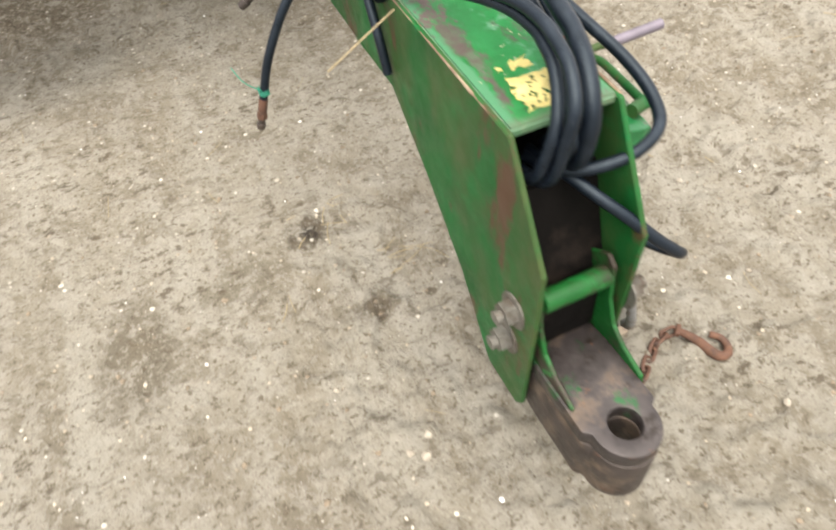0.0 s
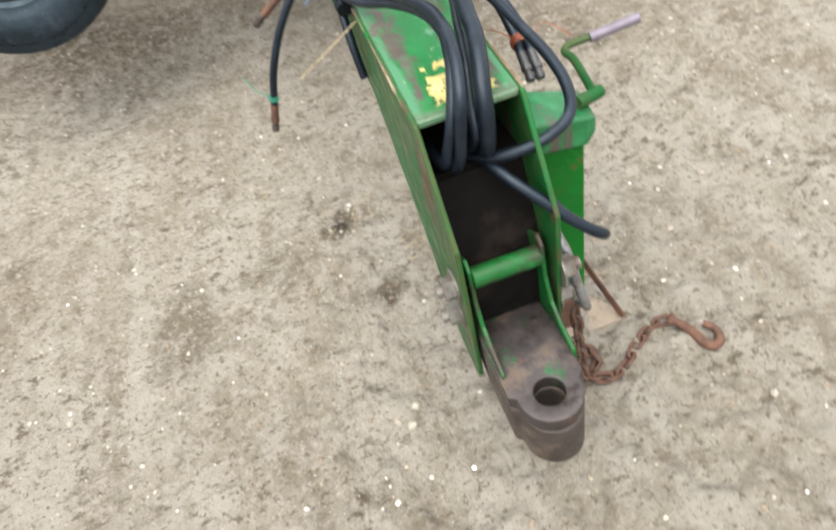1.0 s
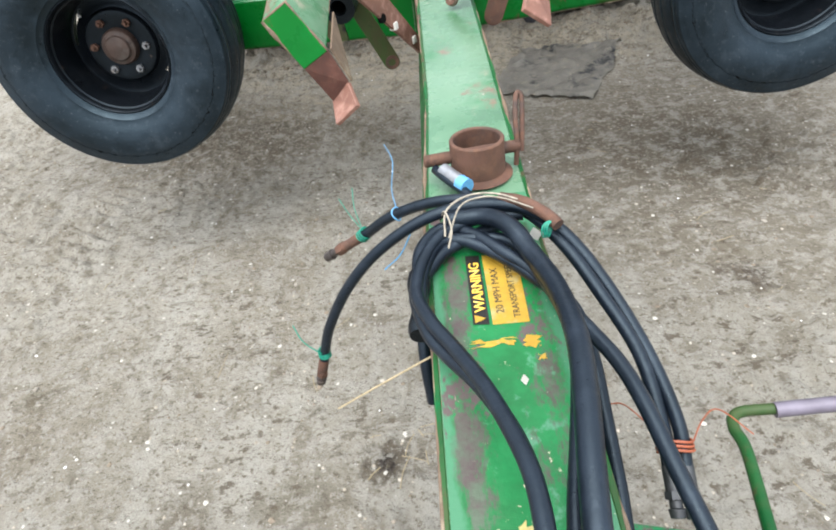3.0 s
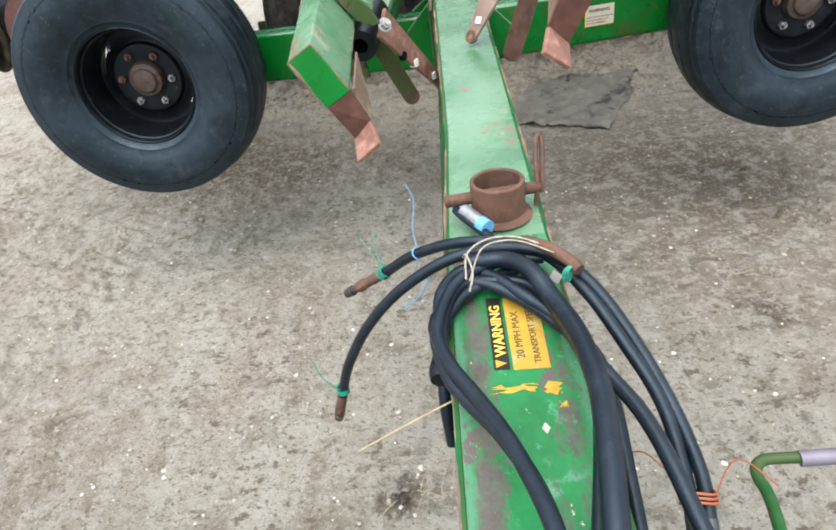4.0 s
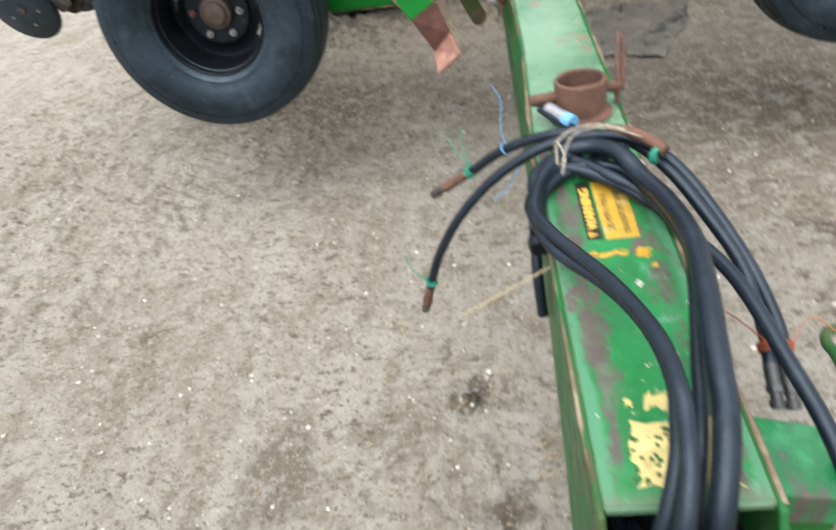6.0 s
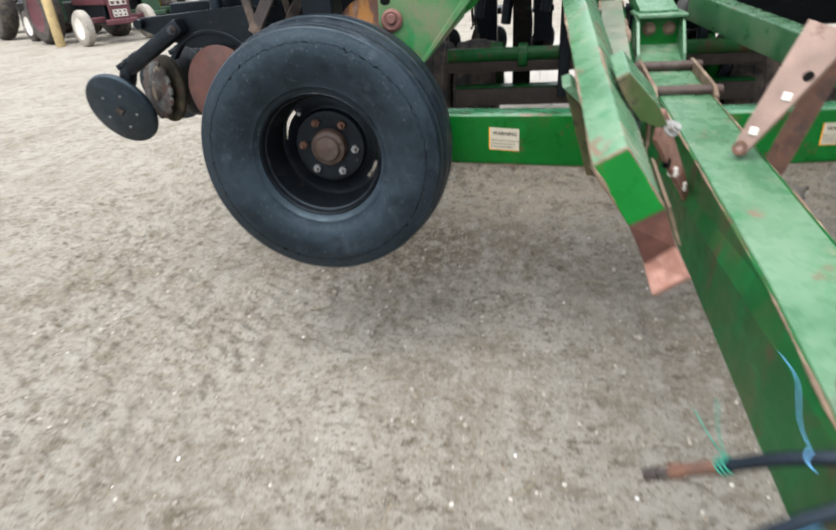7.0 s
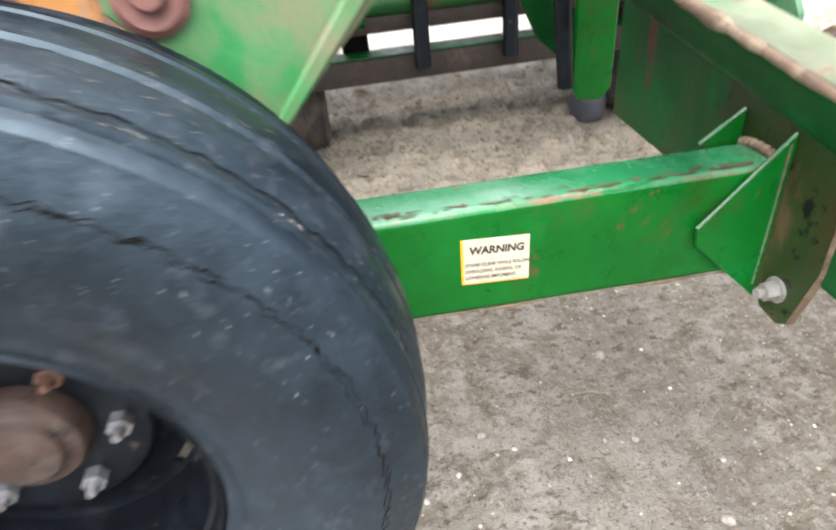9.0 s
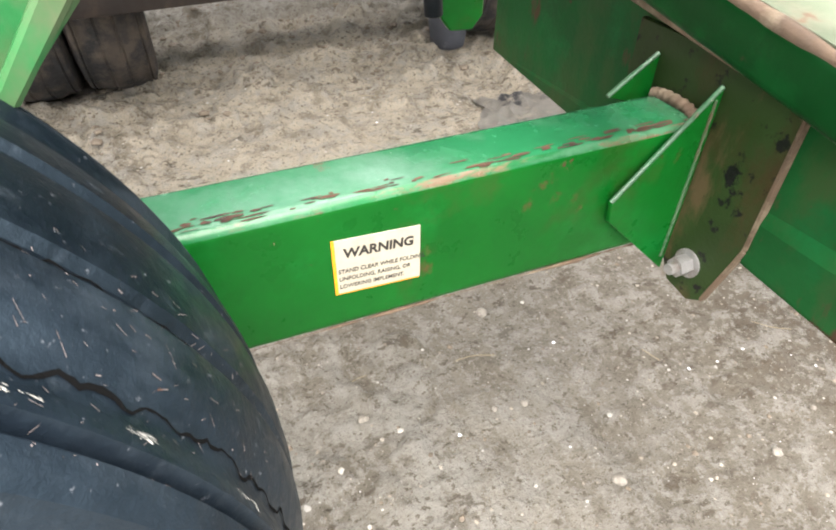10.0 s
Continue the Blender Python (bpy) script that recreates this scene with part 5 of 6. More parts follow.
            bm.faces.new([bm.verts.new(face(t0 + u / 0.41, max(-0.130, min(-0.0145, a0 + v + lean * u)))) for u, v in ((-ln, -wd), (ln, -wd), (ln, wd), (-ln, wd))])
        sub("scratch", bm, grey_plate, "fine pale scratches on the tread")["kind"] = "stuff"
        bm = B()
        for _ in range(13):
            t, a = rnd.choice(((36, -0.106), (38, -0.107), (28.5, -0.105), (21.5, -0.107), (17, -0.108), (55, -0.106)))
            t = radians(t + rnd.gauss(0, 0.8))
            for _ in range(7):
                t0, a0 = t + rnd.gauss(0, 0.006), a + rnd.gauss(0, 0.0015)
                ln, wd = rnd.uniform(0.0006, 0.0026), rnd.uniform(0.00012, 0.00035)
                lean = rnd.uniform(0.2, 0.7)
                q = [(-ln, -wd), (ln * 0.6, -wd), (ln, wd), (-ln * 0.5, wd)]
                bm.faces.new([bm.verts.new(face(t0 + u / 0.41, max(-0.130, min(-0.10, a0 + v + lean * u)))) for u, v in q])
        sub("lime_scuff", bm, white_rim, "chalky white scuff marks on the tread")["kind"] = "stuff"
    c = c + Vector((0, -0.015, 0))
    rim = [(-0.114, 0.2035), (-0.118, 0.198), (-0.112, 0.193), (-0.098, 0.191), (-0.094, 0.186), (-0.076, 0.184), (-0.060, 0.178), (0.0, 0.172), (0.06, 0.178), (0.108, 0.193), (0.108, 0.2015), (0.05, 0.186), (0.0, 0.179), (-0.05, 0.186), (-0.092, 0.199)]
    sub("rim", lathe(B(), rim, c, ax, 72), black_paint, "black dished rim", 35)
    bm = B()
    # wheel disc with four slots near its rim
    seg = 64
    prev = None
    for (a0, r0), (a1, r1) in (((0.012, 0.030), (0.004, 0.112)), ((0.004, 0.112), (0.016, 0.138)), ((0.016, 0.138), (0.019, 0.147)), ((0.019, 0.147), (0.0205, 0.157)), ((0.0205, 0.157), (0.022, 0.168)), ((0.022, 0.168), (0.020, 0.176))):
        gap = abs(r0 - 0.157) < 1e-6
        for i in range(seg):
            if gap and (24 <= i <= 30 or 56 <= i <= 62):
                continue
            t0, t1 = 2 * math.pi * i / seg, 2 * math.pi * (i + 1) / seg
            q = [c + Vector((r * math.cos(t), a, r * math.sin(t))) for r, a, t in ((r0, a0, t0), (r1, a1, t0), (r1, a1, t1), (r0, a0, t1))]
            bm.faces.new([bm.verts.new(v) for v in q])
    bmesh.ops.remove_doubles(bm, verts=bm.verts, dist=1e-5)
    bmesh.ops.solidify(bm, geom=bm.faces[:], thickness=0.006)
    sub("disc", bm, black_paint, "black slotted wheel disc", 40)
    sub("hub", lathe(B(), [(0.002, 0.0), (0.002, 0.063), (-0.018, 0.061), (-0.026, 0.056), (-0.028, 0.045), (-0.031, 0.042), (-0.038, 0.039), (-0.041, 0.031), (-0.042, 0.0)], c, ax, 40, False), hub_mat, "brown-grey round hub cap", 35)
    sub("hub_flange", lathe(B(), [(0.03, 0.03), (0.03, 0.128), (0.004, 0.126), (-0.004, 0.118), (-0.006, 0.106), (-0.002, 0.080), (-0.002, 0.03)], c, ax, 40), black_paint, "black hub flange", 35)
    sub("axle", rounded(rod(B(), c + ax * 0.035, c + ax * 0.30, 0.034, 20), 0.003), green_old, "", 40)
    for i in range(6):
        t = radians(-5 + 60 * i)
        at = c + Vector((0.090 * math.cos(t), -0.002, 0.090 * math.sin(t)))
        bm = rod(B(), at, at - ax * 0.016, 0.0135, 6)
        rod(bm, at - ax * 0.016, at - ax * 0.030, 0.008, 10, 0.005)
        sub("wheel_nut", bm, zinc if i in (0, 4, 5) else rust, "zinc wheel nut" if i in (0, 4, 5) else "rusty wheel nut", 40)
    at = c + Vector((-0.083, -0.02, 0.132))
    sub("valve", rod(B(), at, at + Vector((0.01, -0.035, -0.01)), 0.006, 10), zinc, "bright valve stem", 40)
    return k


wheel("gauge_wheel", (-1.116, 2.530, 0.830), "raised gauge wheel hanging clear of the dirt")
wheel("gauge_wheel", (1.150, 2.530, 0.805), "raised gauge wheel hanging clear of the dirt")
for x in (-0.84, -1.16, 1.00, 1.36):
    wheel("transport_wheel", (x, 5.30, 0.412), "muddy transport wheel standing on the dirt", muddy).rotation_euler = (0, 0, radians(90))


# yoke above the left gauge wheel
def yoke(s, dz):
    X = lambda x: x if s < 0 else 0.02 - x
    flat = lambda pts: [(X(x), z + dz) for x, z in pts]
    part("yoke_plate", rounded(slab_y(B(), flat([(-0.915, 1.305), (-0.938, 1.285), (-0.942, 1.195), (-0.91, 1.160), (-0.815, 1.072), (-0.797, 1.070), (-0.665, 1.205), (-0.655, 1.262), (-0.70, 1.285), (-0.80, 1.288)]), 2.655, 2.672), 0.002), green_pale, drill, "bleached yellow-green yoke plate with rust runs")
    part("yoke_flange", rounded(slab_y(B(), flat([(-0.815, 1.070), (-0.797, 1.070), (-0.600, 1.300), (-0.625, 1.312)]), 2.640, 2.760), 0.003), green_pale, drill, "rust-edged yoke flange")
    part("yoke_pad", rounded(slab_y(B(), flat([(-0.700, 1.19), (-0.64, 1.225), (-0.570, 1.305), (-0.72, 1.315)]), 2.672, 2.690), 0.002), green, drill)
    part("upper_yoke", rounded(slab_y(B(), flat([(-0.76, 1.375), (-0.735, 1.315), (-0.70, 1.302), (-0.48, 1.312), (-0.455, 1.345), (-0.43, 1.62), (-0.80, 1.62)]), 2.640, 2.655), 0.002), green, drill, "green upper yoke plate")
    part("wear_pad", rounded(slab_y(B(), flat([(-0.688, 1.305), (-0.484, 1.322), (-0.478, 1.345), (-0.54, 1.47), (-0.63, 1.47), (-0.69, 1.34)]), 2.628, 2.640), 0.002), grey_plate, drill, "grey weathered pad with rusty bolts")
    for x, z in ((-0.655, 1.328), (-0.522, 1.332), (-0.588, 1.362)):
        part("pad_bolt", bolt(B(), (X(x), 2.628, z + dz), (0, -1, 0), 0.011, 0.010, 0.004), bolt_rust, drill, "rusty bolt head")
    bm = lathe(B(), [(0.0, 0.012), (-0.010, 0.012), (-0.014, 0.027), (-0.008, 0.035), (0.0, 0.035)], (X(-0.897), 2.655, 1.205 + dz), (0, 1, 0), 28)
    part("pin_boss", bm, bolt_rust, drill, "rusty pin boss", 35)
    # raised black patch painting the dark of an open slot
    slot = [(-0.915 + 0.017 * math.cos(a), 1.262 + 0.012 * math.sin(a)) for a in np.linspace(0.2, 6.0, 14)]
    part("pin_slot", slab_y(B(), flat(slot), 2.6545, 2.660), crack_mat, drill, "black patch painting the dark slot above the pin")
    part("yoke_pin", rounded(rod(B(), (X(-0.897), 2.632, 1.21 + dz), (X(-0.897), 2.80, 1.21 + dz), 0.016, 16), 0.003), bolt_rust, drill, "rusty yoke pin", 40)
    part("lift_rod", rounded(rod(B(), (X(-0.895), 2.72, 1.26 + dz), (X(-0.985), 2.72, 1.62 + dz), 0.021, 20), 0.002), chrome, drill, "bright chromed cylinder rod", 40)
    part("wheel_leg", rounded(beam(B(), (X(-1.10), 2.80, 0.80 + dz), (X(-0.84), 2.80, 1.20 + dz), 0.07, 0.10, (0, 1, 0)), 0.004), green_old, drill, "green leg carrying the wheel")


yoke(-1, 0.0)
yoke(1, -0.02)

# ---------------------------------------------------------------- rear frame
part("rear_bar", rounded(box(B(), -0.95, 0.95, 4.80, 4.92, 0.452, 0.568), 0.006, 2), dark_bar, drill, "brown-stained rear frame bar", 35)
part("rear_bar_top", rounded(box(B(), -0.95, 0.95, 4.795, 4.915, 0.566, 0.576), 0.002), green_shade, drill, "green upper face of the rear bar")
part("rear_tube", rounded(rod(B(), (-1.0, 4.86, 0.775), (1.0, 4.86, 0.775), 0.045, 24), 0.004), green_old, drill, "dark green torsion tube", 40)
part("rear_bar", rounded(box(B(), -1.0, 1.0, 4.83, 4.93, 0.665, 0.735), 0.006, 2), dark_bar, drill, "brown bar beneath the torsion tube", 35)
for x in (-0.50, 0.46):
    part("tube_collar", rounded(rod(B(), (x - 0.03, 4.86, 0.765), (x + 0.03, 4.86, 0.765), 0.078, 20), 0.004), green_old, drill, "", 40)
    part("rear_post", rounded(box(B(), x - 0.07, x + 0.05, 4.94, 5.02, 0.46, 1.45), 0.004), shade_black, drill, "near-black upright")
for x in (-0.24, 0.17):
    part("rear_cylinder", rounded(rod(B(), (x, 4.72, 0.52), (x + 0.01, 4.76, 1.30), 0.036, 18), 0.003), black_paint, drill, "black hydraulic cylinder", 40)
part("rear_beam", rounded(box(B(), -1.6, 0.66, 4.55, 4.70, 1.18, 1.36), 0.008, 2), green, drill, "green rear cross beam", 35)
part("rear_beam_end", rounded(box(B(), 0.30, 0.62, 4.25, 4.50, 1.16, 1.40), 0.006, 2), green, drill, "green box bracket", 35)
part("axle_beam", rounded(box(B(), -1.35, 1.35, 5.24, 5.36, 0.36, 0.47), 0.006, 2), dark_steel, drill, "", 35)
for x in (-0.68, 0.68):
    part("axle_arm", rounded(beam(B(), (x, 5.30, 0.44), (x, 4.98, 0.80), 0.09, 0.11), 0.005), green_old, drill)
part("stand_shoe", rounded(lathe(B(), [(0.0, 0.090), (0.12, 0.105), (0.18, 0.085), (0.18, 0.0), (0.0, 0.0)], (0.77, 5.12, 0.0), (0, 0, 1), 24), 0.004), chalk_grey, drill, "grey round foot standing on the dirt", 40)
part("stand_shank", rounded(rod(B(), (0.77, 5.12, 0.15), (0.77, 5.12, 0.75), 0.045, 18), 0.003), green, drill, "", 40)
# mostly unseen, added to darken reflections and the light around the frame
part("hopper", rounded(hull(B(), [(-2.4, 5.2, 1.45), (2.4, 5.2, 1.45), (2.4, 5.75, 1.45), (-2.4, 5.75, 1.45)], [(-2.4, 5.0, 2.1), (2.4, 5.0, 2.1), (2.4, 6.0, 2.1), (-2.4, 6.0, 2.1)]), 0.01), black_paint, drill, "dark seed hopper")
# plain dark block added in place of the shaded row units there
part("dark_block", rounded(hull(B(), [(0.42, 5.0, 0.86), (2.3, 4.95, 0.86), (2.3, 5.3, 0.86), (0.42, 5.3, 0.86)], [(0.36, 4.9, 1.44), (2.4, 4.9, 1.44), (2.4, 5.4, 1.44), (0.36, 5.4, 1.44)]), 0.02, 2), black_paint, drill, "plain dark block in place of shaded row units", 35)
for x, z in ((0.62, 0.62), (0.80, 0.50), (0.48, 0.56), (-0.62, 0.95), (-0.36, 1.02), (-0.80, 1.0)):
    part("seed_tube", sweep(B(), [(x, 5.02, z), (x + 0.02, 5.0, z + 0.2), (x - 0.02, 5.02, 1.2), (x, 5.1, 1.5)], 0.034, 12), hose_rubber, drill, "black seed tube", 60)


# ---------------------------------------------------------------- row units on the folded wings
def coil(bm, p, q, r, wire, turns):
    p, q = Vector(p), Vector(q)
    d, a, b = axes(q - p)
    n = turns * 12
    pts = [p + (q - p) * i / n + (a * math.cos(2 * math.pi * i / 12) + b * math.sin(2 * math.pi * i / 12)) * r for i in range(n + 1)]
    return sweep(bm, pts, wire, 6, 1, False)


def blade(bm, centre, axis, r, thick, notches=0, dish=0.0, seg=48):
    """A thin round blade, notched or smooth."""
    c = Vector(centre)
    d, a, b = axes(axis)
    loops = []
    for side in (-1, 1):
        for f in (0.0001, 0.45, 0.97, 1.0):
            ring = []
            for i in range(seg):
                t = 2 * math.pi * i / seg
                k = r * f
                if notches and f > 0.9 and (i * notches // seg) % 1 == 0 and (i * notches / seg) % 1 < 0.3:
                    k *= 0.90
                ring.append(bm.verts.new(c + d * (side * thick / 2 * (1 if f < 0.99 else 0.3) + dish * (1 - f)) + (a * math.cos(t) + b * math.sin(t)) * k))
            loops.append(ring)
    order = loops[:4] + loops[4:][::-1]
    for p, q in zip(order, order[1:]):
        for i in range(seg):
            bm.faces.new((p[i], p[(i + 1) % seg], q[(i + 1) % seg], q[i]))
    bmesh.ops.remove_doubles(bm, verts=bm.verts, dist=0.0003)
    return bm


def row_unit():
    """An opener with its closing discs, pointing to -x from the wing bar."""
    u = thing("row_unit", (-1.3, 3.02, 1.3), "black row unit with closing discs hanging from the folded wing", "row unit", "row units on the folded wing")
    part("shank", rounded(slab_y(B(), [(-1.995, 1.226), (-1.99, 1.190), (-1.92, 1.160), (-1.80, 1.115), (-1.62, 1.105), (-1.48, 1.12), (-1.46, 1.25), (-1.55, 1.258), (-1.985, 1.234)], 2.965, 2.990), 0.003), black_paint, u, "chalky black tapered bar")
    part("shank", rounded(slab_y(B(), [(-1.93, 1.235), (-1.48, 1.24), (-1.48, 1.285), (-1.92, 1.275)], 3.10, 3.16), 0.004), black_paint, u)
    part("pivot", rod(B(), (-1.985, 2.94, 1.212), (-1.985, 3.16, 1.212), 0.018, 14), black_paint, u, "", 40)
    bm = beam(B(), (-1.790, 2.935, 1.205), (-2.095, 2.965, 1.040), 0.056, 0.058)
    beam(bm, (-2.080, 2.965, 1.062), (-2.118, 2.968, 0.975), 0.060, 0.052)
    part("closing_arm", rounded(bm, 0.012, 2), black_paint, u, "black closing-wheel arm bent down at its end", 40)
    for k in range(9):
        part("mud_lump", rounded(beam(B(), (-2.02 - 0.011 * k, 2.945, 1.100 - 0.007 * k), (-2.03 - 0.011 * k, 2.95, 1.112 - 0.006 * k), 0.018 + 0.006 * (k % 3), 0.014 + 0.005 * (k % 2)), 0.004), muddy if k % 3 == 0 else black_paint, u, "caked dirt on the arm")
    part("arm_bolt", bolt(B(), (-1.825, 2.908, 1.188), (0, -1, 0), 0.012, 0.012), dull_fitting, u, "zinc bolt")
    hub = Vector((-2.176, 2.975, 0.880))
    ax = Vector((-0.116, -0.851, -0.30)).normalized()
    cw = part("closing_wheel", rounded(blade(B(), hub, ax, 0.162, 0.030, 0, 0.0), 0.004), rubber, u, "grey-black closing wheel", 35)
    part("wheel_cap", rod(B(), hub + ax * 0.012, hub + ax * 0.024, 0.020, 4), dark_steel, cw, "square rusty centre hole", 40)
    d, a, b = axes(ax)
    for i in range(5):
        t = 2 * math.pi * i / 5 + 0.4
        p = hub + (a * math.cos(t) + b * math.sin(t)) * 0.08
        part("rivet", rod(B(), p + ax * 0.01, p + ax * 0.019, 0.006, 8), zinc, cw, "", 40)
    part("gauge_disc", rounded(blade(B(), (-2.000, 3.075, 0.940), (-0.62, -1, 0.1), 0.140, 0.026), 0.006), disc_brown, u, "brown dirt-stained disc", 35)
    part("spiked_disc", blade(B(), (-2.032, 3.045, 0.940), (-0.62, -1, 0.1), 0.122, 0.012, 15, 0.02, 90), tooth_steel, u, "rusty grey spiked closing disc", 35)
    part("disc_hub", rounded(rod(B(), (-2.036, 3.02, 0.940), (-1.97, 3.08, 0.940), 0.042, 20), 0.004), dark_steel, u, "worn disc hub", 40)
    part("press_wheel", rounded(blade(B(), (-1.885, 3.10, 0.965), (-0.6, -1, 0.1), 0.145, 0.050), 0.008, 2), black_paint, u, "black press wheel", 35)
    part("opener_disc", blade(B(), (-1.672, 2.925, 0.967), (-0.16, -1, 0.08), 0.158, 0.006, 0, 0.02), red_rust, u, "red-brown rusted opener disc", 35)
    bm = B()
    pts = [(-1.705 + 0.205 * math.cos(t), 0.975 + 0.205 * math.sin(t)) for t in np.linspace(radians(35), radians(150), 12)]
    slab_y(bm, pts + [(x * 0.93 - 1.705 * 0.07, z * 0.93 + 0.975 * 0.07) for x, z in pts[::-1]], 2.955, 2.995)
    part("disc_guard", rounded(bm, 0.002), black_paint, u, "black curved disc guard", 40)
    part("opener_disc", blade(B(), (-1.69, 3.10, 0.972), (0.1, -1, 0.08), 0.175, 0.006, 0, -0.02), red_rust, u, "", 35)
    part("drop_tube", rounded(rod(B(), (-1.678, 3.02, 1.215), (-1.655, 3.02, 1.75), 0.024, 18), 0.003), hose_rubber, u, "ribbed black seed tube", 40)
    for p, q, m, wd in (((-1.49, 2.95, 1.13), (-1.545, 2.94, 1.46), dark_steel, 0.034), ((-1.50, 2.93, 1.16), (-1.365, 2.93, 1.36), dark_steel, 0.045), ((-1.40, 2.96, 1.30), (-1.30, 2.97, 1.60), black_paint, 0.12), ((-1.60, 2.93, 1.45), (-1.50, 2.94, 1.62), black_paint, 0.10)):
        part("link", rounded(beam(B(), p, q, 0.016, wd, (1, 0, 0.3)), 0.003), m, u, "worn black link bar")
    part("side_plate", rounded(slab_y(B(), [(-1.90, 1.66), (-1.60, 1.66), (-1.64, 1.52), (-1.755, 1.355), (-1.80, 1.36)], 2.99, 3.01), 0.003), chalk_grey, u, "grey weathered side plate")
    part("link_rod", rounded(rod(B(), (-1.400, 2.91, 1.30), (-1.478, 2.905, 1.415), 0.013, 14), 0.002), chrome, u, "bright rod", 40)
    for x, z in ((-1.530, 1.375), (-1.535, 1.445), (-1.493, 1.14)):
        part("link_bolt", bolt(B(), (x, 2.925, z), (0, -1, 0), 0.011, 0.010), zinc, u, "zinc bolt")
    part("spring", coil(B(), (-1.205, 2.86, 1.395), (-0.93, 2.86, 1.405), 0.031, 0.0065, 13), black_paint, u, "dark coil spring", 60)
    part("spring_rod", rod(B(), (-1.24, 2.86, 1.395), (-0.90, 2.86, 1.405), 0.013, 12), black_paint, u, "", 40)
    part("mount", rounded(box(B(), -1.32, -1.20, 3.0, 3.14, 1.05, 1.62), 0.004), black_paint, u, "dark mounting bracket")
    return u


first = row_unit()
coulter = thing("coulter", (-1.02, 3.03, 1.145), "orange rusted coulter disc on a black arm behind the wheel", "coulter")
part("disc", blade(B(), (-1.045, 3.03, 1.095), (-0.1, -1, 0.25), 0.180, 0.010, 0, 0.02), orange_rust, coulter, "orange rusted disc", 35)
part("arm", rounded(beam(B(), (-1.055, 3.06, 1.11), (-1.10, 3.40, 1.50), 0.05, 0.07), 0.004), black_paint, coulter)
for k in range(1, 6):
    copy_thing(first, Matrix.Translation((-1.3 - 0.01 * k, 3.02 + 0.42 * k, 1.3)))
for k in range(5):
    copy_thing(first, Matrix.Translation((1.28, 3.10 + 0.42 * k, 1.3)) @ Matrix.Rotation(math.pi, 4, "Z"))
for x in (-1.25, -0.83, -0.41, 0.01, 0.43, 0.85, 1.27):
    copy_thing(first, Matrix.Translation((x, 5.75, 1.0)) @ Matrix.Rotation(-math.pi / 2, 4, "Z"))
for s in (-1, 1):
    bar = solid("wing_bar", rounded(box(B(), min(s * 1.02, s * 1.20), max(s * 1.02, s * 1.20), 2.80, 5.4, 1.46, 1.64), 0.008, 2), black_paint, "black square bar of the folded wing", "tool bar", "wing bars", smooth=35)


    # unseen box overhead, added to keep sky light off the machine
    solid("wing_sky_blocker", rounded(hull(B(), [(s * 0.80, 2.95, 1.70), (s * 1.75, 2.95, 1.70), (s * 1.75, 5.4, 1.70), (s * 0.80, 5.4, 1.70)], [(s * 0.65, 2.85, 2.35), (s * 1.95, 2.85, 2.35), (s * 1.95, 5.5, 2.35), (s * 0.65, 5.5, 2.35)]), 0.01), black_paint, "unseen dark box above the folded wing, added to block sky light", "hopper", "wing hoppers", smooth=35)


# ---------------------------------------------------------------- hoses on the tongue
def end_fitting(h, p, q, r, length, mat):
    """A crimped ferrule and coupler where a hose ends."""
    d = (q - p).normalized()
    bm = rod(B(), q - d * 0.004, q + d * length * 0.45, r * 1.05, 16)
    rod(bm, q + d * length * 0.45, q + d * length * 0.62, r * 1.25, 6)
    part("ferrule", bm, mat, h, "rusty crimped ferrule" if mat is rust else "zinc crimped ferrule", 35)
    bm = rod(B(), q + d * length * 0.62, q + d * length * 0.80, r * 0.85, 16)
    rod(bm, q + d * length * 0.80, q + d * length, r * 1.12, 16, r * 0.95)
    part("coupler", rounded(bm, 0.001), dark_steel if mat is rust else dull_fitting, h, "worn steel coupler tip", 35)


def hose(points, r, label, first_fit=0.0, last_fit=0.0):
    h = solid("hydraulic_hose", sweep(B(), points, r, 14, 8), hose_rubber, label, "hose", "hydraulic hoses on the tongue", smooth=60)
    pts = [Vector(p) for p in points]
    if first_fit:
        end_fitting(h, pts[1], pts[0], r, first_fit, dull_fitting)
    if last_fit:
        end_fitting(h, pts[-2], pts[-1], r, last_fit, rust)
    return h


HR = 0.0091
hose([(0.182, 0.785, 0.685), (0.184, 0.83, 0.715), (0.174, 0.90, 0.765), (0.142, 0.97, 0.81), (0.108, 1.04, 0.845), (0.065, 1.105, 0.866), (0.0, 1.145, 0.870), (-0.07, 1.175, 0.858), (-0.14, 1.21, 0.820), (-0.188, 1.241, 0.774), (-0.207, 1.250, 0.759)], HR, "black hydraulic hose with a rusty coupler, looped over the tongue", 0.055, 0.105)
hose([(0.200, 0.782, 0.685), (0.203, 0.83, 0.715), (0.188, 0.90, 0.758), (0.158, 0.98, 0.805), (0.118, 1.045, 0.850), (0.070, 1.09, 0.876), (0.0, 1.114, 0.882), (-0.08, 1.118, 0.866), (-0.16, 1.122, 0.815), (-0.225, 1.132, 0.74), (-0.275, 1.145, 0.65), (-0.300, 1.157, 0.58), (-0.308, 1.160, 0.555)], HR, "black hydraulic hose drooping off the tongue with a rusty coupler", 0.055, 0.072)
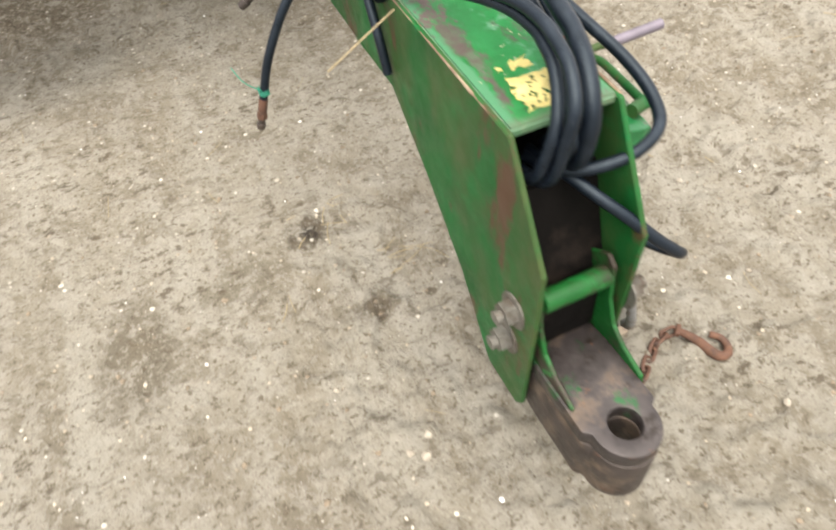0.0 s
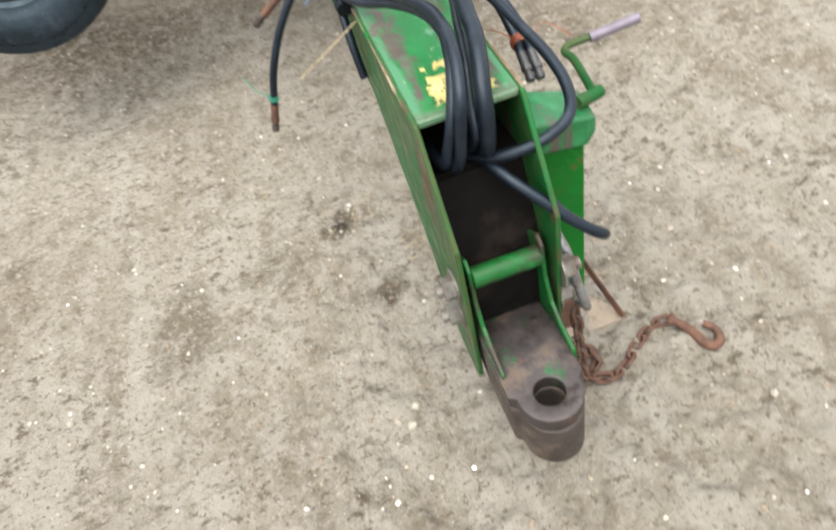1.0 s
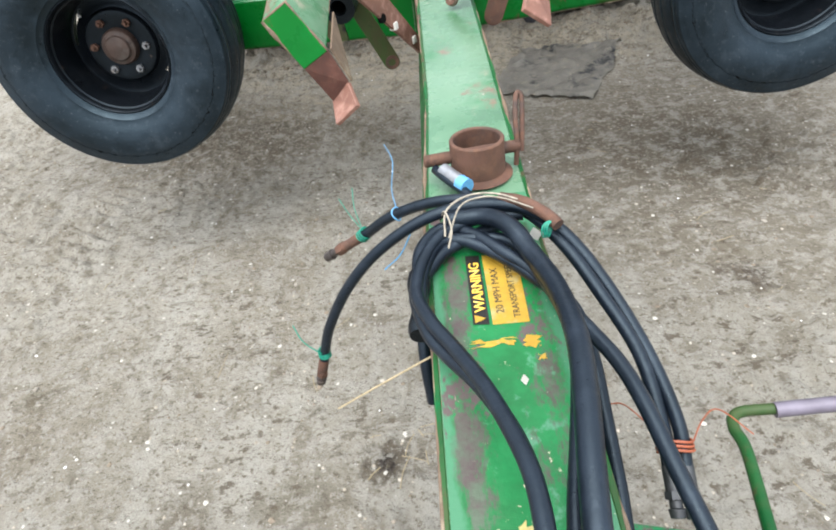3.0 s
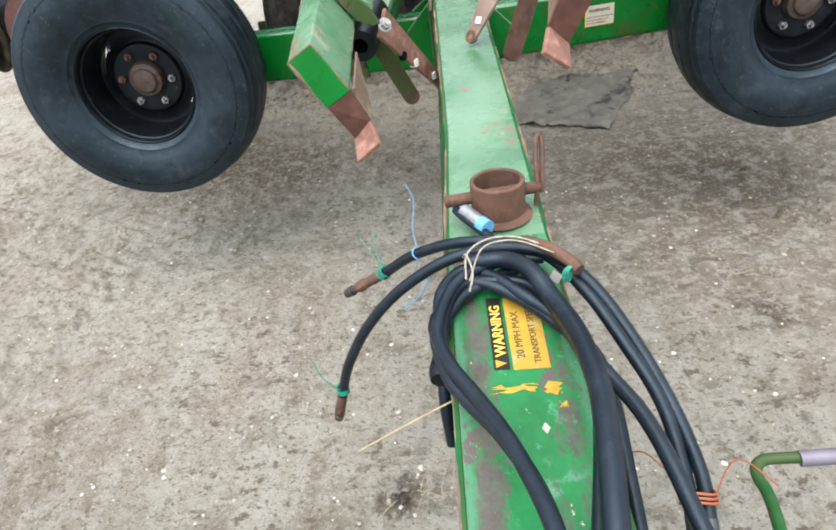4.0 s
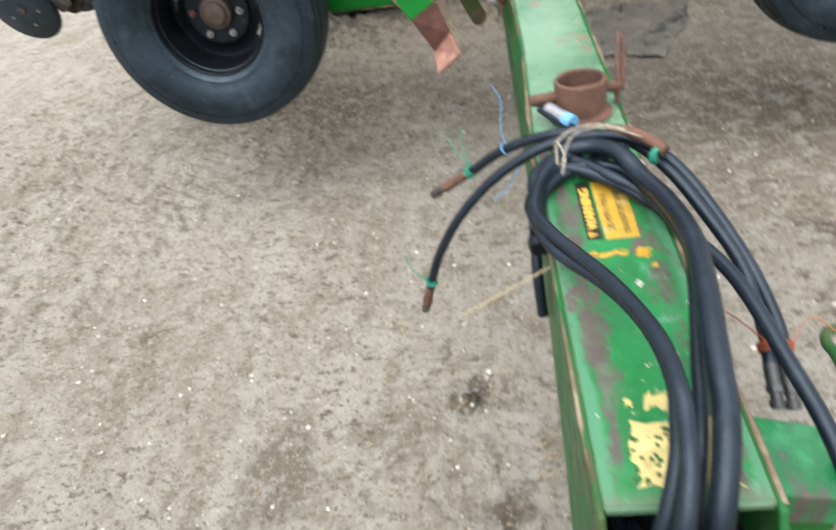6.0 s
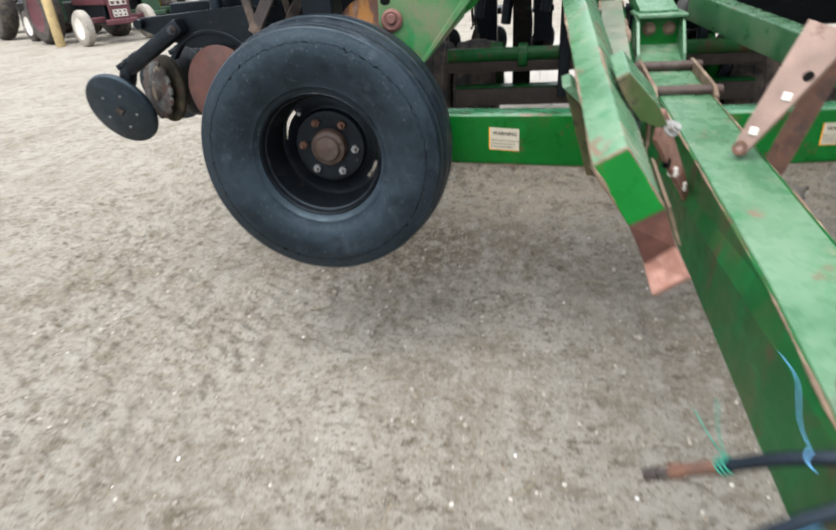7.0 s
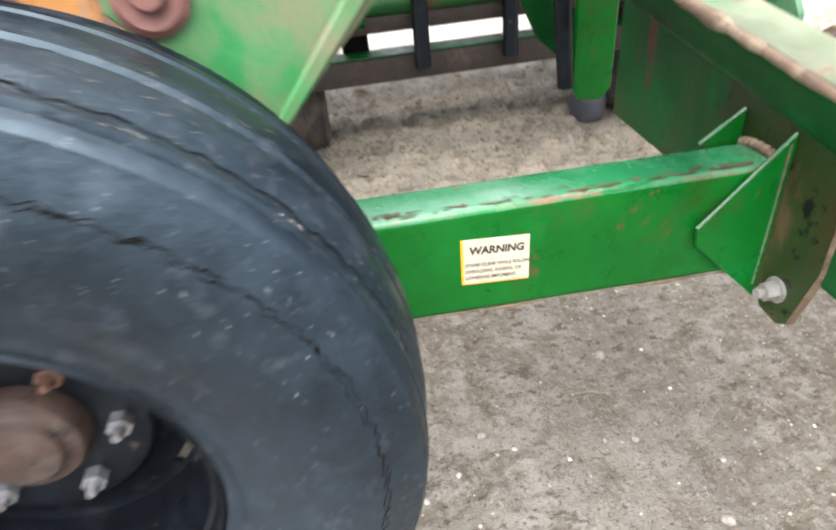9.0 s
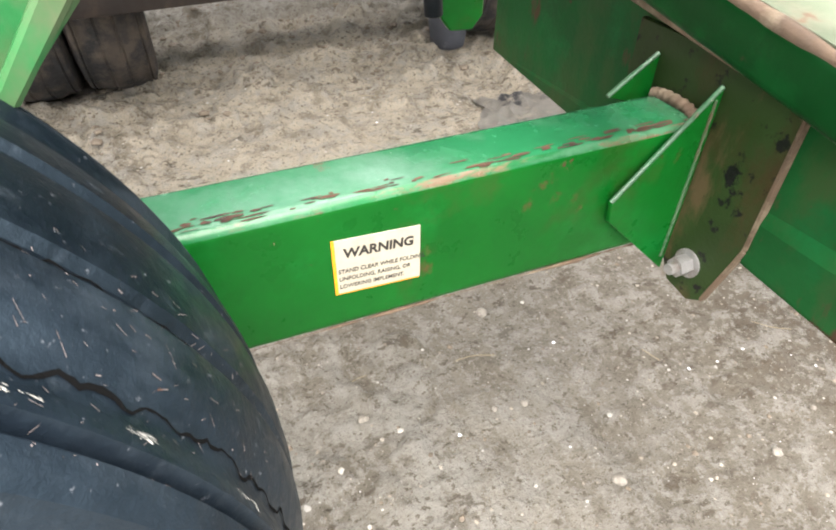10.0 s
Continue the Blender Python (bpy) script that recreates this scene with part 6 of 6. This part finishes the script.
hose([(0.060, 1.100, 0.866), (0.000, 1.105, 0.864), (-0.055, 1.085, 0.858), (-0.086, 1.040, 0.852), (-0.100, 0.972, 0.848), (-0.083, 0.906, 0.852), (-0.059, 0.858, 0.853), (-0.033, 0.795, 0.862), (-0.013, 0.729, 0.870), (-0.000, 0.671, 0.873), (0.002, 0.615, 0.870), (-0.000, 0.585, 0.863), (-0.009, 0.536, 0.850), (-0.022, 0.498, 0.816), (-0.030, 0.498, 0.760), (-0.036, 0.505, 0.715), (-0.040, 0.530, 0.688), (-0.040, 0.580, 0.675)], HR, "black hydraulic hose lying along the tongue into its open end")
hose([(0.050, 1.115, 0.850), (-0.010, 1.090, 0.846), (-0.060, 1.060, 0.840), (-0.094, 1.010, 0.832), (-0.103, 0.978, 0.834), (-0.089, 0.905, 0.837), (-0.067, 0.860, 0.838), (-0.036, 0.803, 0.848), (-0.011, 0.743, 0.853), (0.002, 0.689, 0.854), (0.005, 0.636, 0.850), (-0.000, 0.605, 0.845), (-0.011, 0.560, 0.832), (-0.031, 0.518, 0.793), (-0.046, 0.512, 0.745), (-0.056, 0.530, 0.700), (-0.058, 0.610, 0.680)], HR, "black hydraulic hose beneath its twin on the tongue")
hose([(-0.050, 1.105, 0.866), (0.002, 1.096, 0.872), (0.035, 1.055, 0.878), (0.057, 1.000, 0.866), (0.072, 0.928, 0.871), (0.075, 0.832, 0.881), (0.066, 0.752, 0.879), (0.055, 0.685, 0.870), (0.047, 0.632, 0.858), (0.044, 0.608, 0.851), (0.032, 0.563, 0.837), (0.018, 0.521, 0.808), (0.014, 0.508, 0.765), (0.012, 0.525, 0.705), (0.014, 0.600, 0.690)], 0.0130, "thick black supply hose running into the tongue mouth")
hose([(-0.040, 1.080, 0.850), (0.030, 1.060, 0.852), (0.058, 1.000, 0.850), (0.081, 0.869, 0.849), (0.068, 0.787, 0.847), (0.052, 0.720, 0.843), (0.037, 0.661, 0.836), (0.031, 0.633, 0.831), (0.017, 0.583, 0.821), (0.006, 0.546, 0.791), (-0.004, 0.515, 0.745), (-0.008, 0.560, 0.690), (-0.008, 0.610, 0.680)], HR * 0.9, "thin black hose beneath the thick one")
hose([(-0.097, 0.930, 0.815), (-0.096, 0.985, 0.836), (-0.095, 1.050, 0.846), (-0.076, 1.092, 0.850), (-0.050, 1.106, 0.853), (-0.014, 1.082, 0.852), (0.017, 1.043, 0.850), (0.056, 0.998, 0.841), (0.081, 0.953, 0.830), (0.108, 0.900, 0.818), (0.130, 0.850, 0.810), (0.143, 0.795, 0.801), (0.155, 0.720, 0.782), (0.169, 0.640, 0.758), (0.170, 0.575, 0.735), (0.150, 0.525, 0.716), (0.10, 0.505, 0.702), (0.045, 0.515, 0.690), (0.005, 0.545, 0.680), (-0.02, 0.60, 0.676)], HR * 1.05, "black hose looping over the parking stand into the tongue")
hose([(-0.098, 0.930, 0.822), (-0.092, 1.010, 0.842), (-0.066, 1.070, 0.850), (-0.03, 1.075, 0.848), (0.020, 1.036, 0.842), (0.062, 0.985, 0.834), (0.098, 0.940, 0.820), (0.112, 0.890, 0.780), (0.116, 0.83, 0.73), (0.114, 0.76, 0.70), (0.11, 0.71, 0.68)], HR, "black hose hanging down beside the tongue")
solid("tape_wrap", sweep(B(), [(-0.097, 1.022, 0.838), (-0.098, 0.990, 0.828), (-0.099, 0.955, 0.818), (-0.099, 0.925, 0.812)], lambda t: 0.014 + 0.003 * math.sin(9 * t), 12), black_paint, "lumpy black tape wrapped round the hose loop", "tape", smooth=50)
hose([(0.0, 0.60, 0.676), (0.012, 0.55, 0.672), (0.035, 0.500, 0.655), (0.070, 0.462, 0.625), (0.110, 0.436, 0.585), (0.142, 0.424, 0.556), (0.160, 0.428, 0.538), (0.166, 0.446, 0.522), (0.158, 0.470, 0.515), (0.134, 0.495, 0.528), (0.116, 0.54, 0.545), (0.112, 0.60, 0.555)], HR * 1.05, "black hose loop sticking out of the tongue mouth")
hose([(-0.080, 1.08, 0.842), (-0.097, 1.03, 0.81), (-0.101, 0.99, 0.77), (-0.102, 0.96, 0.72), (-0.099, 0.945, 0.66)], 0.009, "black cable hanging off the side of the tongue")
hose([(-0.06, 1.265, top_z(1.25) + 0.03), (-0.045, 1.235, top_z(1.23) + 0.03), (-0.02, 1.20, top_z(1.2) + 0.026), (0.0, 1.16, top_z(1.16) + 0.024)], 0.008, "short hose with a zinc fitting against the pipe socket")
bm = rod(B(), (-0.047, 1.252, top_z(1.24) + 0.034), (-0.020, 1.212, top_z(1.2) + 0.032), 0.0125, 14)
solid("hose_fitting", bm, zinc, "pale zinc hose fitting with blue tape", "hose fitting", smooth=35)
bm = rod(B(), (-0.0225, 1.215, top_z(1.2) + 0.032), (-0.012, 1.200, top_z(1.2) + 0.031), 0.0132, 14)
solid("blue_tape", bm, tie_blue, "band of blue tape round a hose fitting", "tape", smooth=35)


def tie(points, r, material, label, category="string"):
    return solid("string", sweep(B(), points, r, 6, 6), material, label, category, "strings on the hoses", smooth=60)


def loop_round(c, d, r, wire, material, label):
    c = Vector(c)
    d, a, b = axes(d)
    pts = [c + (a * math.cos(t) + b * math.sin(t)) * r + d * 0.002 * math.sin(2 * t) for t in np.linspace(0, 6.6, 22)]
    return solid("string", sweep(B(), pts, wire, 6, 1, False), material, label, "string", "strings on the hoses", smooth=60)


for k in (-0.004, 0.0, 0.004):
    loop_round((-0.199 + k, 1.246 - k * 0.5, 0.766 + k), (-0.7, 0.35, -0.6), 0.0110, 0.0013, tie_green, "green string knotted round a hose end")
tie([(-0.199, 1.246, 0.776), (-0.219, 1.262, 0.80), (-0.236, 1.282, 0.825)], 0.0008, tie_green, "loose green string end on a hose")
tie([(-0.199, 1.246, 0.776), (-0.209, 1.266, 0.81), (-0.209, 1.286, 0.84)], 0.0008, tie_green, "loose green string end on a hose")
for k in (-0.004, 0.0, 0.004):
    loop_round((-0.302, 1.157, 0.575 + k), (-0.3, 0.1, -1), 0.0110, 0.0013, tie_green, "green string knotted round a hose end")
tie([(-0.305, 1.15, 0.58), (-0.335, 1.16, 0.605), (-0.35, 1.175, 0.635)], 0.0012, tie_green, "loose green string end on a hose")
for k in (-0.004, 0.0, 0.004):
    loop_round((0.088 + k * 0.8, 1.05, 0.870), (0.75, -0.65, -0.2), 0.0128, 0.0012, tie_green, "green string tied round the hose bundle")
loop_round((-0.13, 1.195, 0.832), (-1, 0.4, -0.5), 0.0112, 0.0012, tie_blue, "blue string round a hose")
tie([(-0.13, 1.20, 0.842), (-0.135, 1.23, 0.86), (-0.130, 1.27, 0.89), (-0.142, 1.30, 0.908)], 0.0006, tie_blue, "loose blue string standing off a hose")
tie([(-0.11, 1.15, 0.82), (-0.13, 1.14, 0.79), (-0.16, 1.145, 0.76)], 0.0012, tie_blue, "loose blue string under a hose")
for k in range(3):
    loop_round((0.192, 0.80 + 0.004 * k, 0.700 + 0.003 * k), (0, 1, 0.8), 0.021, 0.0018, tie_red, "red string binding two hose ends")
tie([(0.21, 0.80, 0.70), (0.24, 0.84, 0.70), (0.27, 0.86, 0.69), (0.31, 0.84, 0.66)], 0.001, tie_red, "loose red string end")
tie([(0.18, 0.81, 0.71), (0.15, 0.86, 0.715), (0.13, 0.87, 0.71)], 0.001, tie_red, "loose red string end")
tie([(-0.055, 1.07, 0.862), (-0.05, 1.10, 0.885), (-0.02, 1.115, 0.897), (0.02, 1.11, 0.900), (0.06, 1.09, 0.893), (0.09, 1.065, 0.886), (0.10, 1.05, 0.878)], 0.0018, twine, "pale frayed twine over the hose bundle", "twine")
tie([(-0.05, 1.06, 0.866), (-0.03, 1.095, 0.893), (0.0, 1.10, 0.902), (0.03, 1.09, 0.903), (0.07, 1.07, 0.893)], 0.0014, twine, "pale frayed twine over the hose bundle", "twine")
tie([(-0.06, 1.12, 0.858), (-0.052, 1.095, 0.888), (-0.045, 1.06, 0.880), (-0.052, 1.04, 0.862)], 0.0014, twine, "pale twine knotted round the hoses", "twine")
tie([(-0.085, 0.905, 0.795), (-0.14, 0.900, 0.768), (-0.221, 0.889, 0.730)], 0.0014, straw, "stiff straw-coloured twine end sticking out", "twine")
bm = sweep(B(), [(0.03, 1.115, 0.888), (0.06, 1.095, 0.889), (0.088, 1.065, 0.883), (0.10, 1.045, 0.877)], 0.009, 12)
solid("hose_coupler", bm, rust, "rusty coupler end lying in the hose bundle", "hose fitting", smooth=50)


# ---------------------------------------------------------------- decals on the tongue
def flat_patch(name, outline, lift, material, parent, label=""):
    bm = B()
    f = bm.faces.new([bm.verts.new((x, y, top_z(y) + 0.0036 + lift)) for x, y in outline])
    bmesh.ops.solidify(bm, geom=[f], thickness=0.0004)
    return part(name, bm, material, parent, label)


def torn(x0, x1, y0, y1, seed, k=9, depth=0.18):
    rnd = random.Random(seed)
    dx, dy = (x1 - x0) * depth, (y1 - y0) * depth
    out = [(x0 + (x1 - x0) * i / k, y0 + dy * rnd.random()) for i in range(k)]
    out += [(x1 - dx * rnd.random(), y0 + (y1 - y0) * i / k) for i in range(k)]
    out += [(x1 - (x1 - x0) * i / k, y1 - dy * rnd.random()) for i in range(k)]
    return out + [(x0 + dx * rnd.random(), y1 - (y1 - y0) * i / k) for i in range(k)]


tongue_decal = thing("tongue_decal", (0, 1.0, top_z(1.0)), "torn yellow and black speed warning decal on the tongue", "decal")
flat_patch("field", [(-0.006, 0.930), (0.041, 0.929), (0.043, 1.060), (-0.006, 1.065)], 0.0006, decal_yellow, tongue_decal, "yellow field with black print")
flat_patch("heading_band", [(-0.031, 0.933), (-0.010, 0.931), (-0.010, 1.066), (-0.030, 1.068)], 0.0006, ink, tongue_decal, "black heading band")
slope = math.degrees(math.atan(0.088))
up = lambda x, y: pose(x, y, top_z(y) + 0.0047, 0, -slope, 90)
lettering("heading", "WARNING", 0.020, up(-0.013, 0.954), decal_yellow, tongue_decal, 1.0, 0.0004)
flat_patch("alert_sign", [(-0.028, 0.935), (-0.013, 0.942), (-0.028, 0.949)], 0.0011, decal_yellow, tongue_decal)
lettering("print_line", "20 MPH MAX", 0.0145, up(0.011, 0.948), ink, tongue_decal, 1.05)
lettering("print_line", "TRANSPORT SPEED", 0.0125, up(0.031, 0.938), ink, tongue_decal, 1.0)
stripe = thing("torn_stripe", (0, 0.9, top_z(0.9)), "torn remains of a yellow stripe on the tongue", "decal")
flat_patch("stripe", torn(-0.042, 0.022, 0.893, 0.908, 4, 9, 0.4), 0.0006, decal_yellow, stripe)
flat_patch("stripe", torn(0.026, 0.052, 0.885, 0.908, 6, 7, 0.4), 0.0006, decal_yellow, stripe)
flat_patch("stripe", torn(0.040, 0.052, 0.866, 0.876, 7, 5, 0.4), 0.0006, decal_yellow, stripe)
logo = thing("torn_logo", (0, 0.6, top_z(0.6)), "flaked pale yellow emblem on the tongue", "decal")
flat_patch("emblem", torn(-0.045, 0.060, 0.560, 0.640, 11, 12, 0.10), 0.0006, pale_yellow, logo)
flat_patch("emblem", torn(-0.018, 0.020, 0.648, 0.676, 13, 8, 0.35), 0.0006, pale_yellow, logo)
flat_patch("emblem", torn(-0.038, -0.028, 0.655, 0.668, 14, 5, 0.4), 0.0006, pale_yellow, logo)
rnd = random.Random(31)
chips = B()
for _ in range(46):
    x, y, r = rnd.uniform(-0.045, 0.036), rnd.uniform(0.565, 0.63), rnd.uniform(0.0012, 0.004)
    f = chips.faces.new([chips.verts.new((x + r * math.cos(a) * rnd.uniform(0.5, 1.6), y + r * math.sin(a), top_z(y) + 0.0050)) for a in np.linspace(0, 5.3, 6)])
part("flaked_spot", chips, green_old, logo, "green showing through the flaked emblem")
for x, y, r in ((0.075, 0.80, 0.007), (0.066, 0.77, 0.004), (0.02, 0.84, 0.005), (0.078, 1.10, 0.010)):
    f = thing("paint_fleck", (x, y, top_z(y)), "white paint fleck on the tongue", "paint fleck")
    flat_patch("fleck", [(x + r * math.cos(a) * (0.5 if i % 2 else 1), y + r * 1.6 * math.sin(a)) for i, a in enumerate(np.linspace(0, 5.6, 8))], 0.0004, white_rim, f)


# ---------------------------------------------------------------- safety chain
def link_mesh():
    bm = B()
    pts = []
    for i in range(20):
        t = 2 * math.pi * i / 20
        pts.append(Vector((0.0105 * math.cos(t), 0.0105 * math.sin(t) + (0.011 if math.sin(t) > 0 else -0.011), 0)))
    k = len(pts)
    rings = []
    for i, p in enumerate(pts):
        t = (pts[(i + 1) % k] - pts[i - 1]).normalized()
        s = t.cross(Vector((0, 0, 1)))
        rings.append([bm.verts.new(p + (s * math.cos(a) + Vector((0, 0, 1)) * math.sin(a)) * 0.0047) for a in (0, 1.05, 2.09, 3.14, 4.19, 5.24)])
    for i in range(k):
        p, q = rings[i], rings[(i + 1) % k]
        for j in range(6):
            bm.faces.new((p[j], p[(j + 1) % 6], q[(j + 1) % 6], q[j]))
    for fc in bm.faces:
        fc.smooth = True
    me = bpy.data.meshes.new("link")
    bm.to_mesh(me)
    bm.free()
    me.materials.append(rust)
    return me


chain = thing("safety_chain", (0.2, 0.5, 0), "rusty safety chain with a grab hook, hanging to the dirt", "chain")
lm = link_mesh()
path = glide([(0.142, 0.505, 0.275), (0.148, 0.50, 0.18), (0.152, 0.495, 0.08), (0.165, 0.49, 0.020), (0.205, 0.52, 0.018), (0.19, 0.555, 0.020), (0.155, 0.545, 0.03), (0.15, 0.505, 0.024), (0.185, 0.470, 0.024), (0.225, 0.468, 0.018), (0.265, 0.488, 0.016), (0.305, 0.520, 0.016), (0.345, 0.545, 0.015), (0.385, 0.556, 0.016), (0.41, 0.552, 0.016)], 30)
dist, prev, turn = 0.0, path[0], 0
for a, b in zip(path, path[1:]):
    dist += (b - a).length
    if dist >= 0.0275:
        dist = 0.0
        d = (b - a).normalized()
        ob = new("link", lm)
        side = d.cross(Vector((0, 0, 1)) if abs(d.z) < 0.8 else Vector((1, 0, 0))).normalized()
        nrm = side.cross(d)
        ang = (0.5 if turn % 2 else -0.9) + 0.3 * math.sin(turn * 1.7)
        x = side * math.cos(ang) + nrm * math.sin(ang)
        ob.parent = chain
        ob.matrix_basis = Matrix((*[(x[i], d[i], x.cross(d)[i], b[i] - chain.location[i]) for i in range(3)], (0, 0, 0, 1)))
        turn += 1
bm = sweep(B(), [(0.412, 0.550, 0.020), (0.424, 0.528, 0.020), (0.436, 0.500, 0.018), (0.442, 0.472, 0.016), (0.452, 0.451, 0.016), (0.472, 0.450, 0.016), (0.486, 0.468, 0.017), (0.486, 0.490, 0.018), (0.470, 0.508, 0.020)], lambda t: 0.0085 + 0.0035 * math.sin(math.pi * min(1, t * 1.25)), 12)
part("grab_hook", bm, rust, chain, "rusty forged grab hook", 60)
part("hook_pin", rod(B(), (0.402, 0.540, 0.02), (0.424, 0.560, 0.02), 0.0065, 10), rust, chain, "", 40)


# ---------------------------------------------------------------- far side of the yard
def tractor(name, at, turn, paint, rims, label):
    """An old row-crop tractor seen from the front."""
    tr = thing(name, (0, 0, 0), label, "tractor", "old tractors in the yard")
    part("hood", rounded(hull(B(), [(-0.33, -1.5, 0.85), (0.33, -1.5, 0.85), (0.33, 0.3, 0.85), (-0.33, 0.3, 0.85)], [(-0.28, -1.45, 1.50), (0.28, -1.45, 1.50), (0.30, 0.3, 1.55), (-0.30, 0.3, 1.55)]), 0.05, 2), paint, tr, "", 40)
    gr = part("grille", rounded(box(B(), -0.25, 0.25, -1.55, -1.49, 0.52, 1.40), 0.02), paint, tr)
    for z0, z1, wd in () if paint is dark_tractor else ((0.95, 1.055, 0.20), (0.84, 0.945, 0.20), (0.67, 0.745, 0.17), (0.59, 0.665, 0.17)):
        for i in range(3):
            x = -wd + 2 * wd * i / 3
            o, k = (x, x + 2 * wd / 3 - 0.012), 0.016
            bm = box(B(), o[0], o[1], -1.572, -1.55, z0, z0 + k)
            box(bm, o[0], o[1], -1.572, -1.55, z1 - k, z1)
            box(bm, o[0], o[0] + k, -1.572, -1.55, z0 + k, z1 - k)
            box(bm, o[1] - k, o[1], -1.572, -1.55, z0 + k, z1 - k)
            part("grille_frame", bm, white_rim, gr, "white grille frame")
    part("bumper", rounded(box(B(), -0.36, 0.36, -1.60, -1.45, 0.42, 0.54), 0.02), paint, tr)
    part("front_axle", rounded(box(B(), -0.75, 0.75, -1.25, -1.10, 0.48, 0.60), 0.02), paint, tr)
    part("body", rounded(box(B(), -0.27, 0.27, -1.3, 1.0, 0.42, 0.95), 0.03), black_paint, tr)
    part("fender", rounded(box(B(), -1.05, 1.05, 0.30, 1.2, 1.35, 1.52), 0.05), paint, tr)
    part("seat", rounded(box(B(), -0.25, 0.25, 0.7, 1.1, 1.2, 1.6), 0.05), black_paint, tr)
    for x, y, r, wd in ((-0.78, -1.17, 0.40, 0.20), (0.78, -1.17, 0.40, 0.20), (-0.85, 0.75, 0.75, 0.40), (0.85, 0.75, 0.75, 0.40)):
        w = part("tyre", lathe(B(), [(-wd / 2, r * 0.6), (-wd / 2, r * 0.88), (-wd * 0.35, r * 0.97), (0, r), (wd * 0.35, r * 0.97), (wd / 2, r * 0.88), (wd / 2, r * 0.6)], (x, y, r), (1, 0, 0), 36), dusty_tyre if r < 0.5 and paint is not dark_tractor else muddy, tr, "dusty tyre", 40)
        part("rim", lathe(B(), [(-wd * 0.42, 0.0), (-wd * 0.3, r * 0.3), (-wd * 0.48, r * 0.61), (wd * 0.48, r * 0.61), (wd * 0.3, r * 0.3), (wd * 0.42, 0.0)], (x, y, r), (1, 0, 0), 28, False), rims if r < 0.5 or rims is yellow_rim else paint, w, "painted wheel centre", 40)
    part("exhaust", rounded(rod(B(), (0.1, -0.7, 1.5), (0.1, -0.7, 2.3), 0.04, 12), 0.004), rust, tr, "", 40)
    m = Matrix.Translation(at) @ Matrix.Rotation(radians(turn), 4, "Z")
    tr.matrix_basis = m
    return tr


tractor("tractor", (-11.34, 15.45, 0), 59, maroon, white_rim, "faded maroon old tractor with white wheels across the yard")
tractor("tractor", (-10.7, 19.74, 0), 55, far_green, yellow_rim, "green old tractor with yellow wheels across the yard")
tractor("tractor", (-12.1, 18.1, 0), 58, dark_tractor, dark_tractor, "dark green old tractor parked across the yard")
tractor("tractor", (-14.3, 17.3, 0), 60, dark_tractor, white_rim, "dark green old tractor parked across the yard")
tractor("tractor", (-16.3, 19.7, 0), 60, dark_tractor, white_rim, "dark green old tractor parked across the yard")
tractor("tractor", (-6.3, 19.6, 0), 10, dark_tractor, dark_tractor, "dark green old tractor parked across the yard")
tractor("tractor", (-4.4, 20.5, 0), 20, far_green, yellow_rim, "green old tractor parked across the yard")
solid("post", rounded(rod(B(), (-11.62, 14.36, 0), (-11.67, 14.36, 2.6), 0.11, 14), 0.01), wood, "pale weathered wooden post standing in the yard", "post", smooth=40)
plate = thing("wing_end_frame", (-1.84, 2.95, 1.38), "rusting olive end frame of the folded wing", "end frame")
part("end_plate", rounded(hull(B(), [(-1.790, 2.749, 1.392), (-1.881, 3.095, 1.377), (-1.873, 3.097, 1.377), (-1.782, 2.751, 1.392)], [(-1.790, 2.749, 1.86), (-1.881, 3.095, 1.86), (-1.873, 3.097, 1.86), (-1.782, 2.751, 1.86)]), 0.002), olive, plate, "olive plate rusting brown at its foot")
part("frame_bar", rounded(box(B(), -2.75, -1.786, 2.742, 2.790, 1.394, 1.432), 0.003), pale_olive, plate, "pale olive bar")
part("stay", rounded(box(B(), -1.88, -1.70, 3.02, 3.07, 1.74, 1.80), 0.003), black_paint, plate, "black stay to the unseen box overhead")


def hedge():
    """A far line of scrub, made up to close off the sky with a dark background."""
    rnd = random.Random(77)
    vs, fs = [], []
    for _ in range(24000):
        a = rnd.uniform(-0.9, 1.5)
        dist = rnd.uniform(62, 80)
        h = 6.5 + 2.2 * noise.noise((a * 9, 0, 0)) + 1.2 * noise.noise((a * 31, 3, 0))
        z = max(0.1, h * rnd.random() ** 0.8)
        c = Vector((-math.sin(a) * dist, math.cos(a) * dist, z))
        s = rnd.uniform(0.35, 0.9)
        u = Vector((rnd.uniform(-1, 1), rnd.uniform(-1, 1), rnd.uniform(-1, 1))).normalized()
        v = u.cross(Vector((rnd.uniform(-1, 1), rnd.uniform(-1, 1), rnd.uniform(-1, 1)))).normalized()
        k = len(vs)
        vs += [c + u * s, c + v * s * 0.7, c - u * s, c - v * s * 0.7]
        fs.append((k, k + 1, k + 2, k + 3))
    me = bpy.data.meshes.new("hedge_backdrop")
    me.from_pydata(vs, [], fs)
    me.materials.append(leaf_mat)
    tagged(new("hedge_backdrop", me), "made-up dark green scrub closing off the sky beyond the yard", "hedge", kind="stuff")


hedge()
